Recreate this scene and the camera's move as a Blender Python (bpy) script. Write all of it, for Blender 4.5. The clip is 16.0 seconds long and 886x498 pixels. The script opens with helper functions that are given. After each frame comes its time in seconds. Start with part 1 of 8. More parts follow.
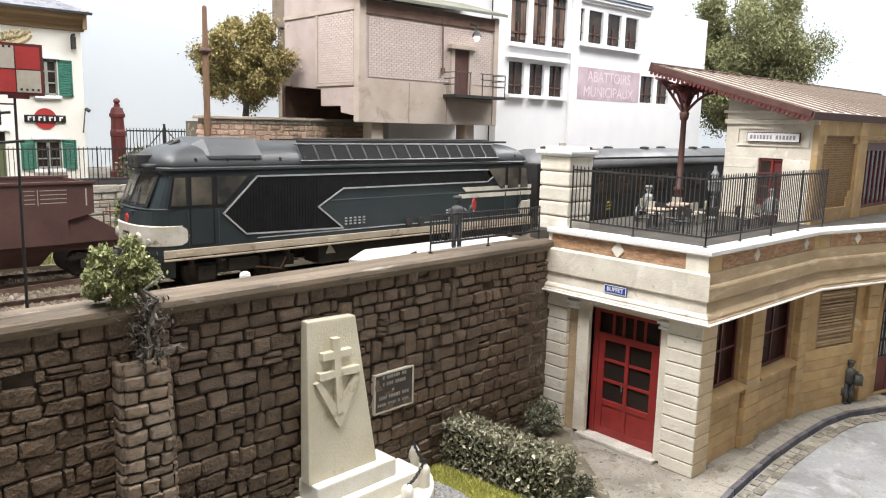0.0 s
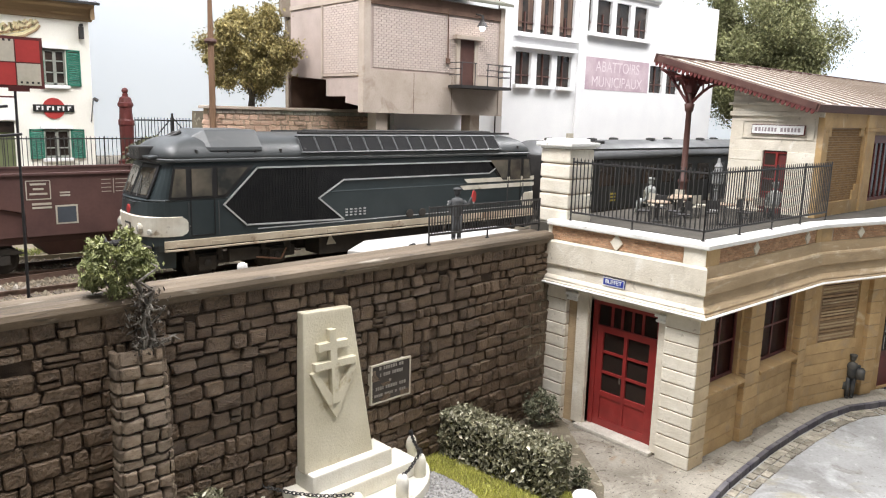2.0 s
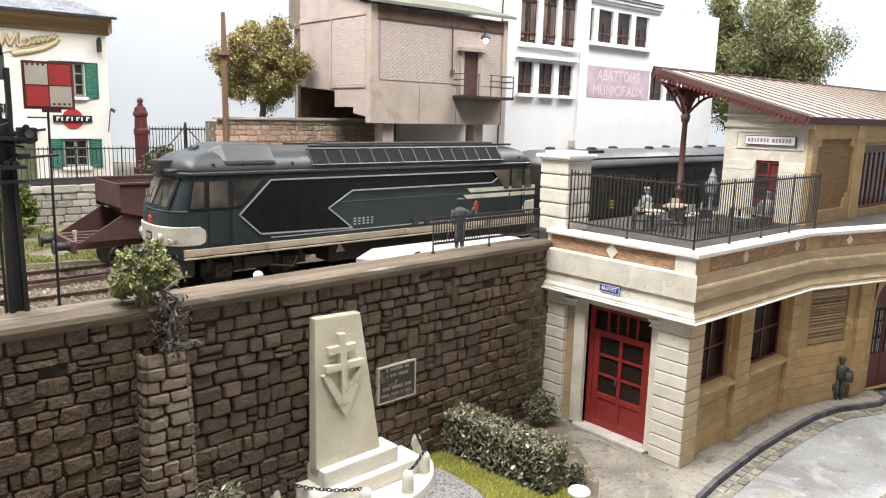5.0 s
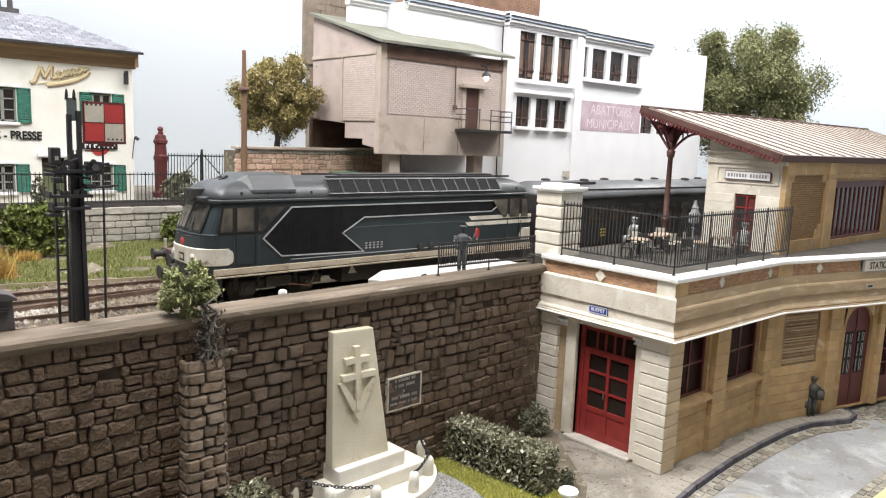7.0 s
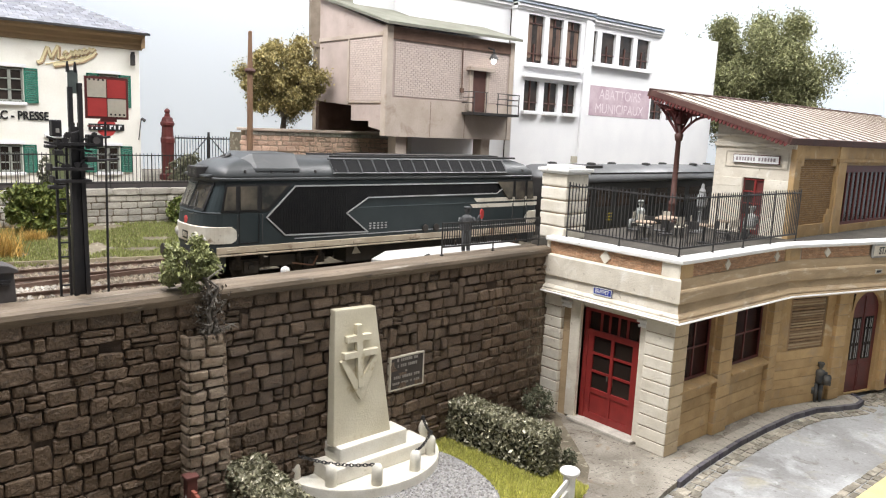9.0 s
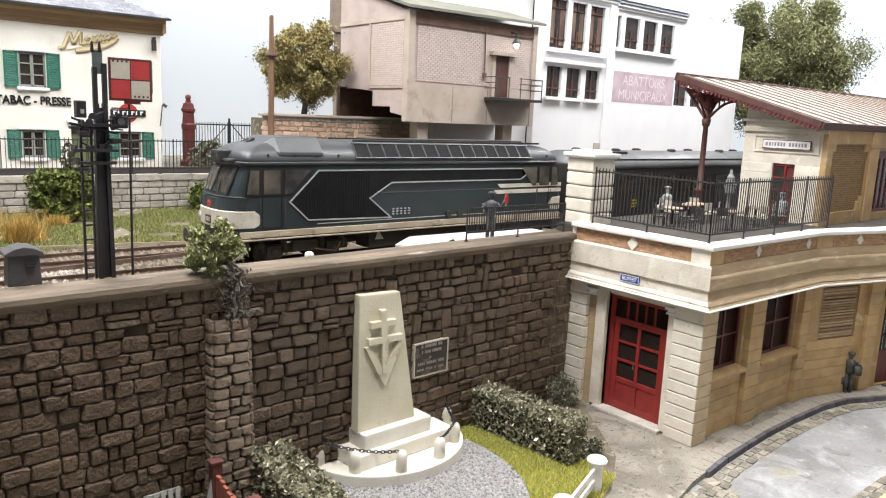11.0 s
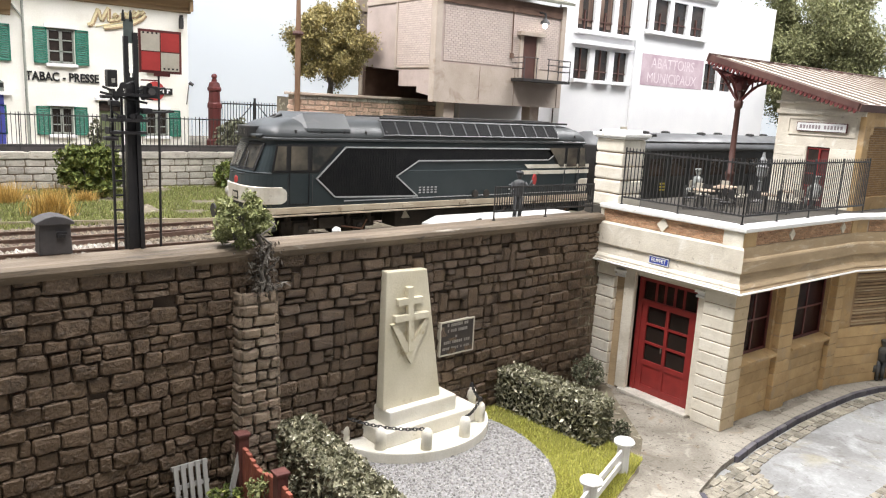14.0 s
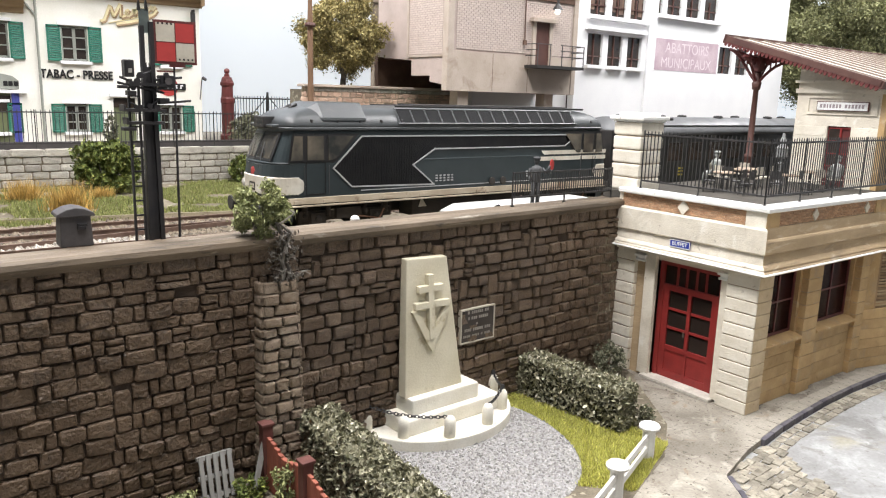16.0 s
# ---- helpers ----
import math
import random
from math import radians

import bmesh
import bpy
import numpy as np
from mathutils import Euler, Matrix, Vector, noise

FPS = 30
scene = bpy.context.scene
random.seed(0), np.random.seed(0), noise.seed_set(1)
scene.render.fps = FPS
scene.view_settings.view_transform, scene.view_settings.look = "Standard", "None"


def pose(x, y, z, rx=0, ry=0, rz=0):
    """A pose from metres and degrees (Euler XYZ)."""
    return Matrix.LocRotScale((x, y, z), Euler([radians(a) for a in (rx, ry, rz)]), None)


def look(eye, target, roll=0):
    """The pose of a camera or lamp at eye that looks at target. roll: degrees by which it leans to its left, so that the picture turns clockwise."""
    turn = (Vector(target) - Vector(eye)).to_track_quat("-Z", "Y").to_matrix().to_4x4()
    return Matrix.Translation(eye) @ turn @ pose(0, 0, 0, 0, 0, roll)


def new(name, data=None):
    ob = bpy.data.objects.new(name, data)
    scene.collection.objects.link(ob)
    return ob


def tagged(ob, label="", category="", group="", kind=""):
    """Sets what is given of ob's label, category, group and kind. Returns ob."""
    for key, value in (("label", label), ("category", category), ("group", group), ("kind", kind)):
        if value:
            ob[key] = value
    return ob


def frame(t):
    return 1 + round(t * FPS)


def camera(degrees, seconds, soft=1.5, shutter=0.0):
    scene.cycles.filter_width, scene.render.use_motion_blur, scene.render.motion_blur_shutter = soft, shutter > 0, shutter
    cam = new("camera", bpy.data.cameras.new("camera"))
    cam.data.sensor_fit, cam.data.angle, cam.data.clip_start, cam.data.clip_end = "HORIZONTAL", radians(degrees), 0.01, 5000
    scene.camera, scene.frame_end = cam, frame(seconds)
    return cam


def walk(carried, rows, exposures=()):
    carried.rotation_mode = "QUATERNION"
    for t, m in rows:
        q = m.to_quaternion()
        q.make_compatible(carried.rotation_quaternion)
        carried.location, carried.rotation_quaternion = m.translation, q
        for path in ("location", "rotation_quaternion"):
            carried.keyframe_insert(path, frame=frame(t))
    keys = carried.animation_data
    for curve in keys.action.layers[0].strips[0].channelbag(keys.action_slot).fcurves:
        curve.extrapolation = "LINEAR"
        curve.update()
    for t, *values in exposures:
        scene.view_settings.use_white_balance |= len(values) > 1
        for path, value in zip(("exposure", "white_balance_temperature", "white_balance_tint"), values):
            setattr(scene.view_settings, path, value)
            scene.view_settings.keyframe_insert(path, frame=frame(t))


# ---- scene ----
U = 1 / 87  # the layout is a 1:87 model: sizes below are in the prototype's metres, scaled by U when built
cam = camera(61.8, 16.0, soft=1.15)
METRES, EYE, TURN = 8.0 * U, 10.65 * U, -42.6
ROWS = [
    (0.0, 0.0, 0.0, 0.0, 0.23, -9.42, -1.36),
    (0.5, 0.0221, -0.0156, -0.0185, 0.7, -9.79, -1.42),
    (1.0, 0.0504, 0.0059, 0.0009, 0.96, -10.08, -1.53),
    (1.5, 0.0592, 0.0064, 0.0127, 1.22, -10.3, -1.42),
    (2.0, 0.0594, -0.0123, 0.0192, 1.32, -10.37, -1.53),
    (2.5, 0.0689, -0.0282, 0.0302, 1.59, -10.46, -1.43),
    (3.0, 0.0715, -0.0538, 0.0446, 1.56, -10.36, -1.61),
    (5.5, 0.0704, -0.2515, 0.1047, 1.85, -10.26, -1.47),
    (6.0, 0.0677, -0.3738, 0.1413, 1.84, -9.48, -2.05),
    (6.5, 0.0475, -0.432, 0.1505, 1.69, -8.84, -2.23),
    (7.0, 0.0396, -0.4681, 0.1263, 1.56, -8.47, -2.24),
    (7.5, 0.0537, -0.499, 0.1092, 1.65, -8.52, -2.32),
    (8.0, 0.0702, -0.4959, 0.0968, 1.89, -8.69, -2.45),
    (8.5, 0.0708, -0.4895, 0.0846, 2.05, -8.93, -2.45),
    (9.0, 0.068, -0.4609, 0.0813, 2.35, -9.28, -2.51),
    (11.5, 0.0148, -0.4066, 0.0345, 4.14, -10.4, -2.44),
    (12.0, -0.0033, -0.3938, 0.0176, 4.69, -10.73, -2.49),
    (12.5, 0.0045, -0.4128, 0.025, 4.96, -10.96, -2.72),
    (13.0, -0.0003, -0.4308, 0.0345, 5.09, -11.06, -2.94),
    (13.5, 0.0188, -0.4166, 0.016, 5.27, -11.13, -3.06),
    (14.0, 0.0011, -0.4046, 0.0094, 5.29, -11.18, -2.94),
    (14.5, 0.0075, -0.4114, 0.0172, 5.35, -11.22, -2.54),
    (15.0, 0.0025, -0.4189, 0.0118, 5.54, -11.26, -2.34),
    (15.5, -0.0127, -0.4156, -0.0031, 5.66, -11.41, -1.97),
    (16.0, -0.0259, -0.3923, -0.0247, 6.01, -11.65, -1.63),
]
walk(cam, [(t, pose(0, 0, EYE, 0, 0, TURN) @ pose(METRES * x, METRES * y, METRES * z, 90 + pitch, roll, yaw)) for t, x, y, z, yaw, pitch, roll in ROWS],
     exposures=[(0.0, 0.02), (3.0, 0.03), (5.5, 0.02), (7.0, -0.08), (9.0, -0.08), (11.5, 0.03), (16.0, 0.08)])

# ---- light: hall ambience and the two strip lamps over the layout ----
world = bpy.data.worlds.new("hall")
scene.world = world
world.use_nodes = True
world.node_tree.nodes["Background"].inputs[0].default_value = (0.93, 0.96, 1.0, 1)
world.node_tree.nodes["Background"].inputs[1].default_value = 0.235


def lamp(name, eye, target, sx, sy, power, color):
    d = bpy.data.lights.new(name, "AREA")
    d.shape, d.size, d.size_y, d.energy, d.color = "RECTANGLE", sx * U, sy * U, power, color
    ob = new(name, d)
    ob.matrix_world = look([c * U for c in eye], [c * U for c in target])
    return ob


lamp("ceiling_lamp", (-2, 19, 52), (6, 21, 5), 60, 9, 8.7, (1.0, 0.98, 0.985))
lamp("ceiling_lamp", (54, 15, 50), (50, 27, 12), 50, 9, 5.9, (1.0, 0.985, 0.99))


# ---- materials ----
def mat(name, a, b=None, rough=0.7, metal=0.0, scale=1.5, fine=14.0, bump=0.15, spread=0.0, spots=None, stretch=(1, 1, 1), mixat=(0.35, 0.65), grain=0.12, spec=0.5, island=False, detail=6.0, layers=(), depth=0.05):
    """A painted or cast surface: two tones mixed by broad noise, fine grain, relief, and a shift from piece to piece."""
    m = bpy.data.materials.new(name)
    m.use_nodes = True
    nt = m.node_tree
    N, L = nt.nodes, nt.links
    bs = N["Principled BSDF"]
    b = b or tuple(c * 0.82 for c in a)
    tc = N.new("ShaderNodeTexCoord")
    mp = N.new("ShaderNodeMapping")
    mp.inputs["Scale"].default_value = [87 * s for s in stretch]
    L.new(tc.outputs["Object"], mp.inputs["Vector"])
    vec = mp.outputs["Vector"]
    rnd = None
    if spread:
        if island:
            rnd = N.new("ShaderNodeNewGeometry").outputs["Random Per Island"]
        else:
            rnd = N.new("ShaderNodeObjectInfo").outputs["Random"]
        off = N.new("ShaderNodeVectorMath")
        off.operation = "ADD"
        sc = N.new("ShaderNodeMath")
        sc.operation = "MULTIPLY"
        sc.inputs[1].default_value = 57.0
        L.new(rnd, sc.inputs[0])
        L.new(vec, off.inputs[0])
        L.new(sc.outputs[0], off.inputs[1])
        vec = off.outputs[0]
    n1 = N.new("ShaderNodeTexNoise")
    n1.inputs["Scale"].default_value, n1.inputs["Detail"].default_value = scale, detail
    n2 = N.new("ShaderNodeTexNoise")
    n2.inputs["Scale"].default_value, n2.inputs["Detail"].default_value = fine, 4.0
    for n in (n1, n2):
        L.new(vec, n.inputs["Vector"])
    ramp = N.new("ShaderNodeMapRange")
    ramp.inputs["From Min"].default_value, ramp.inputs["From Max"].default_value = mixat
    L.new(n1.outputs["Fac"], ramp.inputs["Value"])
    mix = N.new("ShaderNodeMix")
    mix.data_type = "RGBA"
    mix.inputs["A"].default_value, mix.inputs["B"].default_value = (*a, 1), (*b, 1)
    L.new(ramp.outputs["Result"], mix.inputs["Factor"])
    col = mix.outputs["Result"]
    if spots:
        sp = N.new("ShaderNodeMapRange")
        sp.inputs["From Min"].default_value, sp.inputs["From Max"].default_value = spots[1], spots[1] + 0.06
        n3 = N.new("ShaderNodeTexNoise")
        n3.inputs["Scale"].default_value, n3.inputs["Detail"].default_value = spots[2], 8.0
        L.new(vec, n3.inputs["Vector"])
        L.new(n3.outputs["Fac"], sp.inputs["Value"])
        mx = N.new("ShaderNodeMix")
        mx.data_type = "RGBA"
        mx.inputs["B"].default_value = (*spots[0], 1)
        L.new(col, mx.inputs["A"])
        L.new(sp.outputs["Result"], mx.inputs["Factor"])
        col = mx.outputs["Result"]
    for tone, lo, hi, size, amount in layers:  # stains and worn patches of their own shape
        nl = N.new("ShaderNodeTexNoise")
        nl.inputs["Scale"].default_value, nl.inputs["Detail"].default_value, nl.inputs["Roughness"].default_value = size, 9.0, 0.62
        nl.inputs["Distortion"].default_value = 0.6
        shift = N.new("ShaderNodeVectorMath")
        shift.operation = "ADD"
        shift.inputs[1].default_value = (size * 13.7, lo * 91.0, hi * 47.0)
        L.new(vec, shift.inputs[0])
        L.new(shift.outputs[0], nl.inputs["Vector"])
        rl = N.new("ShaderNodeMapRange")
        rl.inputs["From Min"].default_value, rl.inputs["From Max"].default_value = lo, hi
        rl.inputs["To Max"].default_value = amount
        L.new(nl.outputs["Fac"], rl.inputs["Value"])
        ml = N.new("ShaderNodeMix")
        ml.data_type = "RGBA"
        ml.inputs["B"].default_value = (*tone, 1)
        L.new(col, ml.inputs["A"])
        L.new(rl.outputs["Result"], ml.inputs["Factor"])
        col = ml.outputs["Result"]
    hv = N.new("ShaderNodeHueSaturation")
    g = N.new("ShaderNodeMapRange")
    g.inputs["To Min"].default_value, g.inputs["To Max"].default_value = 1 - grain, 1 + grain
    L.new(n2.outputs["Fac"], g.inputs["Value"])
    val = g.outputs["Result"]
    if spread:
        s = N.new("ShaderNodeMapRange")
        s.inputs["To Min"].default_value, s.inputs["To Max"].default_value = 1 - spread, 1 + spread
        L.new(rnd, s.inputs["Value"])
        mu = N.new("ShaderNodeMath")
        mu.operation = "MULTIPLY"
        L.new(val, mu.inputs[0])
        L.new(s.outputs["Result"], mu.inputs[1])
        val = mu.outputs[0]
    L.new(col, hv.inputs["Color"])
    L.new(val, hv.inputs["Value"])
    L.new(hv.outputs["Color"], bs.inputs["Base Color"])
    rr = N.new("ShaderNodeMapRange")
    rr.inputs["To Min"].default_value, rr.inputs["To Max"].default_value = max(rough - 0.12, 0.03), min(rough + 0.12, 1)
    L.new(n1.outputs["Fac"], rr.inputs["Value"])
    L.new(rr.outputs["Result"], bs.inputs["Roughness"])
    bs.inputs["Metallic"].default_value = metal
    bs.inputs["Specular IOR Level"].default_value = spec
    if bump:
        bp = N.new("ShaderNodeBump")
        bp.inputs["Strength"].default_value, bp.inputs["Distance"].default_value = bump, depth * U
        L.new(n2.outputs["Fac"], bp.inputs["Height"])
        L.new(bp.outputs["Normal"], bs.inputs["Normal"])
    return m


def glass_mat(name, tint, alpha, spec=0.27):
    """Thin model glazing: a tinted gloss over a see-through sheet."""
    m = bpy.data.materials.new(name)
    m.use_nodes = True
    bs = m.node_tree.nodes["Principled BSDF"]
    bs.inputs["Base Color"].default_value = (*tint, 1)
    bs.inputs["Roughness"].default_value = 0.2
    bs.inputs["Specular IOR Level"].default_value = spec
    bs.inputs["Alpha"].default_value = alpha
    return m


M = {}
M["wall_stone"] = mat("wall_stone", (0.096, 0.062, 0.037), (0.145, 0.098, 0.061), 0.55, scale=1.3, fine=11, bump=1.0, depth=0.08, spread=0.2, grain=0.42, layers=(((0.05, 0.034, 0.022), 0.52, 0.66, 3.5, 0.7), ((0.26, 0.2, 0.145), 0.6, 0.7, 6.0, 0.6)))
M["wall_joint"] = mat("wall_joint", (0.04, 0.026, 0.017), (0.06, 0.041, 0.027), 0.9, scale=3, fine=30, bump=0.4)
M["pilaster_stone"] = mat("pilaster_stone", (0.28, 0.205, 0.14), (0.39, 0.305, 0.225), 0.75, scale=2.5, fine=16, bump=0.9, depth=0.09, spread=0.22, grain=0.35, layers=(((0.1, 0.07, 0.045), 0.56, 0.68, 3.0, 0.7),))
M["coping"] = mat("coping", (0.19, 0.145, 0.1), (0.09, 0.068, 0.046), 0.7, scale=0.8, fine=18, bump=0.3, stretch=(0.4, 2.5, 2.5), grain=0.25, layers=(((0.4, 0.36, 0.3), 0.6, 0.7, 1.6, 0.7), ((0.06, 0.05, 0.04), 0.58, 0.66, 3.0, 0.7)))
M["cream"] = mat("cream", (0.70, 0.645, 0.54), (0.6, 0.54, 0.44), 0.75, scale=1.2, fine=16, bump=0.3, grain=0.1, layers=(((0.4, 0.35, 0.28), 0.55, 0.72, 0.9, 0.6), ((0.26, 0.21, 0.15), 0.63, 0.7, 4.0, 0.6), ((0.8, 0.77, 0.7), 0.58, 0.7, 2.0, 0.6)))
M["ochre"] = mat("ochre", (0.46, 0.305, 0.14), (0.38, 0.245, 0.11), 0.75, scale=1.0, fine=14, bump=0.3, grain=0.12, layers=(((0.3, 0.24, 0.18), 0.55, 0.7, 0.9, 0.6), ((0.2, 0.12, 0.055), 0.6, 0.7, 2.4, 0.6), ((0.62, 0.52, 0.36), 0.57, 0.7, 1.5, 0.6)))
M["white"] = mat("white", (0.82, 0.81, 0.78), (0.74, 0.73, 0.69), 0.6, scale=1.5, fine=14, bump=0.12, spots=((0.5, 0.46, 0.4), 0.68, 3), grain=0.06)
M["brick"] = mat("brick", (0.43, 0.24, 0.135), (0.54, 0.35, 0.215), 0.85, scale=6, fine=30, bump=0.3, spread=0.2, island=True)
M["brick_brown"] = mat("brick_brown", (0.24, 0.14, 0.06), (0.32, 0.195, 0.085), 0.85, scale=2, fine=24, bump=0.3, spread=0.12, island=True)
M["low_joint"] = mat("low_joint", (0.15, 0.115, 0.08), (0.2, 0.16, 0.12), 0.9, fine=24, bump=0.4)
M["rail_brown"] = mat("rail_brown", (0.085, 0.05, 0.036), (0.15, 0.095, 0.07), 0.55, scale=3, fine=20, bump=0.2)
M["pale_rail"] = mat("pale_rail", (0.34, 0.29, 0.2), (0.24, 0.2, 0.13), 0.6, fine=20, bump=0.2)
M["block_tan"] = mat("block_tan", (0.6, 0.475, 0.31), (0.5, 0.385, 0.24), 0.75, scale=1.5, fine=14, bump=0.35, spread=0.06, grain=0.1, layers=(((0.36, 0.27, 0.17), 0.56, 0.7, 1.3, 0.55), ((0.26, 0.16, 0.08), 0.62, 0.7, 3.0, 0.5)))
M["yellow_stone"] = mat("yellow_stone", (0.62, 0.52, 0.26), (0.5, 0.42, 0.22), 0.8, scale=1, fine=14, bump=0.3)
M["rubble"] = mat("rubble", (0.42, 0.39, 0.34), (0.26, 0.23, 0.19), 0.9, scale=6, fine=20, bump=0.2, spread=0.4, island=True)
M["mortar"] = mat("mortar", (0.42, 0.34, 0.26), (0.35, 0.27, 0.2), 0.9, fine=30, bump=0.3)
M["red_paint"] = mat("red_paint", (0.25, 0.024, 0.021), (0.2, 0.019, 0.017), 0.45, scale=2, fine=20, bump=0.08, grain=0.1)
M["dark_red"] = mat("dark_red", (0.085, 0.017, 0.015), (0.125, 0.024, 0.021), 0.5, scale=2, fine=20, bump=0.1)
M["iron_brown"] = mat("iron_brown", (0.075, 0.03, 0.024), (0.11, 0.05, 0.038), 0.6, scale=2, fine=20, bump=0.2)
M["black_iron"] = mat("black_iron", (0.02, 0.019, 0.019), (0.035, 0.032, 0.03), 0.55, scale=3, fine=20, bump=0.15)
M["glass"] = glass_mat("glass", (0.03, 0.021, 0.017), 0.6)
M["glass_red"] = glass_mat("glass_red", (0.03, 0.009, 0.008), 0.75, 0.03)
# near-black red-brown that stands for the shade of unlit rooms
M["room_shade"] = mat("room_shade", (0.045, 0.017, 0.014), (0.07, 0.03, 0.025), 0.9)
M["street"] = mat("street", (0.285, 0.285, 0.28), (0.2, 0.197, 0.19), 0.75, scale=0.3, fine=9, bump=0.3, grain=0.22, mixat=(0.4, 0.6), layers=(((0.46, 0.465, 0.465), 0.53, 0.68, 0.42, 0.65), ((0.27, 0.24, 0.15), 0.54, 0.66, 0.5, 0.55), ((0.13, 0.12, 0.1), 0.6, 0.68, 1.3, 0.55), ((0.52, 0.52, 0.5), 0.6, 0.7, 2.2, 0.45), ((0.1, 0.09, 0.07), 0.62, 0.66, 6.0, 0.5)))
M["pavement"] = mat("pavement", (0.33, 0.3, 0.25), (0.2, 0.178, 0.145), 0.9, scale=0.55, fine=12, bump=0.45, grain=0.3, mixat=(0.38, 0.62), layers=(((0.12, 0.095, 0.07), 0.54, 0.68, 0.8, 0.75), ((0.42, 0.385, 0.32), 0.55, 0.66, 1.1, 0.7), ((0.07, 0.055, 0.04), 0.62, 0.67, 3.2, 0.8), ((0.24, 0.15, 0.08), 0.6, 0.7, 1.7, 0.5), ((0.05, 0.04, 0.03), 0.61, 0.64, 8.0, 0.8)))
M["kerb"] = mat("kerb", (0.06, 0.055, 0.07), (0.13, 0.12, 0.125), 0.8, scale=2, fine=14, bump=0.3, spread=0.2)
M["gravel"] = mat("gravel", (0.36, 0.35, 0.345), (0.22, 0.21, 0.21), 0.9, scale=9, fine=26, bump=0.8, grain=0.35)
M["grass"] = mat("grass", (0.36, 0.36, 0.05), (0.24, 0.26, 0.04), 0.9, scale=2.5, fine=24, bump=0.8, grain=0.3)
M["soil"] = mat("soil", (0.2, 0.17, 0.12), (0.12, 0.1, 0.07), 0.95, scale=1.2, fine=12, bump=0.6, spots=((0.3, 0.27, 0.2), 0.6, 3), grain=0.3)
M["sky"] = mat("sky", (0.66, 0.71, 0.78), (0.7, 0.74, 0.79), 0.9, scale=0.04, fine=0.3, bump=0, grain=0.02)
# the board is no lamp: this glow is added to lift its brightness
skyn = M["sky"].node_tree
skyn.nodes["Principled BSDF"].inputs["Emission Color"].default_value = (0.86, 0.93, 1.0, 1)
skyn.nodes["Principled BSDF"].inputs["Emission Strength"].default_value = 0.54
M["loco_blue"] = mat("loco_blue", (0.019, 0.028, 0.031), (0.027, 0.037, 0.039), 0.45, scale=1.0, fine=10, bump=0.03, grain=0.1)
M["loco_roof"] = mat("loco_roof", (0.048, 0.051, 0.052), (0.033, 0.036, 0.037), 0.42, scale=0.8, fine=10, bump=0.04, grain=0.12, layers=(((0.11, 0.105, 0.095), 0.57, 0.7, 0.9, 0.5),))
M["loco_white"] = mat("loco_white", (0.66, 0.63, 0.55), (0.5, 0.45, 0.36), 0.5, scale=1.5, fine=10, bump=0.05, spots=((0.25, 0.2, 0.14), 0.64, 2), grain=0.1)
M["loco_black"] = mat("loco_black", (0.008, 0.008, 0.009), (0.014, 0.013, 0.013), 0.5, scale=2, fine=12, bump=0.05)
M["under"] = mat("under", (0.03, 0.026, 0.022), (0.055, 0.045, 0.036), 0.8, scale=2, fine=16, bump=0.2)
M["wagon_brown"] = mat("wagon_brown", (0.105, 0.05, 0.042), (0.078, 0.037, 0.032), 0.65, scale=1.2, fine=12, bump=0.08, grain=0.12)
M["pink"] = mat("pink", (0.5, 0.41, 0.37), (0.43, 0.35, 0.31), 0.85, scale=1.0, fine=12, bump=0.15, grain=0.08, layers=(((0.33, 0.24, 0.2), 0.58, 0.72, 0.9, 0.45),))
M["concrete"] = mat("concrete", (0.5, 0.425, 0.36), (0.42, 0.345, 0.28), 0.85, scale=0.8, fine=12, bump=0.2, grain=0.1, layers=(((0.27, 0.19, 0.13), 0.58, 0.7, 1.0, 0.5),))
M["facade_white"] = mat("facade_white", (0.80, 0.80, 0.80), (0.75, 0.75, 0.76), 0.8, scale=0.5, fine=10, bump=0.06, grain=0.04)
M["facade_cream"] = mat("facade_cream", (0.82, 0.80, 0.735), (0.75, 0.725, 0.645), 0.85, scale=0.5, fine=12, bump=0.15, grain=0.06, layers=(((0.6, 0.56, 0.48), 0.6, 0.75, 0.8, 0.4),))
M["green_paint"] = mat("green_paint", (0.02, 0.17, 0.11), (0.015, 0.13, 0.085), 0.5, scale=2, fine=14, bump=0.08)
M["slate"] = mat("slate", (0.15, 0.155, 0.18), (0.23, 0.235, 0.255), 0.7, scale=1.2, fine=12, bump=0.2, spread=0.25, island=True)
M["rust"] = mat("rust", (0.16, 0.075, 0.045), (0.24, 0.13, 0.08), 0.7, scale=3, fine=20, bump=0.2)
M["sleeper"] = mat("sleeper", (0.1, 0.08, 0.06), (0.06, 0.045, 0.035), 0.9, scale=3, fine=20, bump=0.4, spread=0.2)
M["zinc"] = mat("zinc", (0.6, 0.55, 0.48), (0.5, 0.45, 0.385), 0.5, scale=0.8, fine=10, bump=0.08, grain=0.1, layers=(((0.36, 0.3, 0.24), 0.58, 0.7, 1.2, 0.5),))
M["bronze"] = mat("bronze", (0.07, 0.055, 0.045), (0.1, 0.08, 0.06), 0.5, bump=0.1)


# ---- building helpers ----
def bm_new():
    return bmesh.new()


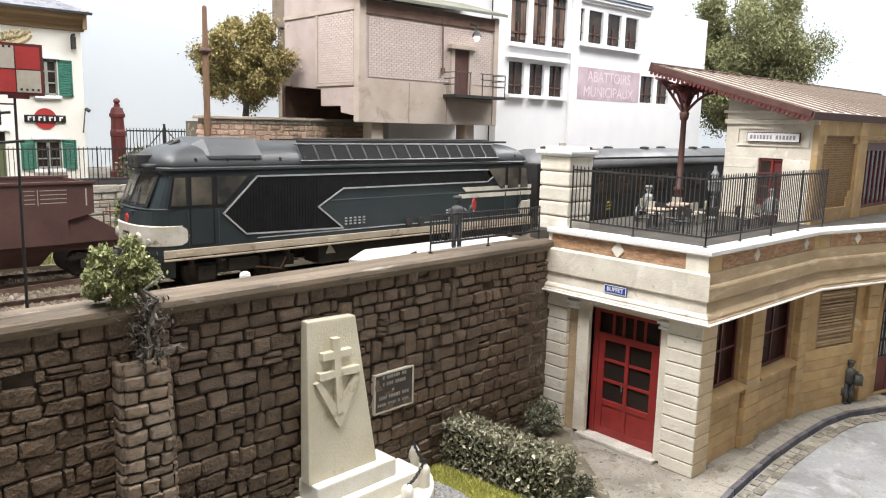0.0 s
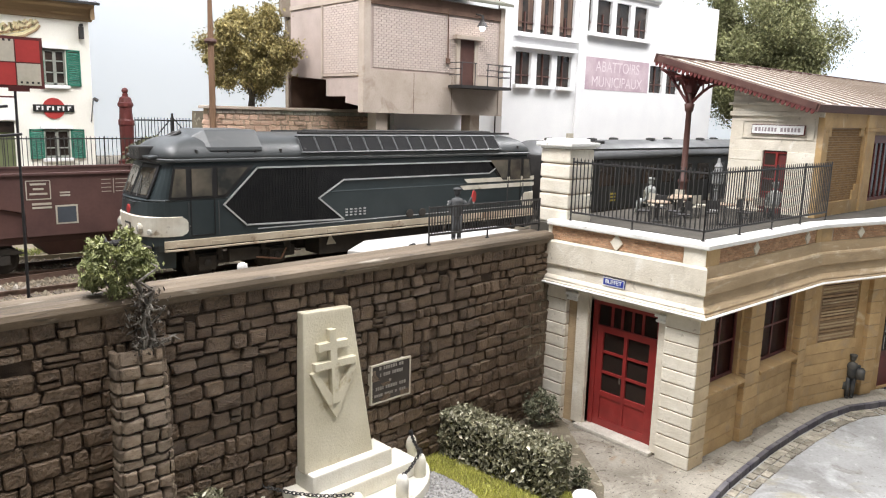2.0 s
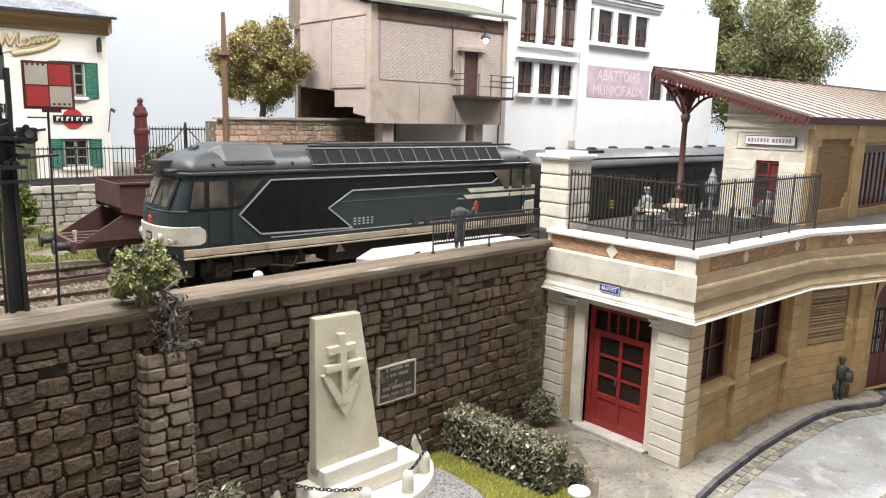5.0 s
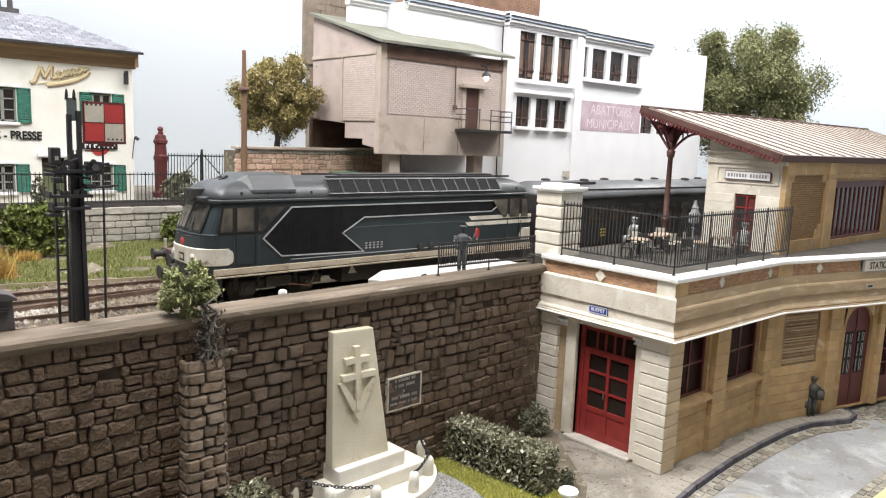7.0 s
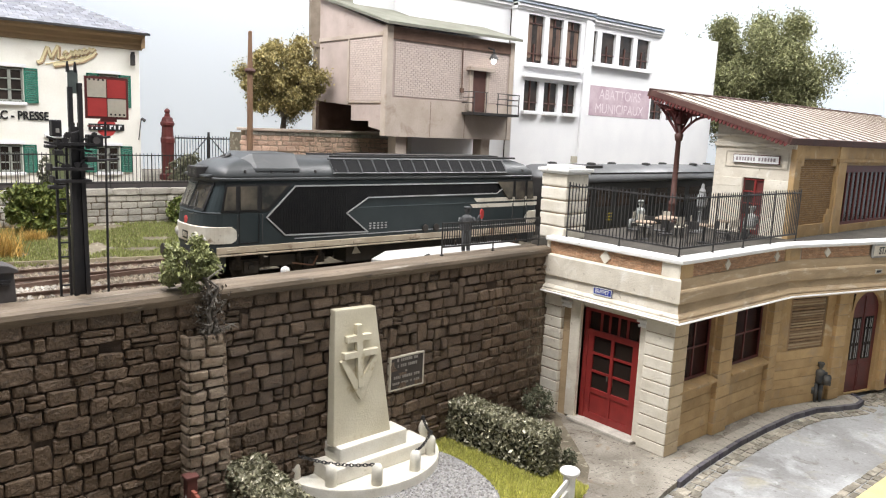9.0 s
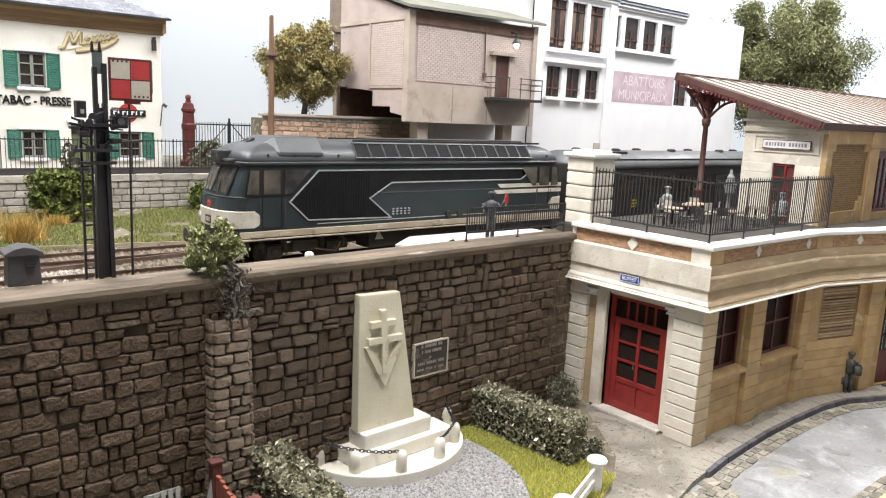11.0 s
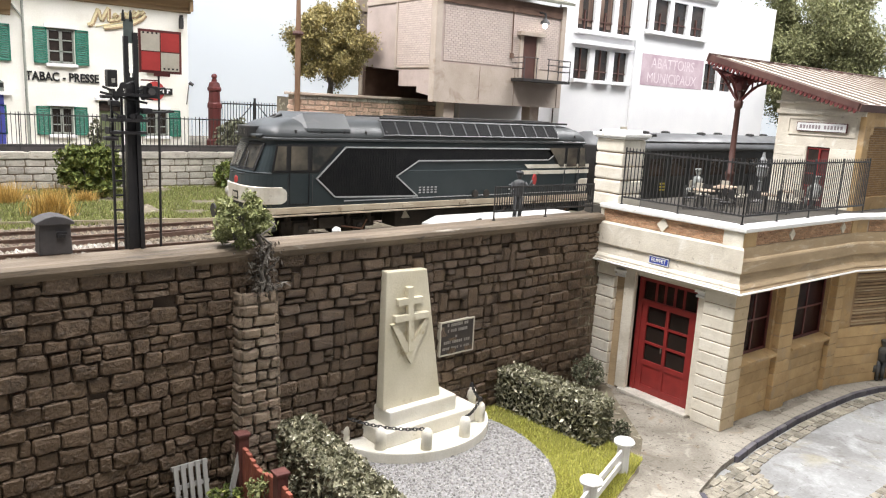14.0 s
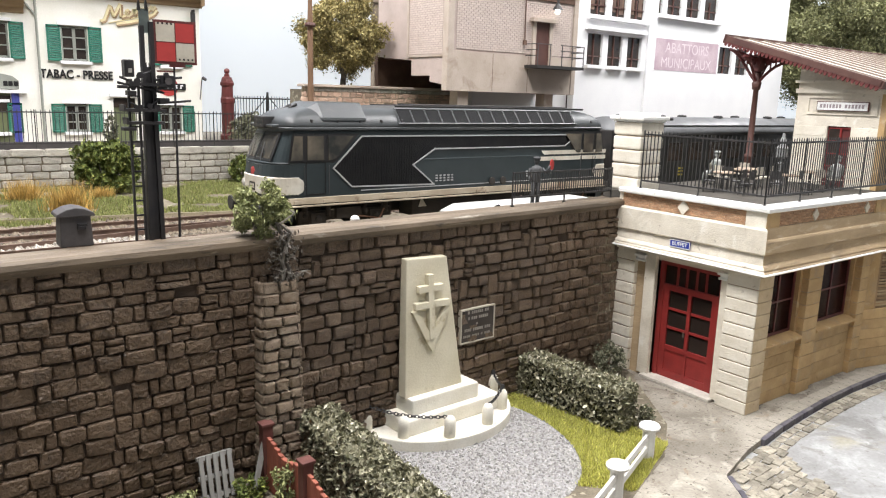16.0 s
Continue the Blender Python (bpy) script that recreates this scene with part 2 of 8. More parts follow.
def box(bm, x0, x1, y0, y1, z0, z1, m=None):
    v = [bm.verts.new((x, y, z)) for z in (z0, z1) for x, y in ((x0, y0), (x1, y0), (x1, y1), (x0, y1))]
    if m is not None:
        for q in v:
            q.co = m @ q.co
    for f in ((3, 2, 1, 0), (4, 5, 6, 7), (0, 1, 5, 4), (1, 2, 6, 5), (2, 3, 7, 6), (3, 0, 4, 7)):
        bm.faces.new([v[i] for i in f])
    return bm


def loft(bm, rings, cap=True, close=True):
    """Skin between rings of equal point counts."""
    vs = [[bm.verts.new(p) for p in r] for r in rings]
    n = len(vs[0])
    for a, b in zip(vs, vs[1:]):
        for i in range(n if close else n - 1):
            j = (i + 1) % n
            bm.faces.new((a[i], a[j], b[j], b[i]))
    if cap:
        bm.faces.new(vs[0][::-1])
        bm.faces.new(vs[-1])
    return bm


def prism(bm, poly, axis, a, b):
    """A polygon of (u, v) pushed from a to b along axis; u, v are the other two axes in xyz order."""
    def p(u, v, w):
        return {"x": (w, u, v), "y": (u, w, v), "z": (u, v, w)}[axis]
    return loft(bm, [[p(u, v, a) for u, v in poly], [p(u, v, b) for u, v in poly]])


def tube(bm, p0, p1, r0, r1=None, n=8):
    p0, p1 = Vector(p0), Vector(p1)
    q = (p1 - p0).to_track_quat("Z", "Y")
    r1 = r0 if r1 is None else r1
    return loft(bm, [[c + q @ Vector((r * math.cos(2 * math.pi * i / n), r * math.sin(2 * math.pi * i / n), 0)) for i in range(n)] for c, r in ((p0, r0), (p1, r1))])


def lathe(bm, prof, n=12, c=(0, 0, 0), axis="z"):
    """Turned shape: prof is (radius, height) from bottom to top."""
    rings = []
    for r, h in prof:
        ring = []
        for i in range(n):
            a = 2 * math.pi * i / n
            u, v = r * math.cos(a), r * math.sin(a)
            p = {"z": (u, v, h), "y": (u, h, v), "x": (h, u, v)}[axis]
            ring.append((p[0] + c[0], p[1] + c[1], p[2] + c[2]))
        rings.append(ring)
    return loft(bm, rings)


def finish(bm, bevel=0.0, smooth=False):
    bmesh.ops.recalc_face_normals(bm, faces=bm.faces[:])
    if bevel:
        bmesh.ops.bevel(bm, geom=[e for e in bm.edges if len(e.link_faces) == 2 and e.calc_face_angle(0) > 0.5], offset=bevel, segments=2, affect="EDGES", profile=0.6)
    if smooth:
        for f in bm.faces:
            f.smooth = True
    for v in bm.verts:
        v.co *= U


def mesh_of(name, bm, material, bevel=0.0, smooth=False):
    finish(bm, bevel, smooth)
    me = bpy.data.meshes.new(name)
    bm.to_mesh(me)
    bm.free()
    me.materials.append(M[material] if isinstance(material, str) else material)
    return me


def at(x, y, z, rz=0.0, rx=0.0, ry=0.0):
    return pose(x * U, y * U, z * U, rx, ry, rz)


def part(name, bm, material, parent=None, label="", bevel=0.0, smooth=False, where=None):
    ob = new(name, mesh_of(name, bm, material, bevel, smooth))
    ob.parent = parent
    if where is not None:
        ob.matrix_basis = where
    return tagged(ob, label)


def share(name, mesh, parent, m):
    ob = new(name, mesh)
    ob.parent = parent
    ob.matrix_basis = m
    return ob


def thing(name, where, label, category, group="", kind=""):
    ob = new(name)
    ob.empty_display_size = 0.01
    ob.matrix_basis = where
    return tagged(ob, label, category, group, kind)


def struct(name, bm, material, label, category, bevel=0.0, where=None, smooth=False):
    return tagged(part(name, bm, material, None, "", bevel, smooth, where), label, category, kind="structure")


def slab(x0, x1, y0, y1, z0, z1):
    return box(bm_new(), x0, x1, y0, y1, z0, z1)


def place(name, x, y, z, label, category, group="", kind=""):
    """An empty base for a thing whose parts are written in layout coordinates."""
    return thing(name, at(x, y, z), label, category, group, kind)


def wpart(name, bm, material, parent, label="", bevel=0.0, smooth=False):
    """A part written in layout coordinates, under a thing made by place() (or a part of it)."""
    o = parent.matrix_basis.translation / U
    if parent.parent:
        o = o + parent.parent.matrix_basis.translation / U
    for v in bm.verts:
        v.co -= o
    return part(name, bm, material, parent, label, bevel, smooth)


def text_mesh(words, size, depth, bold=0.0, align="CENTER"):
    """Words as a mesh that stands upright in the xz plane and faces -y; size is the letter height."""
    cu = bpy.data.curves.new("letters", "FONT")
    cu.offset = size * bold * U
    cu.body, cu.size, cu.extrude, cu.align_x, cu.align_y = words, size * 1.4 * U, depth * U, align, "CENTER"
    ob = new("letters", cu)
    me = bpy.data.meshes.new_from_object(ob)
    bpy.data.objects.remove(ob)
    return me


def letters(name, words, size, material, parent, m, depth=0.02, squeeze=1.0, bold=0.0):
    me = text_mesh(words, size, depth, bold)
    me.transform(Matrix.Rotation(radians(90), 4, "X") @ Matrix.Diagonal((squeeze, 1, 1, 1)))
    me.materials.clear()
    me.materials.append(M[material])
    ob = new(name, me)
    ob.parent = parent
    ob.matrix_basis = m
    return ob


def leaf_cloud(points, size, seed, flat=0.5):
    """Small folded leaves at the given points, turned at random; one mesh."""
    rng = random.Random(seed)
    bm = bm_new()
    for p in points:
        s = size * rng.uniform(0.6, 1.4)
        q = Euler((rng.uniform(-1.3, 1.3), rng.uniform(-1.3, 1.3), rng.uniform(0, 6.3))).to_matrix()
        c = Vector(p)
        v = [bm.verts.new(c + q @ Vector(k)) for k in ((-s, 0, 0), (0, -s * flat, s * 0.25), (s, 0, 0.1 * s), (0, s * flat, s * 0.25))]
        bm.faces.new((v[0], v[1], v[2]))
        bm.faces.new((v[0], v[2], v[3]))
    return bm


def raw_part(name, bm, material, parent, label=""):
    """As part(), with no change of normals: for leaves and blades."""
    for v in bm.verts:
        v.co *= U
    me = bpy.data.meshes.new(name)
    bm.to_mesh(me)
    bm.free()
    me.materials.append(M[material])
    ob = new(name, me)
    ob.parent = parent
    return tagged(ob, label)


def foliage(name, a, b, c, trans=0.0):
    m = mat(name, a, b, 0.75, scale=1.4, fine=12, bump=0, spread=0.45, island=True, grain=0.15, spots=(c, 0.58, 4.0))
    return m


M["leaf_hedge"] = foliage("leaf_hedge", (0.28, 0.26, 0.17), (0.14, 0.14, 0.08), (0.6, 0.57, 0.45))
M["leaf_olive"] = foliage("leaf_olive", (0.24, 0.2, 0.075), (0.36, 0.3, 0.125), (0.52, 0.45, 0.2))
M["leaf_green"] = foliage("leaf_green", (0.3, 0.31, 0.13), (0.17, 0.19, 0.075), (0.48, 0.48, 0.27))
M["leaf_tree"] = foliage("leaf_tree", (0.24, 0.24, 0.11), (0.14, 0.15, 0.065), (0.33, 0.33, 0.17))
M["leaf_bush"] = foliage("leaf_bush", (0.16, 0.19, 0.04), (0.08, 0.11, 0.025), (0.38, 0.38, 0.1))
M["leaf_dry"] = foliage("leaf_dry", (0.2, 0.2, 0.13), (0.12, 0.13, 0.08), (0.3, 0.28, 0.2))
M["straw"] = foliage("straw", (0.55, 0.36, 0.1), (0.42, 0.27, 0.07), (0.6, 0.45, 0.18))
M["turf"] = foliage("turf", (0.25, 0.27, 0.08), (0.16, 0.185, 0.05), (0.38, 0.32, 0.16))
M["lawn"] = foliage("lawn", (0.6, 0.58, 0.15), (0.48, 0.48, 0.11), (0.68, 0.62, 0.24))
M["bark"] = mat("bark", (0.1, 0.085, 0.07), (0.2, 0.18, 0.15), 0.9, scale=5, fine=30, bump=0.6, grain=0.3)
M["pebble"] = mat("pebble", (0.36, 0.345, 0.325), (0.2, 0.195, 0.185), 0.9, scale=6, fine=20, bump=0.2, spread=0.45, island=True)
M["ballast"] = mat("ballast", (0.22, 0.18, 0.13), (0.14, 0.112, 0.08), 0.9, scale=6, fine=20, bump=0.2, spread=0.5, island=True)
M["sett"] = mat("sett", (0.29, 0.26, 0.205), (0.17, 0.15, 0.115), 0.85, scale=3, fine=16, bump=0.5, spread=0.3, grain=0.25, layers=(((0.42, 0.39, 0.31), 0.54, 0.66, 1.8, 0.7), ((0.1, 0.08, 0.06), 0.57, 0.67, 2.6, 0.7)))
M["block_cream"] = mat("block_cream", (0.74, 0.69, 0.59), (0.64, 0.585, 0.48), 0.75, scale=1.5, fine=14, bump=0.35, spread=0.06, grain=0.1, layers=(((0.42, 0.36, 0.28), 0.58, 0.72, 1.6, 0.5), ((0.3, 0.24, 0.17), 0.63, 0.7, 4.5, 0.5)))
M["block_ochre"] = mat("block_ochre", (0.5, 0.34, 0.165), (0.41, 0.27, 0.125), 0.75, scale=1.5, fine=14, bump=0.35, spread=0.07, grain=0.1, layers=(((0.34, 0.27, 0.19), 0.55, 0.7, 1.0, 0.55), ((0.24, 0.14, 0.065), 0.6, 0.7, 2.0, 0.55)))
M["low_stone"] = mat("low_stone", (0.5, 0.47, 0.41), (0.39, 0.36, 0.31), 0.85, scale=2, fine=14, bump=0.6, depth=0.09, spread=0.2, grain=0.25, layers=(((0.22, 0.18, 0.13), 0.57, 0.68, 3.0, 0.6),))
M["crazy_stone"] = mat("crazy_stone", (0.53, 0.35, 0.26), (0.63, 0.46, 0.35), 0.85, scale=2, fine=14, bump=0.5, spread=0.2, grain=0.2)
M["sign_blue"] = mat("sign_blue", (0.02, 0.045, 0.3), (0.02, 0.04, 0.26), 0.35, bump=0)
M["sign_white"] = mat("sign_white", (0.8, 0.8, 0.78), None, 0.4, bump=0)
M["sign_black"] = mat("sign_black", (0.015, 0.015, 0.015), None, 0.4, bump=0)
M["sign_red"] = mat("sign_red", (0.42, 0.045, 0.04), (0.36, 0.035, 0.032), 0.45, bump=0.03)
M["sign_grey"] = mat("sign_grey", (0.5, 0.46, 0.38), (0.44, 0.4, 0.32), 0.5, bump=0.03)
M["plaque"] = mat("plaque", (0.035, 0.028, 0.025), (0.055, 0.045, 0.04), 0.5, bump=0.1)
M["mark_pink"] = mat("mark_pink", (0.42, 0.31, 0.35), (0.55, 0.44, 0.48), 0.85, scale=1.0, fine=10, bump=0.05)
M["mark_red"] = mat("mark_red", (0.72, 0.64, 0.66), (0.6, 0.5, 0.54), 0.85, scale=2.0, fine=10, bump=0)
M["window_dark"] = mat("window_dark", (0.02, 0.016, 0.014), (0.05, 0.036, 0.028), 0.2, scale=0.9, fine=4, bump=0, grain=0.2)
M["curtain"] = mat("curtain", (0.2, 0.13, 0.09), (0.1, 0.06, 0.045), 0.8, scale=1.5, fine=6, bump=0.1, stretch=(2, 1, 0.4))
M["grey_box"] = mat("grey_box", (0.055, 0.05, 0.05), (0.085, 0.075, 0.072), 0.7, scale=1.5, fine=12, bump=0.15, grain=0.15)
M["wood_grey"] = mat("wood_grey", (0.36, 0.35, 0.33), (0.28, 0.27, 0.25), 0.85, stretch=(4, 4, 0.6), fine=12, bump=0.3)
M["wood_pole"] = mat("wood_pole", (0.22, 0.13, 0.075), (0.16, 0.09, 0.052), 0.8, stretch=(4, 4, 0.4), fine=12, bump=0.3)
M["louvre"] = mat("louvre", (0.3, 0.19, 0.1), (0.22, 0.14, 0.075), 0.7, scale=2, fine=12, bump=0.2, spread=0.3)
M["wood_red"] = mat("wood_red", (0.33, 0.1, 0.06), (0.24, 0.07, 0.045), 0.75, stretch=(3, 3, 0.6), fine=12, bump=0.3, spread=0.15)
M["green_roof"] = mat("green_roof", (0.2, 0.2, 0.16), (0.16, 0.16, 0.125), 0.8, scale=0.8, fine=10, bump=0.15)
M["old_brick"] = mat("old_brick", (0.3, 0.18, 0.12), (0.22, 0.13, 0.09), 0.9, scale=1.5, fine=10, bump=0.4)
M["old_stone"] = mat("old_stone", (0.27, 0.22, 0.17), (0.2, 0.16, 0.12), 0.9, scale=1.5, fine=10, bump=0.5)
M["brown_trim"] = mat("brown_trim", (0.3, 0.2, 0.11), (0.38, 0.27, 0.16), 0.8, scale=1, fine=12, bump=0.15, stretch=(0.3, 1, 2))
M["car_green"] = mat("car_green", (0.02, 0.15, 0.05), None, 0.3, bump=0)
M["car_dark"] = mat("car_dark", (0.03, 0.045, 0.035), None, 0.3, bump=0)
M["fig_grey"] = mat("fig_grey", (0.035, 0.038, 0.042), (0.075, 0.075, 0.075), 0.7, scale=4, fine=14, bump=0.1)
M["fig_light"] = mat("fig_light", (0.5, 0.5, 0.48), (0.12, 0.14, 0.12), 0.7, scale=2.2, fine=14, bump=0.1)
M["fig_dark"] = mat("fig_dark", (0.025, 0.028, 0.032), (0.12, 0.11, 0.09), 0.7, scale=2.2, fine=14, bump=0.1)
M["lamp_glass"] = mat("lamp_glass", (0.5, 0.49, 0.45), (0.36, 0.34, 0.3), 0.15, bump=0)
M["grille"] = mat("grille", (0.006, 0.006, 0.007), (0.012, 0.012, 0.012), 0.75, scale=3, fine=30, bump=0.5, spec=0.2)
M["line_grey"] = mat("line_grey", (0.42, 0.43, 0.43), (0.34, 0.34, 0.33), 0.5, bump=0)
M["bulb"] = bpy.data.materials.new("bulb")
M["bulb"].use_nodes = True
M["bulb"].node_tree.nodes["Principled BSDF"].inputs["Emission Color"].default_value = (1, 0.97, 0.9, 1)
M["bulb"].node_tree.nodes["Principled BSDF"].inputs["Emission Strength"].default_value = 6.0

# ---- setting: ground levels ----
wall_dir = math.atan(0.05)
WALL = at(3.5, 15.75, 0, math.degrees(wall_dir))


def wall_pt(u, v, z):
    return Vector((3.5 + u * math.cos(wall_dir) - v * math.sin(wall_dir), 15.75 + u * math.sin(wall_dir) + v * math.cos(wall_dir), z))


struct("ground", slab(-60, 140, -60, 15.9, -1.2, -0.2), "street", "light grey weathered street surface", "ground")
struct("garden_soil", prism(bm_new(), [(-12, 17), (-12, 5), (12.2, 5), (12.9, 9.2), (15.6, 10.2), (17.6, 11.6), (20.4, 15.5), (20.4, 17)], "z", -1.0, 0.0), "soil", "brown earth of the garden", "ground")
struct("pavement", prism(bm_new(), [(12.2, 5), (14.8, 6.0), (16.2, 8.5), (18.2, 9.05), (19.87, 9.3), (22, 9.5), (24.2, 9.68), (26.5, 9.75), (28.8, 9.72), (30.4, 9.5), (31.4, 9.1), (32.6, 8.66), (33.3, 8.72), (33.7, 9.1), (33.5, 9.8), (33.0, 12), (21, 17), (20.4, 15.5), (17.6, 11.6), (15.6, 10.2), (12.9, 9.2)], "z", -1.0, 0.004), "pavement", "stained grey concrete pavement by the station", "pavement")
struct("ballast_bed", slab(-60, 140, 16.55, 60, -1.2, 5.3), "soil", "brown ballasted railway ground", "ground")
struct("upper_street", slab(-60, 140, 36.5, 60, 5.3, 7.45), "pavement", "upper street behind the low wall", "road")
SKY = [(-80, 52), (70, 52), (82, 51), (92, 47.5), (99, 42), (103, 34), (104.5, 25), (104.5, -60)]
struct("backdrop", loft(bm_new(), [[(x, y, -2), (x + 0.5, y + 0.5, -2), (x + 0.5, y + 0.5, 70), (x, y, 70)] for x, y in SKY]), "sky", "pale blue painted sky board with an added glow, curved at the corner", "backdrop", smooth=True)
# gravel court and lawn
struct("gravel_court", prism(bm_new(), [(10.9 + 3.4 * math.cos(a) * (1.05 if math.cos(a) < 0 else 1), 14.6 + (3.2 if math.sin(a) > 0 else 4.4) * math.sin(a)) for a in [math.radians(k * 12) for k in range(30)]], "z", -0.5, 0.02), "gravel", "grey gravel court before the monument", "gravel")


def inside_court(x, y):
    a = math.atan2((y - 14.6) / (3.2 if y > 14.6 else 4.4), (x - 10.9) / 3.4)
    return ((x - 10.9) / 3.4) ** 2 + ((y - 14.6) / (3.2 if y > 14.6 else 4.4)) ** 2 < 1.0


def scatter_stones(name, pts, size, material, label, category):
    """Loose stones as joined small tetrahedra and wedges."""
    rng = random.Random(5)
    vs, fs = [], []
    for x, y, z in pts:
        s = size * rng.uniform(0.5, 1.3)
        a = rng.uniform(0, 6.3)
        n = len(vs)
        for k in range(4):
            vs.append(((x + s * math.cos(a + k * 1.57) * rng.uniform(0.7, 1.2)) * U, (y + s * math.sin(a + k * 1.57) * rng.uniform(0.7, 1.2)) * U, z * U))
        vs.append(((x + rng.uniform(-0.3, 0.3) * s) * U, (y + rng.uniform(-0.3, 0.3) * s) * U, (z + s * rng.uniform(0.5, 1.0)) * U))
        fs += [(n, n + 1, n + 4), (n + 1, n + 2, n + 4), (n + 2, n + 3, n + 4), (n + 3, n, n + 4)]
    me = bpy.data.meshes.new(name)
    me.from_pydata(vs, [], fs)
    me.materials.append(M[material])
    return tagged(new(name, me), label, category, kind="stuff")


rng = random.Random(11)
pts = []
while len(pts) < 9000:
    x, y = rng.uniform(7, 15), rng.uniform(10, 17)
    if inside_court(x, y):
        pts.append((x, y, 0.015))
scatter_stones("gravel", pts, 0.05, "pebble", "loose grey gravel of the court", "gravel")
pts = [(rng.uniform(-8, 12), rng.uniform(17, 28.5), 5.3) for _ in range(12000)]
scatter_stones("ballast", pts, 0.11, "ballast", "brown and grey track ballast between the rails", "ballast")
pts = [(rng.gauss(2.2, 1.3), rng.gauss(23.9, 0.35), 5.32) for _ in range(420)] + [(rng.gauss(4.7, 0.35), rng.gauss(20.6, 0.5), 5.32) for _ in range(160)]
scatter_stones("rubble", pts, 0.13, "rubble", "pale stone rubble spilt beside the track", "rubble")


def blades(name, pts, height, width, material, label, category, seed, lean=0.35):
    """Grass fibres: one thin blade at each point."""
    r = random.Random(seed)
    vs, fs = [], []
    for x, y, z in pts:
        a, h = r.uniform(0, 6.3), height * r.uniform(0.5, 1.3)
        dx, dy = math.cos(a) * width, math.sin(a) * width
        lx, ly = r.gauss(0, lean) * h, r.gauss(0, lean) * h
        n = len(vs)
        vs += [((x - dx) * U, (y - dy) * U, z * U), ((x + dx) * U, (y + dy) * U, z * U), ((x + lx) * U, (y + ly) * U, (z + h) * U)]
        fs.append((n, n + 1, n + 2))
    me = bpy.data.meshes.new(name)
    me.from_pydata(vs, [], fs)
    me.materials.append(M[material])
    ob = new(name, me)
    if category:
        tagged(ob, label, category, kind="stuff")
    return ob


lawn = []
while len(lawn) < 30000:
    x, y = rng.uniform(11.5, 16.5), rng.uniform(9.4, 16.3)
    if not inside_court(x, y) and x < 16.4 and (y - 9.2) > (x - 12.9) * 0.42 and x > 11.6 + max(0, (11 - y)):
        lawn.append((x, y, 0.0))
blades("lawn_grass", lawn, 0.12, 0.016, "lawn", "yellow-green static grass lawn beside the gravel", "grass", 3)
verge = []
while len(verge) < 60000:
    x, y = rng.uniform(-8, 16), rng.uniform(28.6, 36)
    if noise.noise(Vector((x * 0.5, y * 0.7, 3))) > -0.22:
        verge.append((x, y, 5.3 + (y - 28.6) * 0.06))
struct("verge_slope", prism(bm_new(), [(28.4, 5.2), (36.2, 5.75), (36.2, 5.0), (28.4, 5.0)], "x", -60, 30), "soil", "earth bank behind the tracks", "ground")
blades("verge_grass", verge, 0.15, 0.02, "turf", "patchy green grass on the bank by the tracks", "grass", 4)

# ---- retaining wall of rubble stone ----
retaining = struct("wall_retaining", slab(-14, 17.05, 0.06, 0.85, -0.6, 6.5), "wall_joint", "dark brown coursed rubble retaining wall with recessed joints", "wall", where=WALL)
cop = bm_new()
prism(cop, [(-0.16, 6.5), (-0.2, 6.58), (-0.18, 6.7), (-0.1, 6.77), (0.25, 6.79), (0.3, 6.72), (0.95, 6.74), (0.95, 6.4), (-0.1, 6.4)], "x", -14, 17.0)
struct("wall_coping", cop, "coping", "rounded grey stone coping of the retaining wall", "coping", where=WALL)


def stone_mesh(seed, rough=0.1):
    """A unit rubble stone: rough-faced, -0.5..0.5 wide and high, its face towards -y."""
    vs, fs = [], []
    outline = ((0.5, 0.38), (0.42, 0.5), (-0.42, 0.5), (-0.5, 0.38), (-0.5, -0.38), (-0.42, -0.5), (0.42, -0.5), (0.5, -0.38))
    r = random.Random(seed * 31)
    jog = [(r.uniform(-1, 1) * rough * 0.5, r.uniform(-1, 1) * rough * 0.5) for _ in outline]
    tilt, lean = r.uniform(-0.14, 0.14), r.uniform(-0.14, 0.14)
    for s, d in ((1.0, 0.4), (0.985, -0.62), (0.84, -1.0)):
        for (x, z), (jx, jz) in zip(outline, jog):
            y = d if d > 0 else d + tilt * x * 2 + lean * z * 2 + r.uniform(-0.08, 0.07)
            vs.append(((x + jx) * s, y, (z + jz) * s))
    vs.append((r.uniform(-0.25, 0.25), -1.06 + r.uniform(-0.1, 0.06), r.uniform(-0.25, 0.25)))
    for ring in range(2):
        for k in range(8):
            j = (k + 1) % 8
            fs.append((ring * 8 + k, ring * 8 + j, ring * 8 + 8 + j, ring * 8 + 8 + k))
    for k in range(8):
        fs.append((16 + k, 16 + (k + 1) % 8, 24))
    me = bpy.data.meshes.new("stone")
    me.from_pydata([(x * U, y * U, z * U) for x, y, z in vs], [], fs)
    return me


def stone_set(material, count, rough=0.1):
    out = []
    for k in range(count):
        me = stone_mesh(k + 1, rough)
        me.materials.append(M[material])
        out.append(me)
    return out


WALL_STONES = stone_set("wall_stone", 32, 0.1)
PIL_STONES = stone_set("pilaster_stone", 16, 0.13)
LOW_STONES = stone_set("low_stone", 12, 0.05)
CRAZY = stone_set("crazy_stone", 16, 0.32)


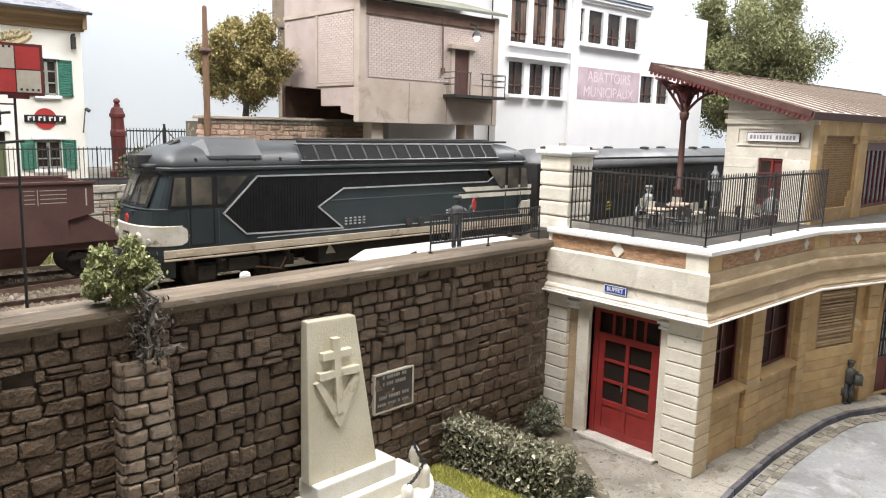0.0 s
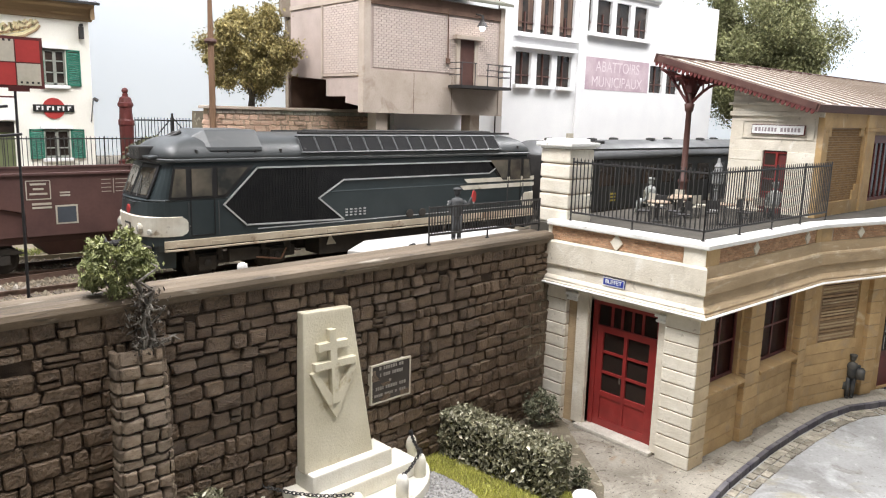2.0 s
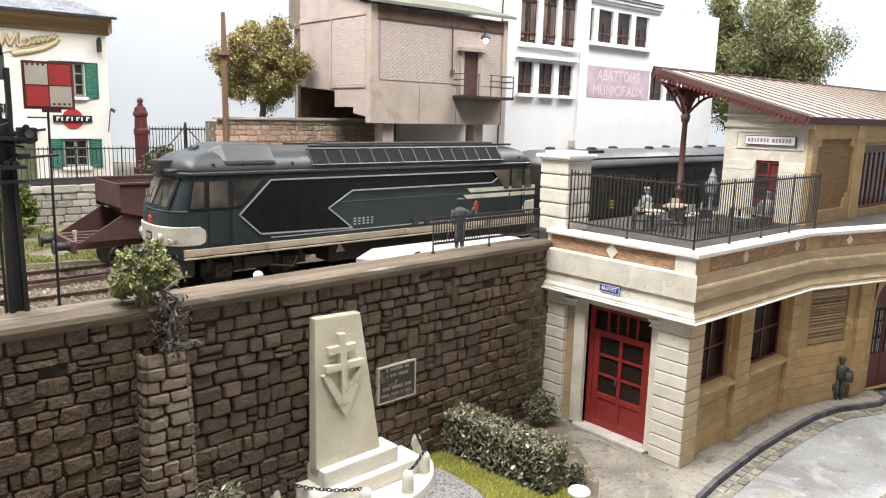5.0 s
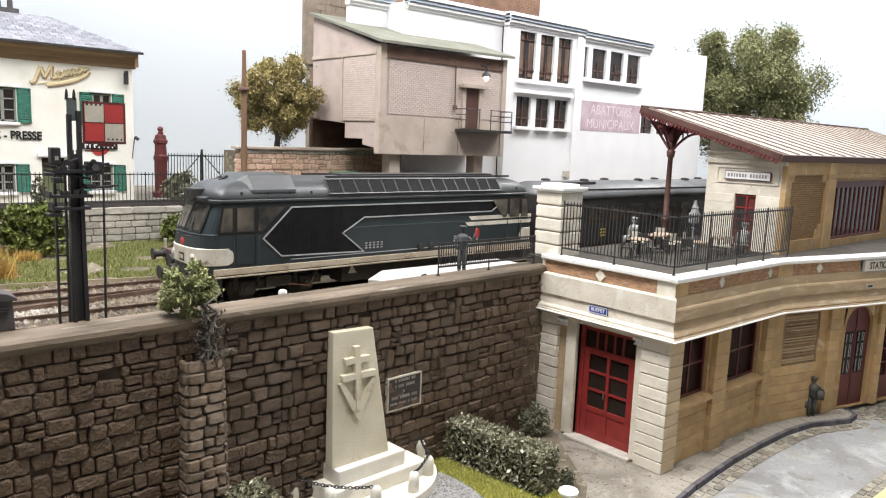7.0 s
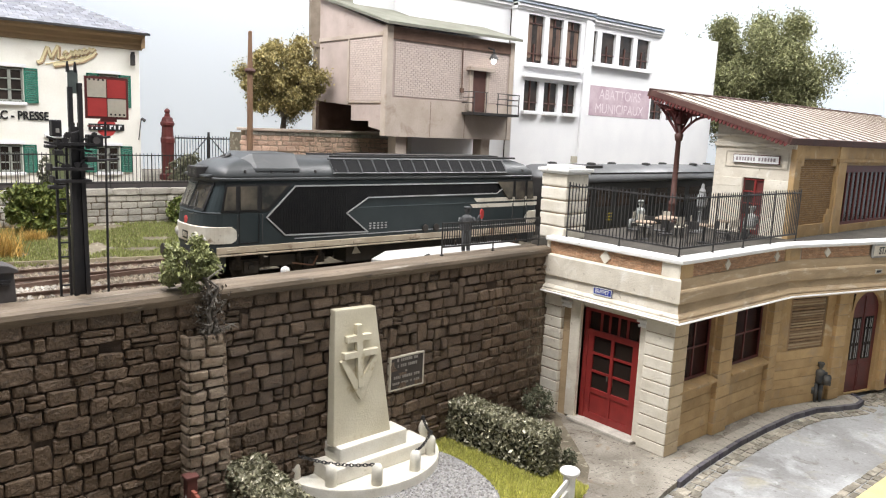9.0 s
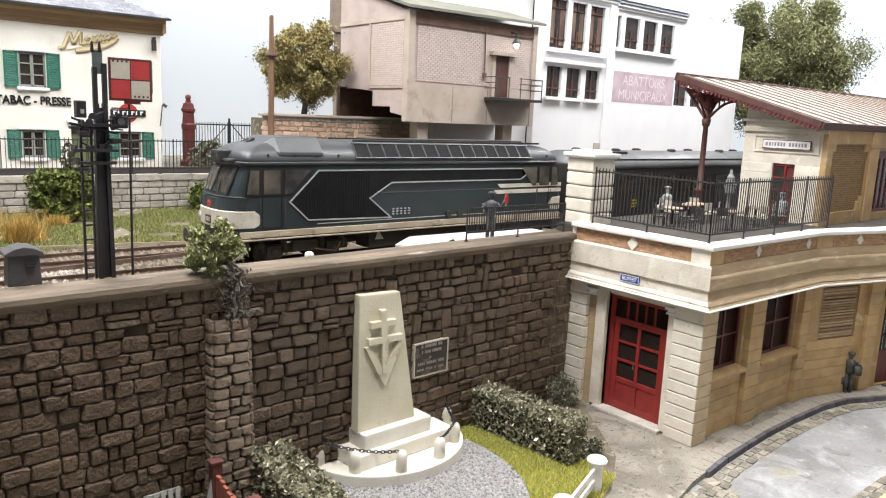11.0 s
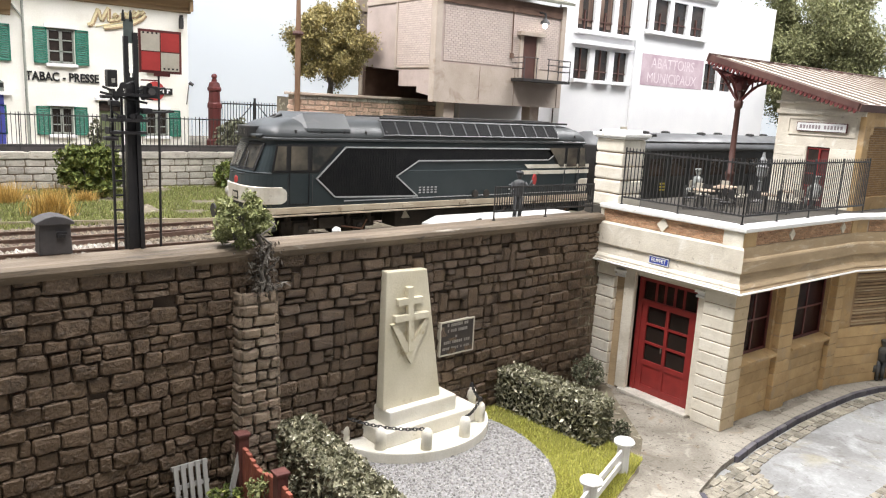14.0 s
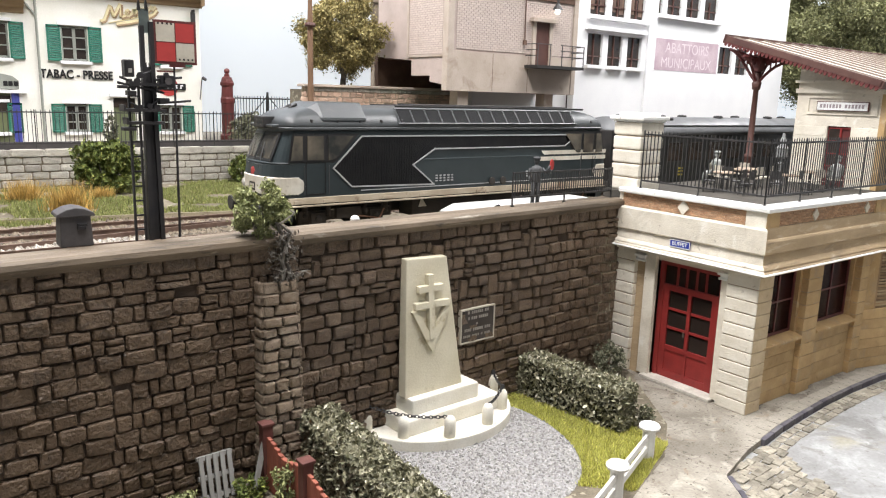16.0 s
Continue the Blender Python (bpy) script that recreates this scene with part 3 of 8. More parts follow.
def rubble_cells(u0, u1, z0, z1, r, wmin, wmax, hmin, hmax):
    """Irregular courses: cells (u, z, width, height), some split in two, some two courses high."""
    cells, z, taken = [], z0, []
    while z < z1 - 0.1:
        h = min(r.uniform(hmin, hmax), z1 - z)
        if z1 - z - h < hmin * 0.6:
            h = z1 - z
        u, nxt = u0 - r.uniform(0, 0.3), []
        while u < u1:
            block = [t for t in taken if t[0] - 0.02 <= u < t[1] - 0.05]
            if block:
                u = block[0][1]
                continue
            w = r.uniform(wmin, wmax) if r.random() > 0.2 else r.uniform(wmin * 0.6, wmin)
            ahead = [t[0] for t in taken if t[0] > u]
            if ahead and u + w > min(ahead) - 0.15:
                w = min(ahead) - u
            w = min(w, u1 - u)
            if w < 0.12:
                u += max(w, 0.02)
                continue
            k = r.random()
            if k < 0.03 and z + h * 1.8 < z1 and w < wmax * 0.7:
                cells.append((u + w / 2, z + h * 0.9, w, h * 1.8))
                nxt.append((u, u + w))
            elif k < 0.09 and w > 0.3:
                s = r.uniform(0.4, 0.6)
                cells.append((u + w / 2, z + h * s / 2, w, h * s))
                cells.append((u + w / 2, z + h * (1 + s) / 2, w, h * (1 - s)))
            else:
                cells.append((u + w / 2, z + h / 2, w, h))
            u += w
        taken = nxt
        z += h
    return cells


def lay(cells, parent, meshes, name, r, face, depth, limit, chosen, label, joint=0.05):
    """Stones of a wall: the chosen stretch as pieces of their own, the rest joined."""
    kept, rest = [], []
    for c in cells:
        (kept if chosen(c) and len(kept) < limit else rest).append(c)
    V, F, smooth = [], [], []
    for i, (u, z, w, h) in enumerate(kept + rest):
        me = meshes[r.randrange(len(meshes))]
        d = depth * r.uniform(0.6, 1.35)
        m = Matrix.Translation((u * U, face * U, z * U)) @ Matrix.Rotation(radians(r.uniform(-2.5, 2.5)), 4, "Y") @ Matrix.Diagonal((max(w - joint, 0.08), d, max(h - joint, 0.08), 1))
        if i < len(kept):
            share(name, me, parent, m)
        else:
            n = len(V)
            V += [m @ v.co for v in me.vertices]
            F += [[n + k for k in p.vertices] for p in me.polygons]
    if rest:
        me = bpy.data.meshes.new(name + "s")
        me.from_pydata(V, [], F)
        me.materials.append(meshes[0].materials[0])
        ob = new(name + "_rest", me)
        ob.parent = parent
        tagged(ob, label, kind="stuff")


def laid_wall_stones():
    r = random.Random(21)
    cells = [c for c in rubble_cells(-9.0, 17.0, -0.2, 6.5, r, 0.36, 0.82, 0.27, 0.43)]
    holes = [(-0.35, 5.38), (13.8, 5.75)]
    for a, b in holes:
        cells.remove(min(cells, key=lambda c: math.hypot(c[0] - a, c[1] - b)))
    lay(cells, retaining, WALL_STONES, "stone", r, 0.06, 0.125, 300, lambda c: 2.8 < c[0] < 13.0 and c[1] > 2.6, "dark rubble stones of the wall", 0.034)


# pilaster: a battered stone buttress
pil = place("stone_buttress", 5.65, 15.5, 0, "tapered light brown rubble buttress against the retaining wall", "buttress")
bm = bm_new()
PB = [(5.06, 6.2, 0.6), (5.16, 6.08, 0.42)]
loft(bm, [[(PB[k][0], 15.86 - 0, z), (PB[k][0], 15.86 - PB[k][2], z), (PB[k][1], 15.93 - PB[k][2], z), (PB[k][1], 15.93, z)] for k, z in ((0, -0.2), (1, 5.25))])
core = wpart("core", bm, "wall_joint", pil)


def laid_buttress_stones():
    r = random.Random(8)
    z = -0.1
    while z < 5.3:
        h = r.uniform(0.22, 0.35)
        f = z / 5.3
        x0, x1 = 5.04 + 0.1 * f, 6.22 - 0.12 * f
        dep = 0.62 - 0.18 * f
        x = x0
        while x < x1 - 0.08:
            w = min(r.uniform(0.3, 0.56), x1 - x)
            if x1 - x - w < 0.18:
                w = x1 - x
            share("stone", PIL_STONES[r.randrange(16)], pil, Matrix.Translation(((x + w / 2 - 5.65) * U, (15.88 - dep + 0.05 * (x - 4.9) - 15.5 + 0.02) * U, (z + h / 2) * U)) @ Matrix.Diagonal((w - 0.045, 0.11 * r.uniform(0.8, 1.4), h - 0.045, 1)))
            x += w
        for side, xs in ((-1, x0), (1, x1)):
            share("stone", PIL_STONES[r.randrange(16)], pil, Matrix.Translation(((xs - 0.0 * side - 5.65) * U, (15.9 - dep / 2 - 15.5 - 0.05) * U, (z + h / 2) * U)) @ Matrix.Rotation(radians(90 * side), 4, "Z") @ Matrix.Diagonal((dep - 0.02, 0.07, h - 0.04, 1)))
        z += h
    for k in range(7):
        share("stone", PIL_STONES[k], pil, Matrix.Translation(((5.25 + (k % 4) * 0.24 - 5.65) * U, (15.55 + (k // 4) * 0.22 - 15.5) * U, 5.3 * U)) @ Matrix.Rotation(radians(-90), 4, "X") @ Matrix.Diagonal((0.3, 0.12, 0.26, 1)))


# ---- rails ----
def track(y, label, slope=0.0, x0=-40.0, x1=70.0, sleepers=True):
    t = place("track", 0, y, 5.3, label, "railway track", "railway tracks", "structure")
    for s in (-0.75, 0.75):
        bm = prism(bm_new(), [(-0.07, 0), (-0.07, 0.02), (-0.018, 0.05), (-0.018, 0.13), (-0.037, 0.15), (-0.037, 0.2), (0.037, 0.2), (0.037, 0.15), (0.018, 0.13), (0.018, 0.05), (0.07, 0.02), (0.07, 0)], "x", x0, x1)
        part("rail", bm, "rail_brown", t, "rusty brown steel rail", where=at(0, s, 0))
    if sleepers:
        me = mesh_of("sleeper", slab(-0.12, 0.12, -1.25, 1.25, -0.1, 0.04), "sleeper", 0.02)
        for k in range(62):
            share("sleeper", me, t, at(-9 + k * 0.62, 0, 0, random.uniform(-1.5, 1.5)))
    return t


track(22.4, "railway track with rusty rails under the locomotive")
track(26.35, "railway track with rusty rails under the goods wagons")
bm = prism(bm_new(), [(-0.05, 5.3), (-0.037, 5.5), (0.037, 5.5), (0.05, 5.3)], "x", -14, 8.5)
tagged(part("check_rail", bm, "rail_brown", None, where=at(0, 24.1, 0, 9)), "rusty turnout rail running between both tracks", "rail", kind="structure")
bm = prism(bm_new(), [(-0.05, 5.3), (-0.037, 5.48), (0.037, 5.48), (0.05, 5.3)], "x", -12, 14)
tagged(part("old_rail", bm, "pale_rail", None, where=at(0, 29.7, 0, -11.5)), "pale disused rail running into the grass bank", "rail", kind="structure")

M["zinc_dark"] = mat("zinc_dark", (0.22, 0.175, 0.14), (0.16, 0.125, 0.1), 0.6, bump=0.1)
M["tan"] = mat("tan", (0.46, 0.34, 0.205), (0.37, 0.27, 0.16), 0.75, scale=1.2, fine=16, bump=0.3, grain=0.12, stretch=(0.5, 0.5, 1.8), layers=(((0.22, 0.165, 0.11), 0.57, 0.7, 1.2, 0.6), ((0.64, 0.55, 0.41), 0.56, 0.68, 1.6, 0.6)))
M["terrace"] = mat("terrace", (0.06, 0.055, 0.048), (0.09, 0.082, 0.07), 0.95, scale=1, fine=12, bump=0.3, spec=0.1)
# ---- station building ----
WING = 14.5
wd = Vector((math.cos(radians(WING)), -math.sin(radians(WING)), 0))
PLAN = [Vector((20.4, 16.62, 0)), Vector((20.4, 10.55, 0)), Vector((28.5, 10.55, 0)), Vector((28.5, 10.55, 0)) + wd * 18]
OUT = [Vector((-1, 0, 0)), Vector((0, -1, 0)), Vector((wd.y, -wd.x, 0))]


def band(bm, prof, first=0, last=3):
    """A moulding carried round the station's three faces with mitred corners; prof is (out, z)."""
    rings = []
    for i, p in enumerate(PLAN):
        if not first <= i <= last:
            continue
        if i == 0:
            n = OUT[0]
        elif i == 3:
            n = OUT[2]
        else:
            a, b = OUT[i - 1], OUT[i]
            n = (a + b) / (1 + a.dot(b))
        rings.append([p + n * o + Vector((0, 0, z)) for o, z in prof])
    return loft(bm, rings)


station = place("station_building", 20.4, 10.55, 0, "cream and ochre station building with brick parapet and red joinery", "building")
so = Vector((20.4, 10.55, 0))
wpart("parapet_coping", band(bm_new(), [(-0.45, 7.04), (0.1, 7.04), (0.14, 7.08), (0.14, 7.18), (0.08, 7.23), (-0.45, 7.23)]), "white", station, "white painted coping")
wpart("parapet", band(bm_new(), [(-0.35, 6.4), (-0.03, 6.4), (-0.03, 7.05), (-0.35, 7.05)]), "mortar", station)
wpart("frieze", band(bm_new(), [(-0.4, 5.18), (0.24, 5.18), (0.2, 5.23), (0.11, 5.3), (0.08, 5.64), (0.17, 5.7), (0.17, 6.47), (0.12, 6.53), (-0.4, 6.53)], 0, 1), "cream", station, "weathered cream plaster frieze")
wpart("side_frieze", band(bm_new(), [(-0.4, 5.18), (0.26, 5.18), (0.22, 5.25), (0.12, 5.36), (0.08, 5.64), (0.18, 5.7), (0.18, 6.08), (0.15, 6.14), (0.08, 6.17), (0.06, 6.53), (-0.4, 6.53)], 1, 3), "tan", station, "weathered tan plaster frieze")
wpart("cornice", band(bm_new(), [(-0.35, 4.88), (0.1, 4.88), (0.14, 4.98), (0.28, 5.0), (0.3, 5.1), (0.24, 5.14), (0.16, 5.18), (-0.35, 5.18)], 0, 1), "cream", station, "cream moulded cornice")
wpart("side_cornice", band(bm_new(), [(-0.35, 4.88), (0.1, 4.88), (0.14, 4.98), (0.28, 5.0), (0.3, 5.1), (0.24, 5.14), (0.16, 5.18), (-0.35, 5.18)], 1, 3), "tan", station, "tan moulded cornice")
wpart("cornice_lip", band(bm_new(), [(0.2, 5.0), (0.35, 5.0), (0.375, 5.03), (0.35, 5.065), (0.2, 5.065)]), "white", station, "thin white painted lip under the cornice")
wpart("terrace_floor", prism(bm_new(), [(20.5, 16.6), (20.5, 10.7), (28.5, 10.7), (45.7, 6.3), (52, 18), (20.5, 17.6)], "z", 6.5, 7.06), "terrace", station, "dark grey terrace paving")


def seg_m(i):
    """The frame of a face: x along it, y into the building."""
    p = PLAN[i]
    ang = (-90.0, 0.0, -WING)[i]
    return at(p.x - so.x, p.y - so.y, 0, ang)


FACE = [seg_m(0), seg_m(1), seg_m(2)]


def fpart(i, name, bm, material, parent=None, label="", bevel=0.0, smooth=False):
    return part(name, bm, material, parent or station, label, bevel, smooth, where=FACE[i] if parent is None else None)


def wall_with_holes(length, z0, z1, holes, t0, t1):
    """A wall slab of depth t0..t1 with rectangular holes (u0, u1, z0, z1)."""
    bm = bm_new()
    us = sorted({0.0, length, *[h[0] for h in holes], *[h[1] for h in holes]})
    for a, b in zip(us, us[1:]):
        cuts = sorted([(h[2], h[3]) for h in holes if h[0] <= a + 1e-6 and h[1] >= b - 1e-6])
        z = z0
        for c0, c1 in cuts + [(z1, z1)]:
            if c0 > z + 1e-6:
                box(bm, a, b, t0, t1, z, c0)
            z = max(z, c1)
    bmesh.ops.remove_doubles(bm, verts=bm.verts[:], dist=1e-4)
    return bm


# front face, 6.07 long from the retaining wall to the street corner
fpart(0, "front_wall", wall_with_holes(6.0, 0, 4.9, [(1.84, 4.62, 0.12, 4.66)], 0.28, 0.6), "cream", None, "cream plaster wall")
fpart(1, "side_wall", wall_with_holes(8.1, 0, 4.9, [(0.0, 0.6, 0, 4.9), (1.05, 3.2, 2.4, 4.88), (4.6, 7.28, 2.4, 4.88)], 0.28, 0.55), "ochre", None, "ochre plaster wall")
fpart(2, "wing_wall", wall_with_holes(17.5, 0, 4.9, [(0.75, 3.08, 2.45, 4.87), (4.75, 6.98, 0.05, 4.88), (7.6, 9.8, 0.05, 4.6)], 0.2, 0.5), "ochre", None, "ochre plaster wing wall")
# sheets behind the openings, coloured dark in place of room shade
fpart(1, "unlit_room_sheet", slab(0.5, 7.9, 1.6, 1.7, 0, 4.9), "room_shade")
fpart(2, "unlit_room_sheet", slab(0.2, 16, 1.4, 1.5, 0, 4.9), "room_shade")
fpart(0, "unlit_room_sheet", slab(1, 5.6, 1.5, 1.6, 0, 4.9), "room_shade")
fpart(0, "door_step", slab(1.65, 4.75, -0.12, 0.7, 0, 0.14), "low_stone", None, "worn grey stone door step", 0.03)


def block_pier(i, u0, u1, d0, d1, z0, z1, rows, material, joint=0.035):
    """A rusticated pier: a core and one block a course, each a piece of its own."""
    core_bm = slab(u0 + 0.03, u1 - 0.03, d0 + 0.03, d1, z0, z1)
    fpart(i, "pier_core", core_bm, "mortar")
    h = (z1 - z0) / rows
    me = mesh_of("block", slab(u0, u1, d0, d1, joint / 2, h - joint / 2), material, 0.03)
    for k in range(rows):
        share("block", me, station, FACE[i] @ at(0, 0, z0 + k * h))


block_pier(0, 0.03, 0.95, 0.0, 0.5, 0, 4.88, 11, "block_cream")
block_pier(0, 4.9, 6.07, 0.0, 0.9, 0, 4.88, 11, "block_cream")
# tan here colours in the shade of the set-back strip
fpart(0, "recess", slab(0.95, 1.36, 0.2, 0.3, 0.0, 4.66), "tan", None, "plaster recess beside the door, shade put into its tan")
for u0, u1, c0, c1 in ((1.36, 1.84, 0.96, 1.4), (4.62, 4.88, 4.56, 4.9)):
    fpart(0, "jamb_pilaster", slab(u0, u1, 0.1, 0.5, 0.1, 4.86), "cream", None, "", 0.02)
    cap = slab(c0, c1, 0.0, 0.3, 4.5, 4.58)
    box(cap, c0 - 0.03, c1 + 0.03, -0.05, 0.3, 4.68, 4.77)
    box(cap, c0 + 0.03, c1 - 0.03, 0.05, 0.3, 4.58, 4.68)
    fpart(0, "capital", cap, "white", None, "small double-ledged white capital", 0.012)
block_pier(1, 0.04, 0.9, -0.018, 0.3, 0, 4.88, 11, "block_tan", 0.02)
# side piers between the windows
for u0, u1, rows in ((3.35, 4.35, 10), (7.42, 8.08, 10)):
    block_pier(1, u0, u1, 0.02, 0.5, 0, 4.88, rows, "block_ochre", 0.02)
for u0, u1 in ((3.6, 4.3), (7.15, 7.55)):
    block_pier(2, u0, u1, 0.02, 0.45, 0, 4.88, 10, "block_ochre", 0.02)
for i, u0, u1 in ((1, 0.7, 3.33), (1, 4.37, 7.4)):
    # apron courses under the windows
    h = 2.18 / 5
    me = mesh_of("block", slab(u0, u1, 0.22, 0.4, 0.006, h - 0.006), "block_ochre", 0.012)
    for k in range(5):
        share("block", me, station, FACE[i] @ at(0, 0, k * h))
    sill = prism(bm_new(), [(-0.02, 2.2), (-0.02, 2.3), (0.4, 2.44), (0.4, 2.2)], "x", u0 + 0.05, u1 - 0.03)
    fpart(i, "window_sill", sill, "ochre", None, "sloping ochre stone sill", 0.02)
me = mesh_of("block", slab(0.02, 3.1, 0.14, 0.3, 0.006, 0.408), "block_ochre", 0.012)
for k in range(6):
    share("block", me, station, FACE[2] @ at(0, 0, k * 0.415))


def glazed(i, u0, u1, z0, z1, cols, rows, material, d=0.42, kick=0.0, name="window", label=""):
    """A framed light: outer frame, bars and panes; kick is the height of a solid foot panel."""
    w = fpart(i, name, slab(u0, u0 + 0.1, d, d + 0.12, z0, z1), material, None, label)
    bm = bm_new()
    box(bm, u1 - 0.1, u1, d, d + 0.12, z0, z1)
    box(bm, u0 + 0.1, u1 - 0.1, d, d + 0.12, z1 - 0.1, z1)
    box(bm, u0 + 0.1, u1 - 0.1, d, d + 0.12, z0, z0 + 0.1 + kick)
    part("frame", bm, material, w, bevel=0.012)
    bm = bm_new()
    a, b, c, e = u0 + 0.1, u1 - 0.1, z0 + 0.1 + kick, z1 - 0.1
    for k in range(1, cols):
        x = a + (b - a) * k / cols
        box(bm, x - 0.035, x + 0.035, d + 0.02, d + 0.1, c, e)
    for k in range(1, rows):
        z = c + (e - c) * k / rows
        box(bm, a, b, d + 0.025, d + 0.095, z - 0.03, z + 0.03)
    part("glazing_bar", bm, material, w)
    for p in range(cols):
        pane = part("pane", slab(a + (b - a) * p / cols, a + (b - a) * (p + 1) / cols, d + 0.05, d + 0.065, c, e), "glass_red", w)
        pane.visible_shadow = False
    return w


glazed(1, 1.07, 3.18, 2.42, 4.87, 2, 2, "dark_red", label="dark red window with tall dark panes")
glazed(1, 4.62, 7.26, 2.42, 4.87, 2, 2, "dark_red", label="dark red window with tall dark panes")
# the buffet door: red double leaf with transom lights
door = fpart(0, "door", slab(1.86, 2.06, 0.4, 0.56, 0.14, 4.64), "red_paint", None, "red wooden glazed double door with transom lights")
bm = bm_new()
box(bm, 4.4, 4.6, 0.4, 0.56, 0.14, 4.64)
box(bm, 2.06, 4.4, 0.4, 0.56, 4.5, 4.64)
box(bm, 2.06, 4.4, 0.4, 0.56, 3.55, 3.78)
box(bm, 2.06, 2.32, 0.43, 0.54, 0.14, 3.55)
box(bm, 4.14, 4.4, 0.43, 0.54, 0.14, 3.55)
box(bm, 2.32, 4.14, 0.43, 0.54, 0.14, 0.42)
box(bm, 2.32, 4.14, 0.43, 0.54, 1.22, 1.42)
box(bm, 2.32, 4.14, 0.46, 0.52, 0.42, 1.22)
box(bm, 3.16, 3.3, 0.42, 0.54, 0.14, 3.55)
part("leaf_frame", bm, "red_paint", door, "red painted rails and stiles", 0.015)
bm = bm_new()
for x in (2.62, 3.02, 3.44, 3.84):
    box(bm, x - 0.04, x + 0.04, 0.44, 0.52, 3.78, 4.5)
for z in (2.12, 2.85):
    box(bm, 2.32, 4.14, 0.44, 0.53, z - 0.045, z + 0.045)
part("glazing_bar", bm, "red_paint", door)
for x0, x1 in ((2.32, 3.16), (3.3, 4.14)):
    for z0, z1 in ((1.42, 2.1), (2.14, 2.83), (2.87, 3.55)):
        part("pane", slab(x0, x1, 0.485, 0.495, z0, z1), "glass", door).visible_shadow = False
part("pane", slab(2.06, 4.4, 0.485, 0.495, 3.78, 4.5), "glass", door, "transom light").visible_shadow = False
part("handle", tube(bm_new(), (3.12, 0.38, 1.9), (3.12, 0.38, 2.1), 0.03), "bronze", door, "small dark handle")
# enamel sign over the door
sg = fpart(0, "enamel_sign", slab(2.55, 3.4, -0.15, -0.08, 5.34, 5.62), "sign_blue", None, "small blue enamel sign with white lettering")
bm = bm_new()
for a in ((2.55, 3.4, 5.34, 5.365), (2.55, 3.4, 5.595, 5.62), (2.55, 2.575, 5.365, 5.595), (3.375, 3.4, 5.365, 5.595)):
    box(bm, a[0], a[1], -0.156, -0.14, a[2], a[3])
part("rim", bm, "sign_white", sg, "white rim")
letters("lettering", "BUFFET", 0.14, "sign_white", sg, at(2.975, -0.155, 5.48), 0.004, 1.0, 0.02)
# brick panels of the parapet with cream lozenges
bricks_u = {0: [(0.15, 5.35)], 1: [(0.75, 7.7)], 2: [(0.75, 5.1), (8.0, 14.0)]}
lozenges = {0: [2.9], 1: [3.1, 6.95], 2: [2.3]}
r = random.Random(4)
for i in (0, 1, 2):
    for a, b in bricks_u[i]:
        bm = bm_new()
        for row in range(8):
            z = 6.55 + row * 0.06
            u = a - (0.11 if row % 2 else 0)
            while u < b:
                x0, x1 = max(u, a) + 0.008, min(u + 0.22, b) - 0.008
                if x1 - x0 > 0.03:
                    o = r.uniform(-0.01, 0.01)
                    box(bm, x0, x1, 0.0 + o, 0.05, z + 0.007, z + 0.055)
                u += 0.22
        fpart(i, "brick_panel", bm, "brick", None, "orange-red small brickwork panel")
    for c in lozenges[i]:
        s = 0.24 if i == 0 else 0.2
        bm = prism(bm_new(), [(c, 6.79 - s * 1.1), (c + s, 6.79), (c, 6.79 + s * 1.1), (c - s, 6.79)], "y", -0.05, 0.03)
        fpart(i, "lozenge", bm, "block_cream", None, "cream stone lozenge", 0.01)
for i, a, b in ((0, 5.35, 6.08), (1, -0.01, 0.75), (1, 7.7, 8.1), (2, 0.0, 0.6), (0, 0, 0.15)):
    fpart(i, "corner_block", slab(a, b, -0.04 if i == 0 else -0.035, 0.1, 6.53, 7.04), "block_cream" if i == 0 else "block_ochre", None, "", 0.012)
# wing: louvred blind, arched door, station board
lv = fpart(2, "louvre_blind", slab(0.77, 0.9, 0.24, 0.34, 2.47, 4.85), "louvre", None, "brown wooden louvred blind with pale slats")
part("frame", box(box(slab(2.94, 3.06, 0.24, 0.34, 2.47, 4.85), 0.9, 2.94, 0.24, 0.34, 2.47, 2.56), 0.9, 2.94, 0.24, 0.34, 4.76, 4.85), "louvre", lv)
me = mesh_of("slat", box(bm_new(), 0.9, 2.94, 0.24, 0.3, 0, 0.1, Matrix.Rotation(radians(0), 4, "X")), "louvre")
for k in range(17):
    share("slat", me, lv, at(0, 0.01 * (k % 2), 2.6 + k * 0.126))
# white slats, given tan so that their shade is in the colour
for k in range(5):
    for z in (2.58 + k * 0.47, 2.7 + k * 0.47):
        part("shaded_slat", slab(0.9, 2.94, 0.215, 0.24, z, z + 0.065), "tan", lv, "white slat coloured tan for shade")


def arch(u0, u1, z0, zs, n=14):
    c, rad = (u0 + u1) / 2, (u1 - u0) / 2
    return [(u0, z0)] + [(c - rad * math.cos(math.pi * k / n), zs + rad * math.sin(math.pi * k / n) * 0.95) for k in range(n + 1)] + [(u1, z0)]


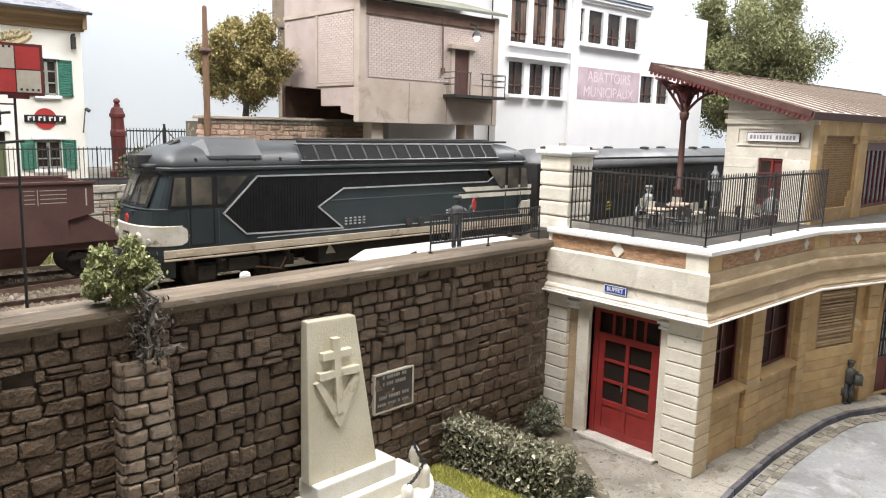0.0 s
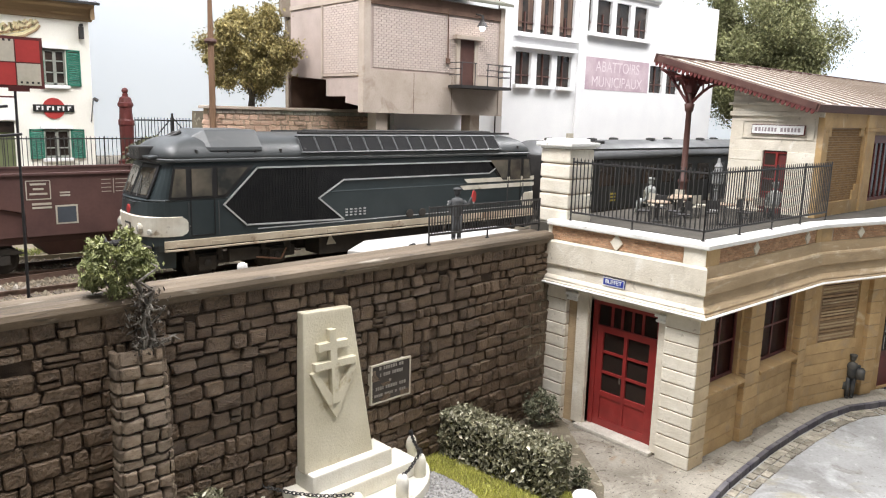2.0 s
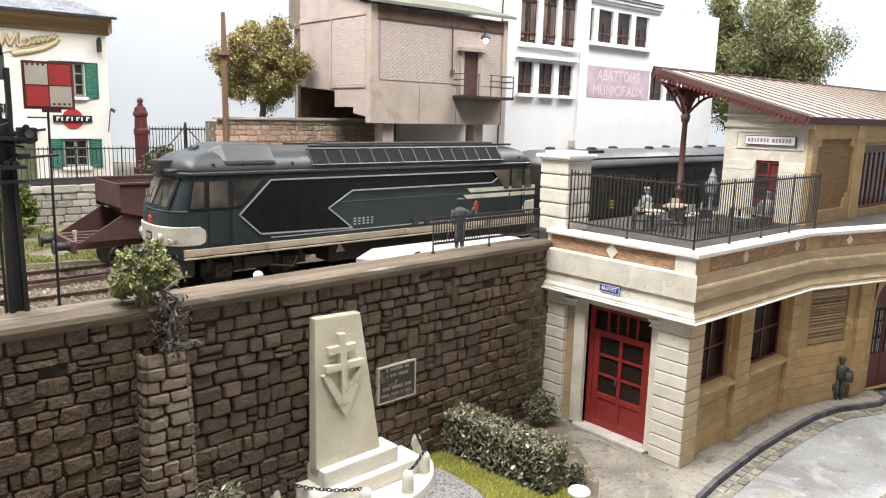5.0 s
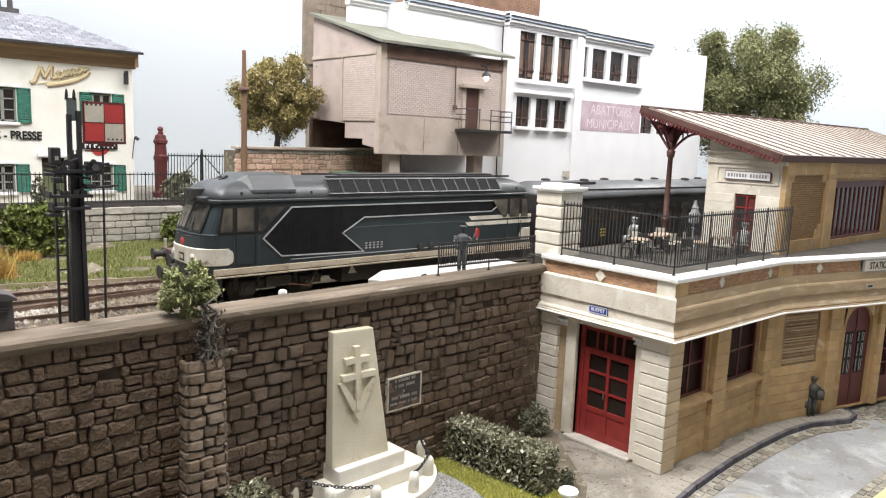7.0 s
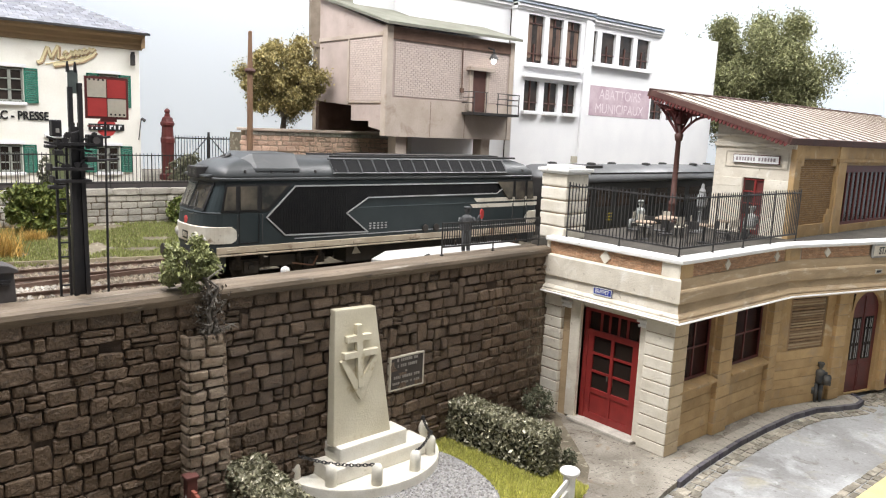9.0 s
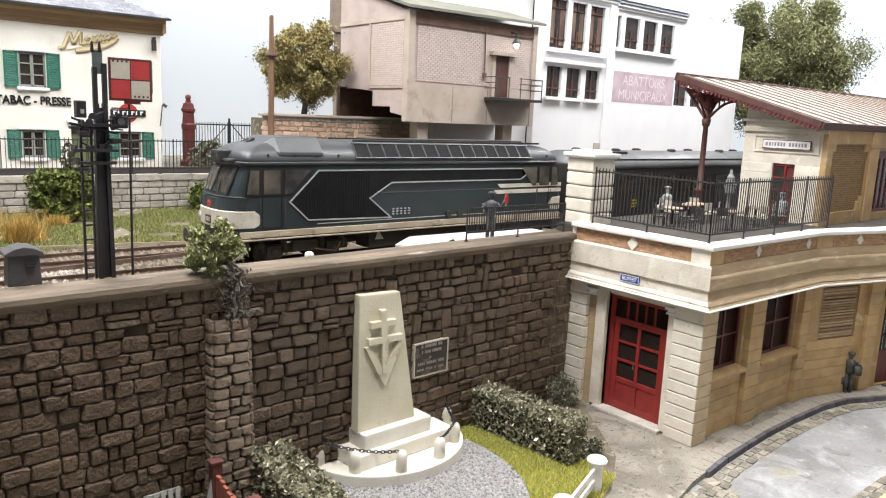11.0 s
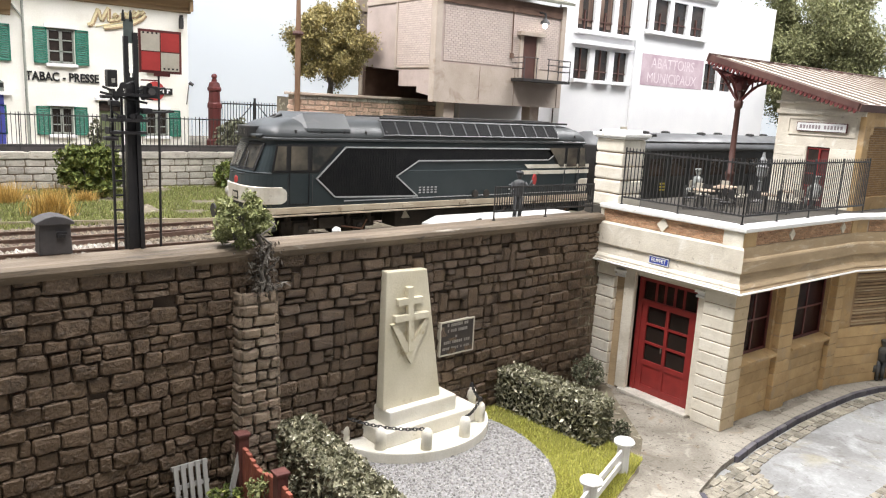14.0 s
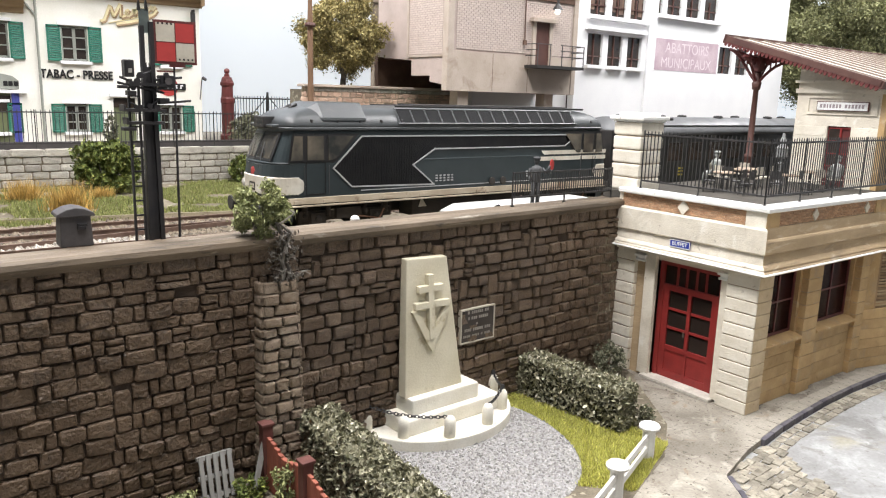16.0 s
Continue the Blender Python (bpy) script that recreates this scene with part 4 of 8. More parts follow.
spandrel = bm_new()
outer, inner = [], arch(4.9, 6.85, 0.05, 3.9)
for k, (x, z) in enumerate(inner):
    outer.append((4.74 if k < 8 else 6.99, 0.05) if k in (0, len(inner) - 1) else (min(max(x, 4.74), 6.99), 4.89))
outer[1], outer[-2] = (4.74, 3.9), (6.99, 3.9)
loft(spandrel, [[(x, 0.19, z) for x, z in outer], [(x, 0.19, z) for x, z in inner], [(x, 0.46, z) for x, z in inner]], cap=False, close=False)
fpart(2, "door_surround", spandrel, "ochre", None, "ochre arched surround")
ad = fpart(2, "arched_door", prism(bm_new(), arch(4.9, 6.85, 0.06, 3.9), "y", 0.36, 0.42), "dark_red", None, "dark red arched double door with iron grilles over pale curtains")
bm = bm_new()
for a in ((5.08, 5.8), (5.95, 6.67)):
    box(bm, a[0], a[1], 0.33, 0.36, 0.3, 1.35)
    box(bm, a[0], a[1], 0.34, 0.355, 3.75, 4.1)
box(bm, 5.84, 5.91, 0.32, 0.36, 0.1, 4.6)
part("moulding", bm, "dark_red", ad, bevel=0.01)
for a in (5.14, 6.0):
    part("glass", slab(a, a + 0.6, 0.34, 0.355, 1.6, 3.6), "window_dark", ad)
    bm = bm_new()
    for k in range(5):
        tube(bm, (a + 0.06 + k * 0.12, 0.32, 1.6), (a + 0.06 + k * 0.12, 0.32, 3.6), 0.018, n=5)
    part("grille", bm, "black_iron", ad, "thin iron bars")
    for z0, z1 in ((1.66, 2.25), (2.4, 3.0), (3.1, 3.52)):
        for k in (0, 2, 3):
            part("curtain", slab(a + 0.09 + k * 0.12, a + 0.15 + k * 0.12, 0.33, 0.345, z0, z1), "line_grey", ad, "pale strip of curtain")
glazed(2, 7.62, 9.78, 0.08, 4.58, 2, 5, "dark_red", kick=1.0, name="side_door", label="dark red glazed side door")
brd = fpart(2, "station_board", slab(5.15, 9.0, -0.14, -0.06, 6.46, 7.06), "wood_grey", None, "long cream name board in a wooden frame")
part("panel", slab(5.22, 8.93, -0.155, -0.13, 6.53, 6.99), "cream", brd, "cream panel")
letters("lettering", "STATION E", 0.32, "sign_black", brd, at(6.42, -0.16, 6.76), 0.004, 0.8, 0.03)
vent = fpart(2, "wall_vent", slab(5.4, 5.85, -0.22, -0.16, 5.75, 5.95), "sign_grey", None, "small grey wall vent")
part("slot", slab(5.47, 5.78, -0.228, -0.22, 5.8, 5.9), "sign_black", vent)

# ---- terrace pillar, railing, cabin and canopy ----
gp = place("stone_pillar", 21.35, 16.75, 7.06, "whitewashed rusticated stone gate pillar on the terrace", "pillar")
me = mesh_of("block", slab(-0.66, 0.66, -0.68, 0.68, 0.02, 0.5), "block_cream", 0.06)
for k in range(5):
    share("block", me, gp, at(0, 0, k * 0.53, random.uniform(-1.5, 1.5)))
part("core", slab(-0.6, 0.6, -0.62, 0.62, 0, 2.65), "mortar", gp)
part("cap", box(box(slab(-0.8, 0.8, -0.82, 0.82, 2.72, 2.86), -0.7, 0.7, -0.72, 0.72, 2.64, 2.72), -0.55, 0.55, -0.57, 0.57, 2.86, 2.98), "white", gp, "white moulded cap", 0.03)


def railing(name, p0, p1, z0, z1, gap, label, group, tip=0.12, mid=None):
    """An iron railing: two rails, posts and single bars with tips."""
    a, b = Vector((*p0, 0)), Vector((*p1, 0))
    length = (b - a).length
    t = thing(name, at(a.x, a.y, z0, math.degrees(math.atan2(b.y - a.y, b.x - a.x))), label, "railing", group)
    h = z1 - z0
    bm = slab(0, length, -0.025, 0.025, h - tip - 0.055, h - tip)
    part("top_rail", bm, "black_iron", t)
    part("bottom_rail", slab(0, length, -0.035, 0.035, 0.27, 0.33), "black_iron", t)
    me = mesh_of("bar", loft(bm_new(), [[(s * x, s * y, z) for x, y in ((-1, -1), (1, -1), (1, 1), (-1, 1))] for s, z in ((0.014, 0.26), (0.014, h - 0.06), (0.004, h))]), "black_iron")
    n = int(length / gap)
    for k in range(n + 1):
        share("bar", me, t, at(length * k / n, 0, 0))
    me = mesh_of("post", box(slab(-0.022, 0.022, -0.022, 0.022, -0.02, h), -0.05, 0.05, -0.05, 0.05, -0.03, 0.03), "black_iron", 0.01)
    for k in range(max(2, int(length / 1.9)) + 1):
        share("post", me, t, at(length * k / max(2, int(length / 1.9)), 0, 0))
    return t


railing("terrace_railing", (20.72, 15.95), (20.72, 10.87), 7.23, 9.42, 0.155, "black iron railing along the terrace front", "terrace railings")
railing("terrace_railing", (20.72, 10.87), (29.6, 10.87), 7.23, 9.42, 0.155, "black iron railing along the terrace side", "terrace railings")
railing("platform_fence", (15.1, 17.0), (20.2, 16.95), 6.75, 7.95, 0.115, "black iron fence behind the wall coping", "platform fences", 0.02)

cabin = place("terrace_cabin", 31, 11.9, 7.06, "cream panelled upper cabin with brick infill and a standing-seam roof", "building")
CZ = 7.06
wpart("gable_wall", prism(bm_new(), [(11.9, CZ), (13.2, CZ), (13.2, 9.66), (14.22, 9.66), (14.22, CZ), (15.72, CZ), (15.72, 12.55), (11.9, 11.45)], "x", 31.0, 31.35), "cream", cabin, "cream plaster gable")
wpart("rear_wall", slab(31.35, 50, 15.42, 15.72, CZ, 12.4), "cream", cabin)
wpart("gable_band", slab(30.9, 31.0, 11.86, 15.78, 11.05, 11.25), "cream", cabin, "", 0.02)
wpart("gable_cornice", slab(30.86, 31.0, 11.86, 15.84, 11.5, 11.62), "cream", cabin, "", 0.02)
bm = bm_new()
for a, b, c, d in ((12.2, 15.2, 10.85, 10.9), (12.2, 12.25, 10.2, 10.85), (15.15, 15.2, 10.2, 10.85), (12.2, 15.2, 10.15, 10.2)):
    box(bm, 30.95, 31.0, a, b, c, d)
wpart("panel_mould", bm, "cream", cabin)
me = mesh_of("block", slab(-0.022, 0.04, 0, 1.42, 0.006, 0.42), "block_cream", 0.012)
me2 = mesh_of("block", slab(-0.022, 0.04, 0, 1.24, 0.006, 0.42), "block_cream", 0.012)
for k in range(6):
    share("block", me, cabin, at(0, 2.36, k * 0.43))
    share("block", me2, cabin, at(0, 0.04, k * 0.43))
cd = wpart("door", slab(31.12, 31.2, 13.2, 14.22, CZ, 9.66), "dark_red", cabin, "dark red narrow glazed door")
wpart("pane", slab(31.09, 31.115, 13.66, 14.14, 7.9, 9.55), "window_dark", cd)
bm = bm_new()
for z in (7.9, 8.45, 9.0, 9.55):
    box(bm, 31.06, 31.12, 13.25, 14.17, z, z + 0.06)
box(bm, 31.05, 31.12, 13.6, 13.68, CZ + 0.1, 9.6)
wpart("glazing_bar", bm, "red_paint", cd)
M["mark_ink"] = mat("mark_ink", (0.3, 0.25, 0.26), None, 0.6, bump=0)
sb = wpart("name_plate", slab(30.89, 30.95, 12.55, 14.75, 10.32, 10.72), "dark_red", cabin, "white plate with blurred lettering in a dark red frame")
wpart("panel", slab(30.87, 30.885, 12.58, 14.72, 10.35, 10.69), "sign_white", sb, "white panel")
bm, y = bm_new(), 14.6
for w in (0.14, 0.14, 0.1, 0.12, 0.14, 0.12, 0.12, 0, 0.14, 0.12, 0.14, 0.12, 0.12, 0.14):
    if w:
        box(bm, 30.862, 30.872, y - w + 0.04, y, 10.44, 10.6)
    y -= max(w, 0.1) + 0.012
wpart("marks", bm, "mark_ink", sb, "dark illegible lettering")
# long side facing the street
part("side_wall", wall_with_holes(19, 0, 4.35, [(0, 0.36, 0, 4.35), (0.55, 4.4, 0.55, 3.6), (5.5, 12.5, 0.35, 3.3)], 0.0, 0.3), "ochre", cabin, "ochre plaster side wall")
bm = bm_new()
for row in range(30):
    z = 0.55 + row * 0.1
    u = 0.55 - (0.11 if row % 2 else 0)
    while u < 4.4:
        x0, x1 = max(u, 0.55) + 0.008, min(u + 0.23, 4.4) - 0.008
        if x1 - x0 > 0.03:
            box(bm, x0, x1, 0.1, 0.2, z + 0.008, z + 0.09)
        u += 0.23
part("brick_infill", bm, "brick_brown", cabin, "dark ochre-brown brick infill panel", where=at(0, 0, 0))
for x0, x1, z0, z1 in ((0.5, 0.95, 3.25, 3.62), (4.0, 4.45, 3.25, 3.62), (3.85, 4.45, 0.5, 0.95), (4.1, 4.45, 0.95, 1.2)):
    part("corbel", slab(x0, x1, 0.02, 0.24, z0, z1), "block_ochre", cabin, "", 0.02)
part("brick_back", slab(0.5, 4.45, 0.13, 0.25, 0.5, 3.65), "mortar", cabin)
part("corner_pilaster", slab(-0.03, 0.5, -0.06, 0.2, 0, 4.2), "ochre", cabin, bevel=0.02)
part("pilaster", slab(4.5, 5.4, -0.08, 0.2, 0, 4.2), "block_ochre", cabin, "ochre pilaster", 0.02)
wn = part("window", slab(5.5, 12.5, 0.08, 0.2, 0.35, 0.5), "dark_red", cabin, "wide dark red glazed window")
bm = bm_new()
for k in range(13):
    x = 5.5 + k * 7 / 12
    box(bm, x - 0.05, x + 0.05, 0.08, 0.2, 0.5, 3.3)
box(bm, 5.5, 12.5, 0.07, 0.2, 2.95, 3.3)
part("mullion", bm, "dark_red", wn)
part("pane", slab(5.5, 12.5, 0.13, 0.15, 0.5, 3.0), "window_dark", wn, "dark glass")
part("ridge_beam", slab(4.4, 19, -0.1, 0.1, 3.45, 3.62), "ochre", cabin, bevel=0.02)
# roof: one slope with standing seams
roof = place("cabin_roof", 30.2, 19.05, 13.58, "pale zinc standing-seam canopy roof with dark red fretted edge", "roof")
rot = math.atan2(13.6 - 11.54, 19.05 - 11.85)
RL = math.hypot(13.6 - 11.54, 19.05 - 11.85)
RM = at(0, 0, 0.02, 0, math.degrees(rot))
part("roof_sheet", slab(0, 30, -RL, 0, -0.06, 0), "zinc", roof, "pale sheet metal", where=RM)
me = mesh_of("seam", slab(-0.045, 0.045, -RL, 0, 0, 0.07), "zinc_dark")
for k in range(23):
    share("seam", me, roof, RM @ at(0.5 + k * 1.3, 0, 0))
part("boarding", slab(0.15, 30, -RL + 0.1, -0.05, -0.22, -0.06), "iron_brown", roof, "dark brown roof boarding", where=RM)
part("verge_board", slab(-0.1, 0.02, -RL - 0.05, 0.05, -0.22, 0.05), "iron_brown", roof, "dark red verge board", where=RM)
me = mesh_of("tooth", prism(bm_new(), [(-0.1, 0), (0.1, 0), (0.05, -0.16), (0, -0.2), (-0.05, -0.16)], "x", -0.08, -0.02), "dark_red")
for k in range(37):
    share("tooth", me, roof, RM @ at(0, -RL + 0.1 + k * 0.204, -0.22))
part("ridge_board", slab(-0.1, 30, 0.0, 0.12, -0.3, 0.1), "iron_brown", roof, "brown ridge board", where=RM)
part("eave_board", slab(-0.1, 30, -RL - 0.12, -RL, -0.28, 0.03), "iron_brown", roof, "dark brown eave board", where=RM)
for k in range(5):
    part("purlin", slab(0.2, 30, -RL + 0.5 + k * 1.6, -RL + 0.7 + k * 1.6, -0.36, -0.22), "dark_red", roof, where=RM)

col = place("canopy_column", 31.0, 17.8, 7.06, "slender dark red cast-iron canopy column with fretted brackets", "column")
part("shaft", lathe(bm_new(), [(0.26, 0), (0.26, 0.12), (0.2, 0.16), (0.19, 0.9), (0.23, 0.95), (0.23, 1.05), (0.15, 1.12), (0.12, 4.1), (0.18, 4.15), (0.2, 4.3), (0.22, 4.45), (0.15, 4.5), (0.14, 4.95)], 12), "iron_brown", col, smooth=True)
for sx, sy in ((0, 1), (0, -1), (1, 0), (-0.45, 0)):
    bm = bm_new()
    q = Matrix.Rotation(math.atan2(sy, sx), 4, "Z")
    L = 1.5 if sy else 1.2
    rise = {1: 0.45, -1: -0.3}.get(sy, 0.0)
    pts = [Vector((0.1 + L * k / 6, 0, 4.5 + (1.1 + rise * (k / 6)) * math.sin(math.pi / 2 * k / 6))) for k in range(7)]
    for a, b in zip(pts, pts[1:]):
        tube(bm, q @ a, q @ b, 0.065, n=6)
    tube(bm, q @ Vector((0.1, 0, 5.55)), q @ Vector((0.1 + L, 0, 5.6 + rise)), 0.06, n=6)
    for k in (2, 3, 4):
        tube(bm, q @ pts[k], q @ Vector((pts[k].x, 0, 5.57 + rise * k / 6)), 0.04, n=5)
        lathe(bm, [(0.14, -0.02), (0.17, 0.0), (0.14, 0.02)], 8, q @ Vector((pts[k].x - 0.12, 0, (pts[k].z + 5.55) / 2 + 0.12)), "y" if sx else "x")
    part("bracket", bm, "dark_red", col, "red fretted bracket")
part("capital", slab(-0.2, 0.2, -0.2, 0.2, 4.95, 5.75), "dark_red", col, bevel=0.03)

M["sole_rust"] = mat("sole_rust", (0.5, 0.43, 0.33), (0.4, 0.33, 0.24), 0.6, scale=1.2, fine=10, bump=0.05, spots=((0.2, 0.13, 0.08), 0.6, 1.5), grain=0.12)
M["cab_glass"] = mat("cab_glass", (0.028, 0.029, 0.027), (0.14, 0.12, 0.09), 0.12, scale=0.9, fine=5, bump=0, grain=0.15)
M["coach_dark"] = mat("coach_dark", (0.012, 0.012, 0.011), (0.02, 0.02, 0.018), 0.5, scale=1, fine=10, bump=0.05)
M["coach_roof"] = mat("coach_roof", (0.135, 0.138, 0.14), (0.1, 0.103, 0.106), 0.45, scale=1, fine=10, bump=0.04)
M["mark_yellow"] = mat("mark_yellow", (0.45, 0.36, 0.06), None, 0.5, bump=0)
M["slate_blue"] = mat("slate_blue", (0.06, 0.07, 0.085), None, 0.6, bump=0)

# ---- locomotive: heights over the rail, x from its middle ----
RAIL = 5.5
loco = thing("locomotive", at(16.3, 22.4, RAIL), "blue-grey diesel locomotive with white nose band and dark arrow panels", "locomotive")
NOSE = 7.5


def plan_ring(L, W, z, power=2.7, n=9):
    """A plan outline of the body at height z: straight sides and bowed ends."""
    half = []
    for k in range(n + 1):
        a = math.pi / 2 * k / n
        half.append((NOSE + (L - NOSE) * max(math.sin(a), 0) ** (2 / power), W * max(math.cos(a), 0) ** (2 / power)))
    pts = [(x, y) for x, y in half] + [(x, -y) for x, y in half[-2::-1]]
    pts += [(-x, -y) for x, y in half] + [(-x, y) for x, y in half[-2::-1]]
    return [(x, y, z) for x, y in pts]


def nose_roof(L, W, z):
    """A roof outline that draws in towards the crown, so that the cab roof slopes to the windscreens."""
    return [(x * L / 8.0, y, z) for x, y, _ in plan_ring(8.0, W, z)]


part("body", loft(bm_new(), [plan_ring(8.45, 1.42, 1.05), plan_ring(8.51, 1.46, 1.25), plan_ring(8.53, 1.46, 1.9), plan_ring(8.45, 1.46, 2.52), plan_ring(8.39, 1.45, 2.6), plan_ring(8.13, 1.43, 3.1), plan_ring(7.9, 1.4, 3.62), plan_ring(7.9, 1.36, 3.72)]), "loco_blue", loco, "dark blue-grey body shell")
part("belt_line", loft(bm_new(), [plan_ring(8.43, 1.45, 2.55), plan_ring(8.46, 1.468, 2.58), plan_ring(8.43, 1.45, 2.62)], cap=False), "loco_blue", loco)
part("gutter", loft(bm_new(), [plan_ring(7.95, 1.42, 3.68), plan_ring(8.02, 1.47, 3.7), plan_ring(8.02, 1.47, 3.76), plan_ring(7.95, 1.42, 3.8)]), "loco_roof", loco)
part("roof", loft(bm_new(), [plan_ring(7.97, 1.43, 3.76), plan_ring(7.96, 1.42, 3.86), plan_ring(7.92, 1.38, 3.97), nose_roof(7.8, 1.29, 4.12), nose_roof(7.6, 1.15, 4.26), nose_roof(7.25, 0.95, 4.38), nose_roof(6.8, 0.7, 4.47), nose_roof(6.2, 0.4, 4.53), nose_roof(5.8, 0.12, 4.55)]), "loco_roof", loco, "grey weathered roof", smooth=True)
# cream solebar, both sides, and white nose band
for s in (-1, 1):
    part("solebar", box(slab(-8.0, 8.0, s * 1.49 - 0.03, s * 1.49 + 0.03, 1.17, 1.4), -8.0, 8.0, s * 1.5 - 0.05, s * 1.5 + 0.05, 1.08, 1.14), "sole_rust", loco, "cream solebar with rust streaks", 0.015)
    for x in (-7.4, -6.3, -3.9, -2.2, 0.6, 2.9, 4.6, 6.4, 7.5):
        part("step_recess", slab(x - 0.25, x + 0.25, s * 1.53 - 0.02, s * 1.53 + 0.02, 1.2, 1.3), "sole_rust", loco)


def nose_band(sign):
    rings = []
    for z, cut in ((1.5, 0.1), (1.53, 0.06), (1.6, 0.2), (1.8, 0.3), (2.0, 0.2), (2.09, 0.06), (2.12, 0.1)):
        o = 0.02 if 1.52 < z < 2.1 else -0.02
        half = []
        for k in range(13):
            a = math.pi / 2 * k / 12
            half.append((NOSE + (8.53 + o - NOSE) * max(math.sin(a), 0) ** (2 / 2.7), (1.46 + o) * max(math.cos(a), 0) ** (2 / 2.7)))
        half.insert(0, (NOSE - cut, 1.46 + o))
        pts = half + [(x, -y) for x, y in half[-2::-1]]
        rings.append([(sign * x, y, z) for x, y in pts])
    return loft(bm_new(), rings, cap=False, close=False)


for s in (-1, 1):
    part("nose_band", nose_band(s), "loco_white", loco, "white nose band")
    before = set(loco.children)
    part("apron", loft(bm_new(), [[(s * x, y, z) for x, y, z in ((7.9, 1.36, 0.55), (8.55, 1.1, 0.55), (8.6, -1.1, 0.55), (7.9, -1.36, 0.55))], [(s * x, y, z) for x, y, z in ((7.9, 1.4, 1.1), (8.7, 1.12, 1.1), (8.7, -1.12, 1.1), (7.9, -1.4, 1.1))]]), "loco_blue", loco)
    part("buffer_beam", slab(*sorted((s * 8.55, s * 8.78)), -1.25, 1.25, 0.75, 1.25), "under", loco, bevel=0.03)
    for y in (-0.88, 0.88):
        part("buffer", lathe(bm_new(), [(0.13, 0), (0.13, 0.3), (0.1, 0.32), (0.1, 0.48), (0.25, 0.5), (0.25, 0.56)], 14, (0, 0, 0), "x"), "black_iron", loco, where=at(s * 8.7, y, 1.05, 0 if s > 0 else 180))
        hl = part("headlight", lathe(bm_new(), [(0.16, 0), (0.17, 0.12), (0.14, 0.16)], 14, (0, 0, 0), "x"), "sign_grey", loco, "round headlight with chrome rim", where=at(s * 8.62, y * 0.92, 1.75, (8 if y * s > 0 else -8) if s > 0 else 180 + (8 if y > 0 else -8) * -s))
        part("lens", lathe(bm_new(), [(0.13, 0.13), (0.11, 0.175), (0.04, 0.19)], 12, (0, 0, 0), "x"), "lamp_glass", hl)
        part("tail_lamp", lathe(bm_new(), [(0.1, 0), (0.1, 0.14), (0.07, 0.17)], 10, (0, 0, 0), "x"), "lamp_glass", loco, where=at(s * 8.45, y * 1.22, 1.66, (30 if y * s > 0 else -30) if s > 0 else 180 - (30 if y > 0 else -30)))
    part("crest", lathe(bm_new(), [(0.17, 0), (0.17, 0.03), (0.12, 0.05)], 14, (0, 0, 0), "x"), "sign_red", loco, "round red crest", where=at(s * 8.72, 0.0, 2.22, 0 if s > 0 else 180, 0, 0))
    part("nose_plate", slab(*sorted((s * 8.79, s * 8.83)), -0.32, 0.12, 1.6, 1.88), "sign_black", loco, "small black plate with pale bars")
    part("plate_marks", box(box(slab(*sorted((s * 8.82, s * 8.84)), -0.26, -0.18, 1.66, 1.82), *sorted((s * 8.82, s * 8.84)), -0.14, -0.06, 1.66, 1.82), *sorted((s * 8.82, s * 8.84)), -0.02, 0.06, 1.66, 1.82), "sign_grey", loco)
    # windscreens and cab front
    for y0, y1 in ((-0.98, -0.07), (0.07, 0.98)):
        bm = bm_new()
        f = [(s * (8.68 - 0.09 * (y / 1.0) ** 2 - 0.44 * (z - 2.66)), y, z) for y, z in ((y0, 2.72), (y1, 2.72), (y1 * 0.97, 3.5), (y0 * 0.97, 3.5))]
        loft(bm, [f, [(x - s * 0.06, y, z) for x, y, z in f]])
        g0, g1 = y0 - 0.09 * (1 if y0 < 0 else 0.5), y1 + 0.09 * (1 if y1 > 0 else 0.5)
        g = [(s * (8.665 - 0.09 * (y / 1.0) ** 2 - 0.44 * (z - 2.66)), y, z) for y, z in ((g0, 2.64), (g1, 2.64), (g1 * 0.97, 3.6), (g0 * 0.97, 3.6))]
        part("windscreen_frame", loft(bm_new(), [g, [(x - s * 0.06, y, z) for x, y, z in g]]), "loco_black", loco, "black windscreen surround", 0.02)
        part("windscreen", bm, "cab_glass", loco, "grey-tinted windscreen in rubber frame", 0.02)
        a, b = y0 + 0.1, y1 - 0.1
        wp = bm_new()
        tube(wp, (s * 8.69, (y0 + y1) / 2, 2.66), (s * 8.42, (y0 + y1) / 2 + 0.2, 3.25), 0.02, n=5)
        part("wiper", wp, "black_iron", loco)
    part("visor", box(bm_new(), -0.28, 0.22, -0.95, 0.95, -0.05, 0.06, Matrix.Translation((s * 8.15, 0, 3.82)) @ Matrix.Rotation(s * 0.12, 4, "Y")), "loco_roof", loco, bevel=0.05)
    tl = part("top_lamp_box", box(bm_new(), -0.3, 0.24, -0.4, 0.4, -0.14, 0.26, Matrix.Translation((s * 8.22, 0, 3.86))), "black_iron", loco, bevel=0.04)
    for y in (-0.13, 0.13):
        part("lens", lathe(bm_new(), [(0.14, 0), (0.14, 0.04), (0.1, 0.06)], 12, (0, 0, 0), "x"), "lamp_glass", tl, where=at(s * 8.46, y * 1.3, 3.92, 0 if s > 0 else 180))
    hr = bm_new()
    for y in (-1, 1):
        tube(hr, (s * 8.5, y * 0.95, 2.5), (s * 8.78, y * 0.3, 2.5), 0.02, n=5)
        tube(hr, (s * 8.25, y * 1.28, 1.45), (s * 8.25, y * 1.3, 2.3), 0.02, n=5)
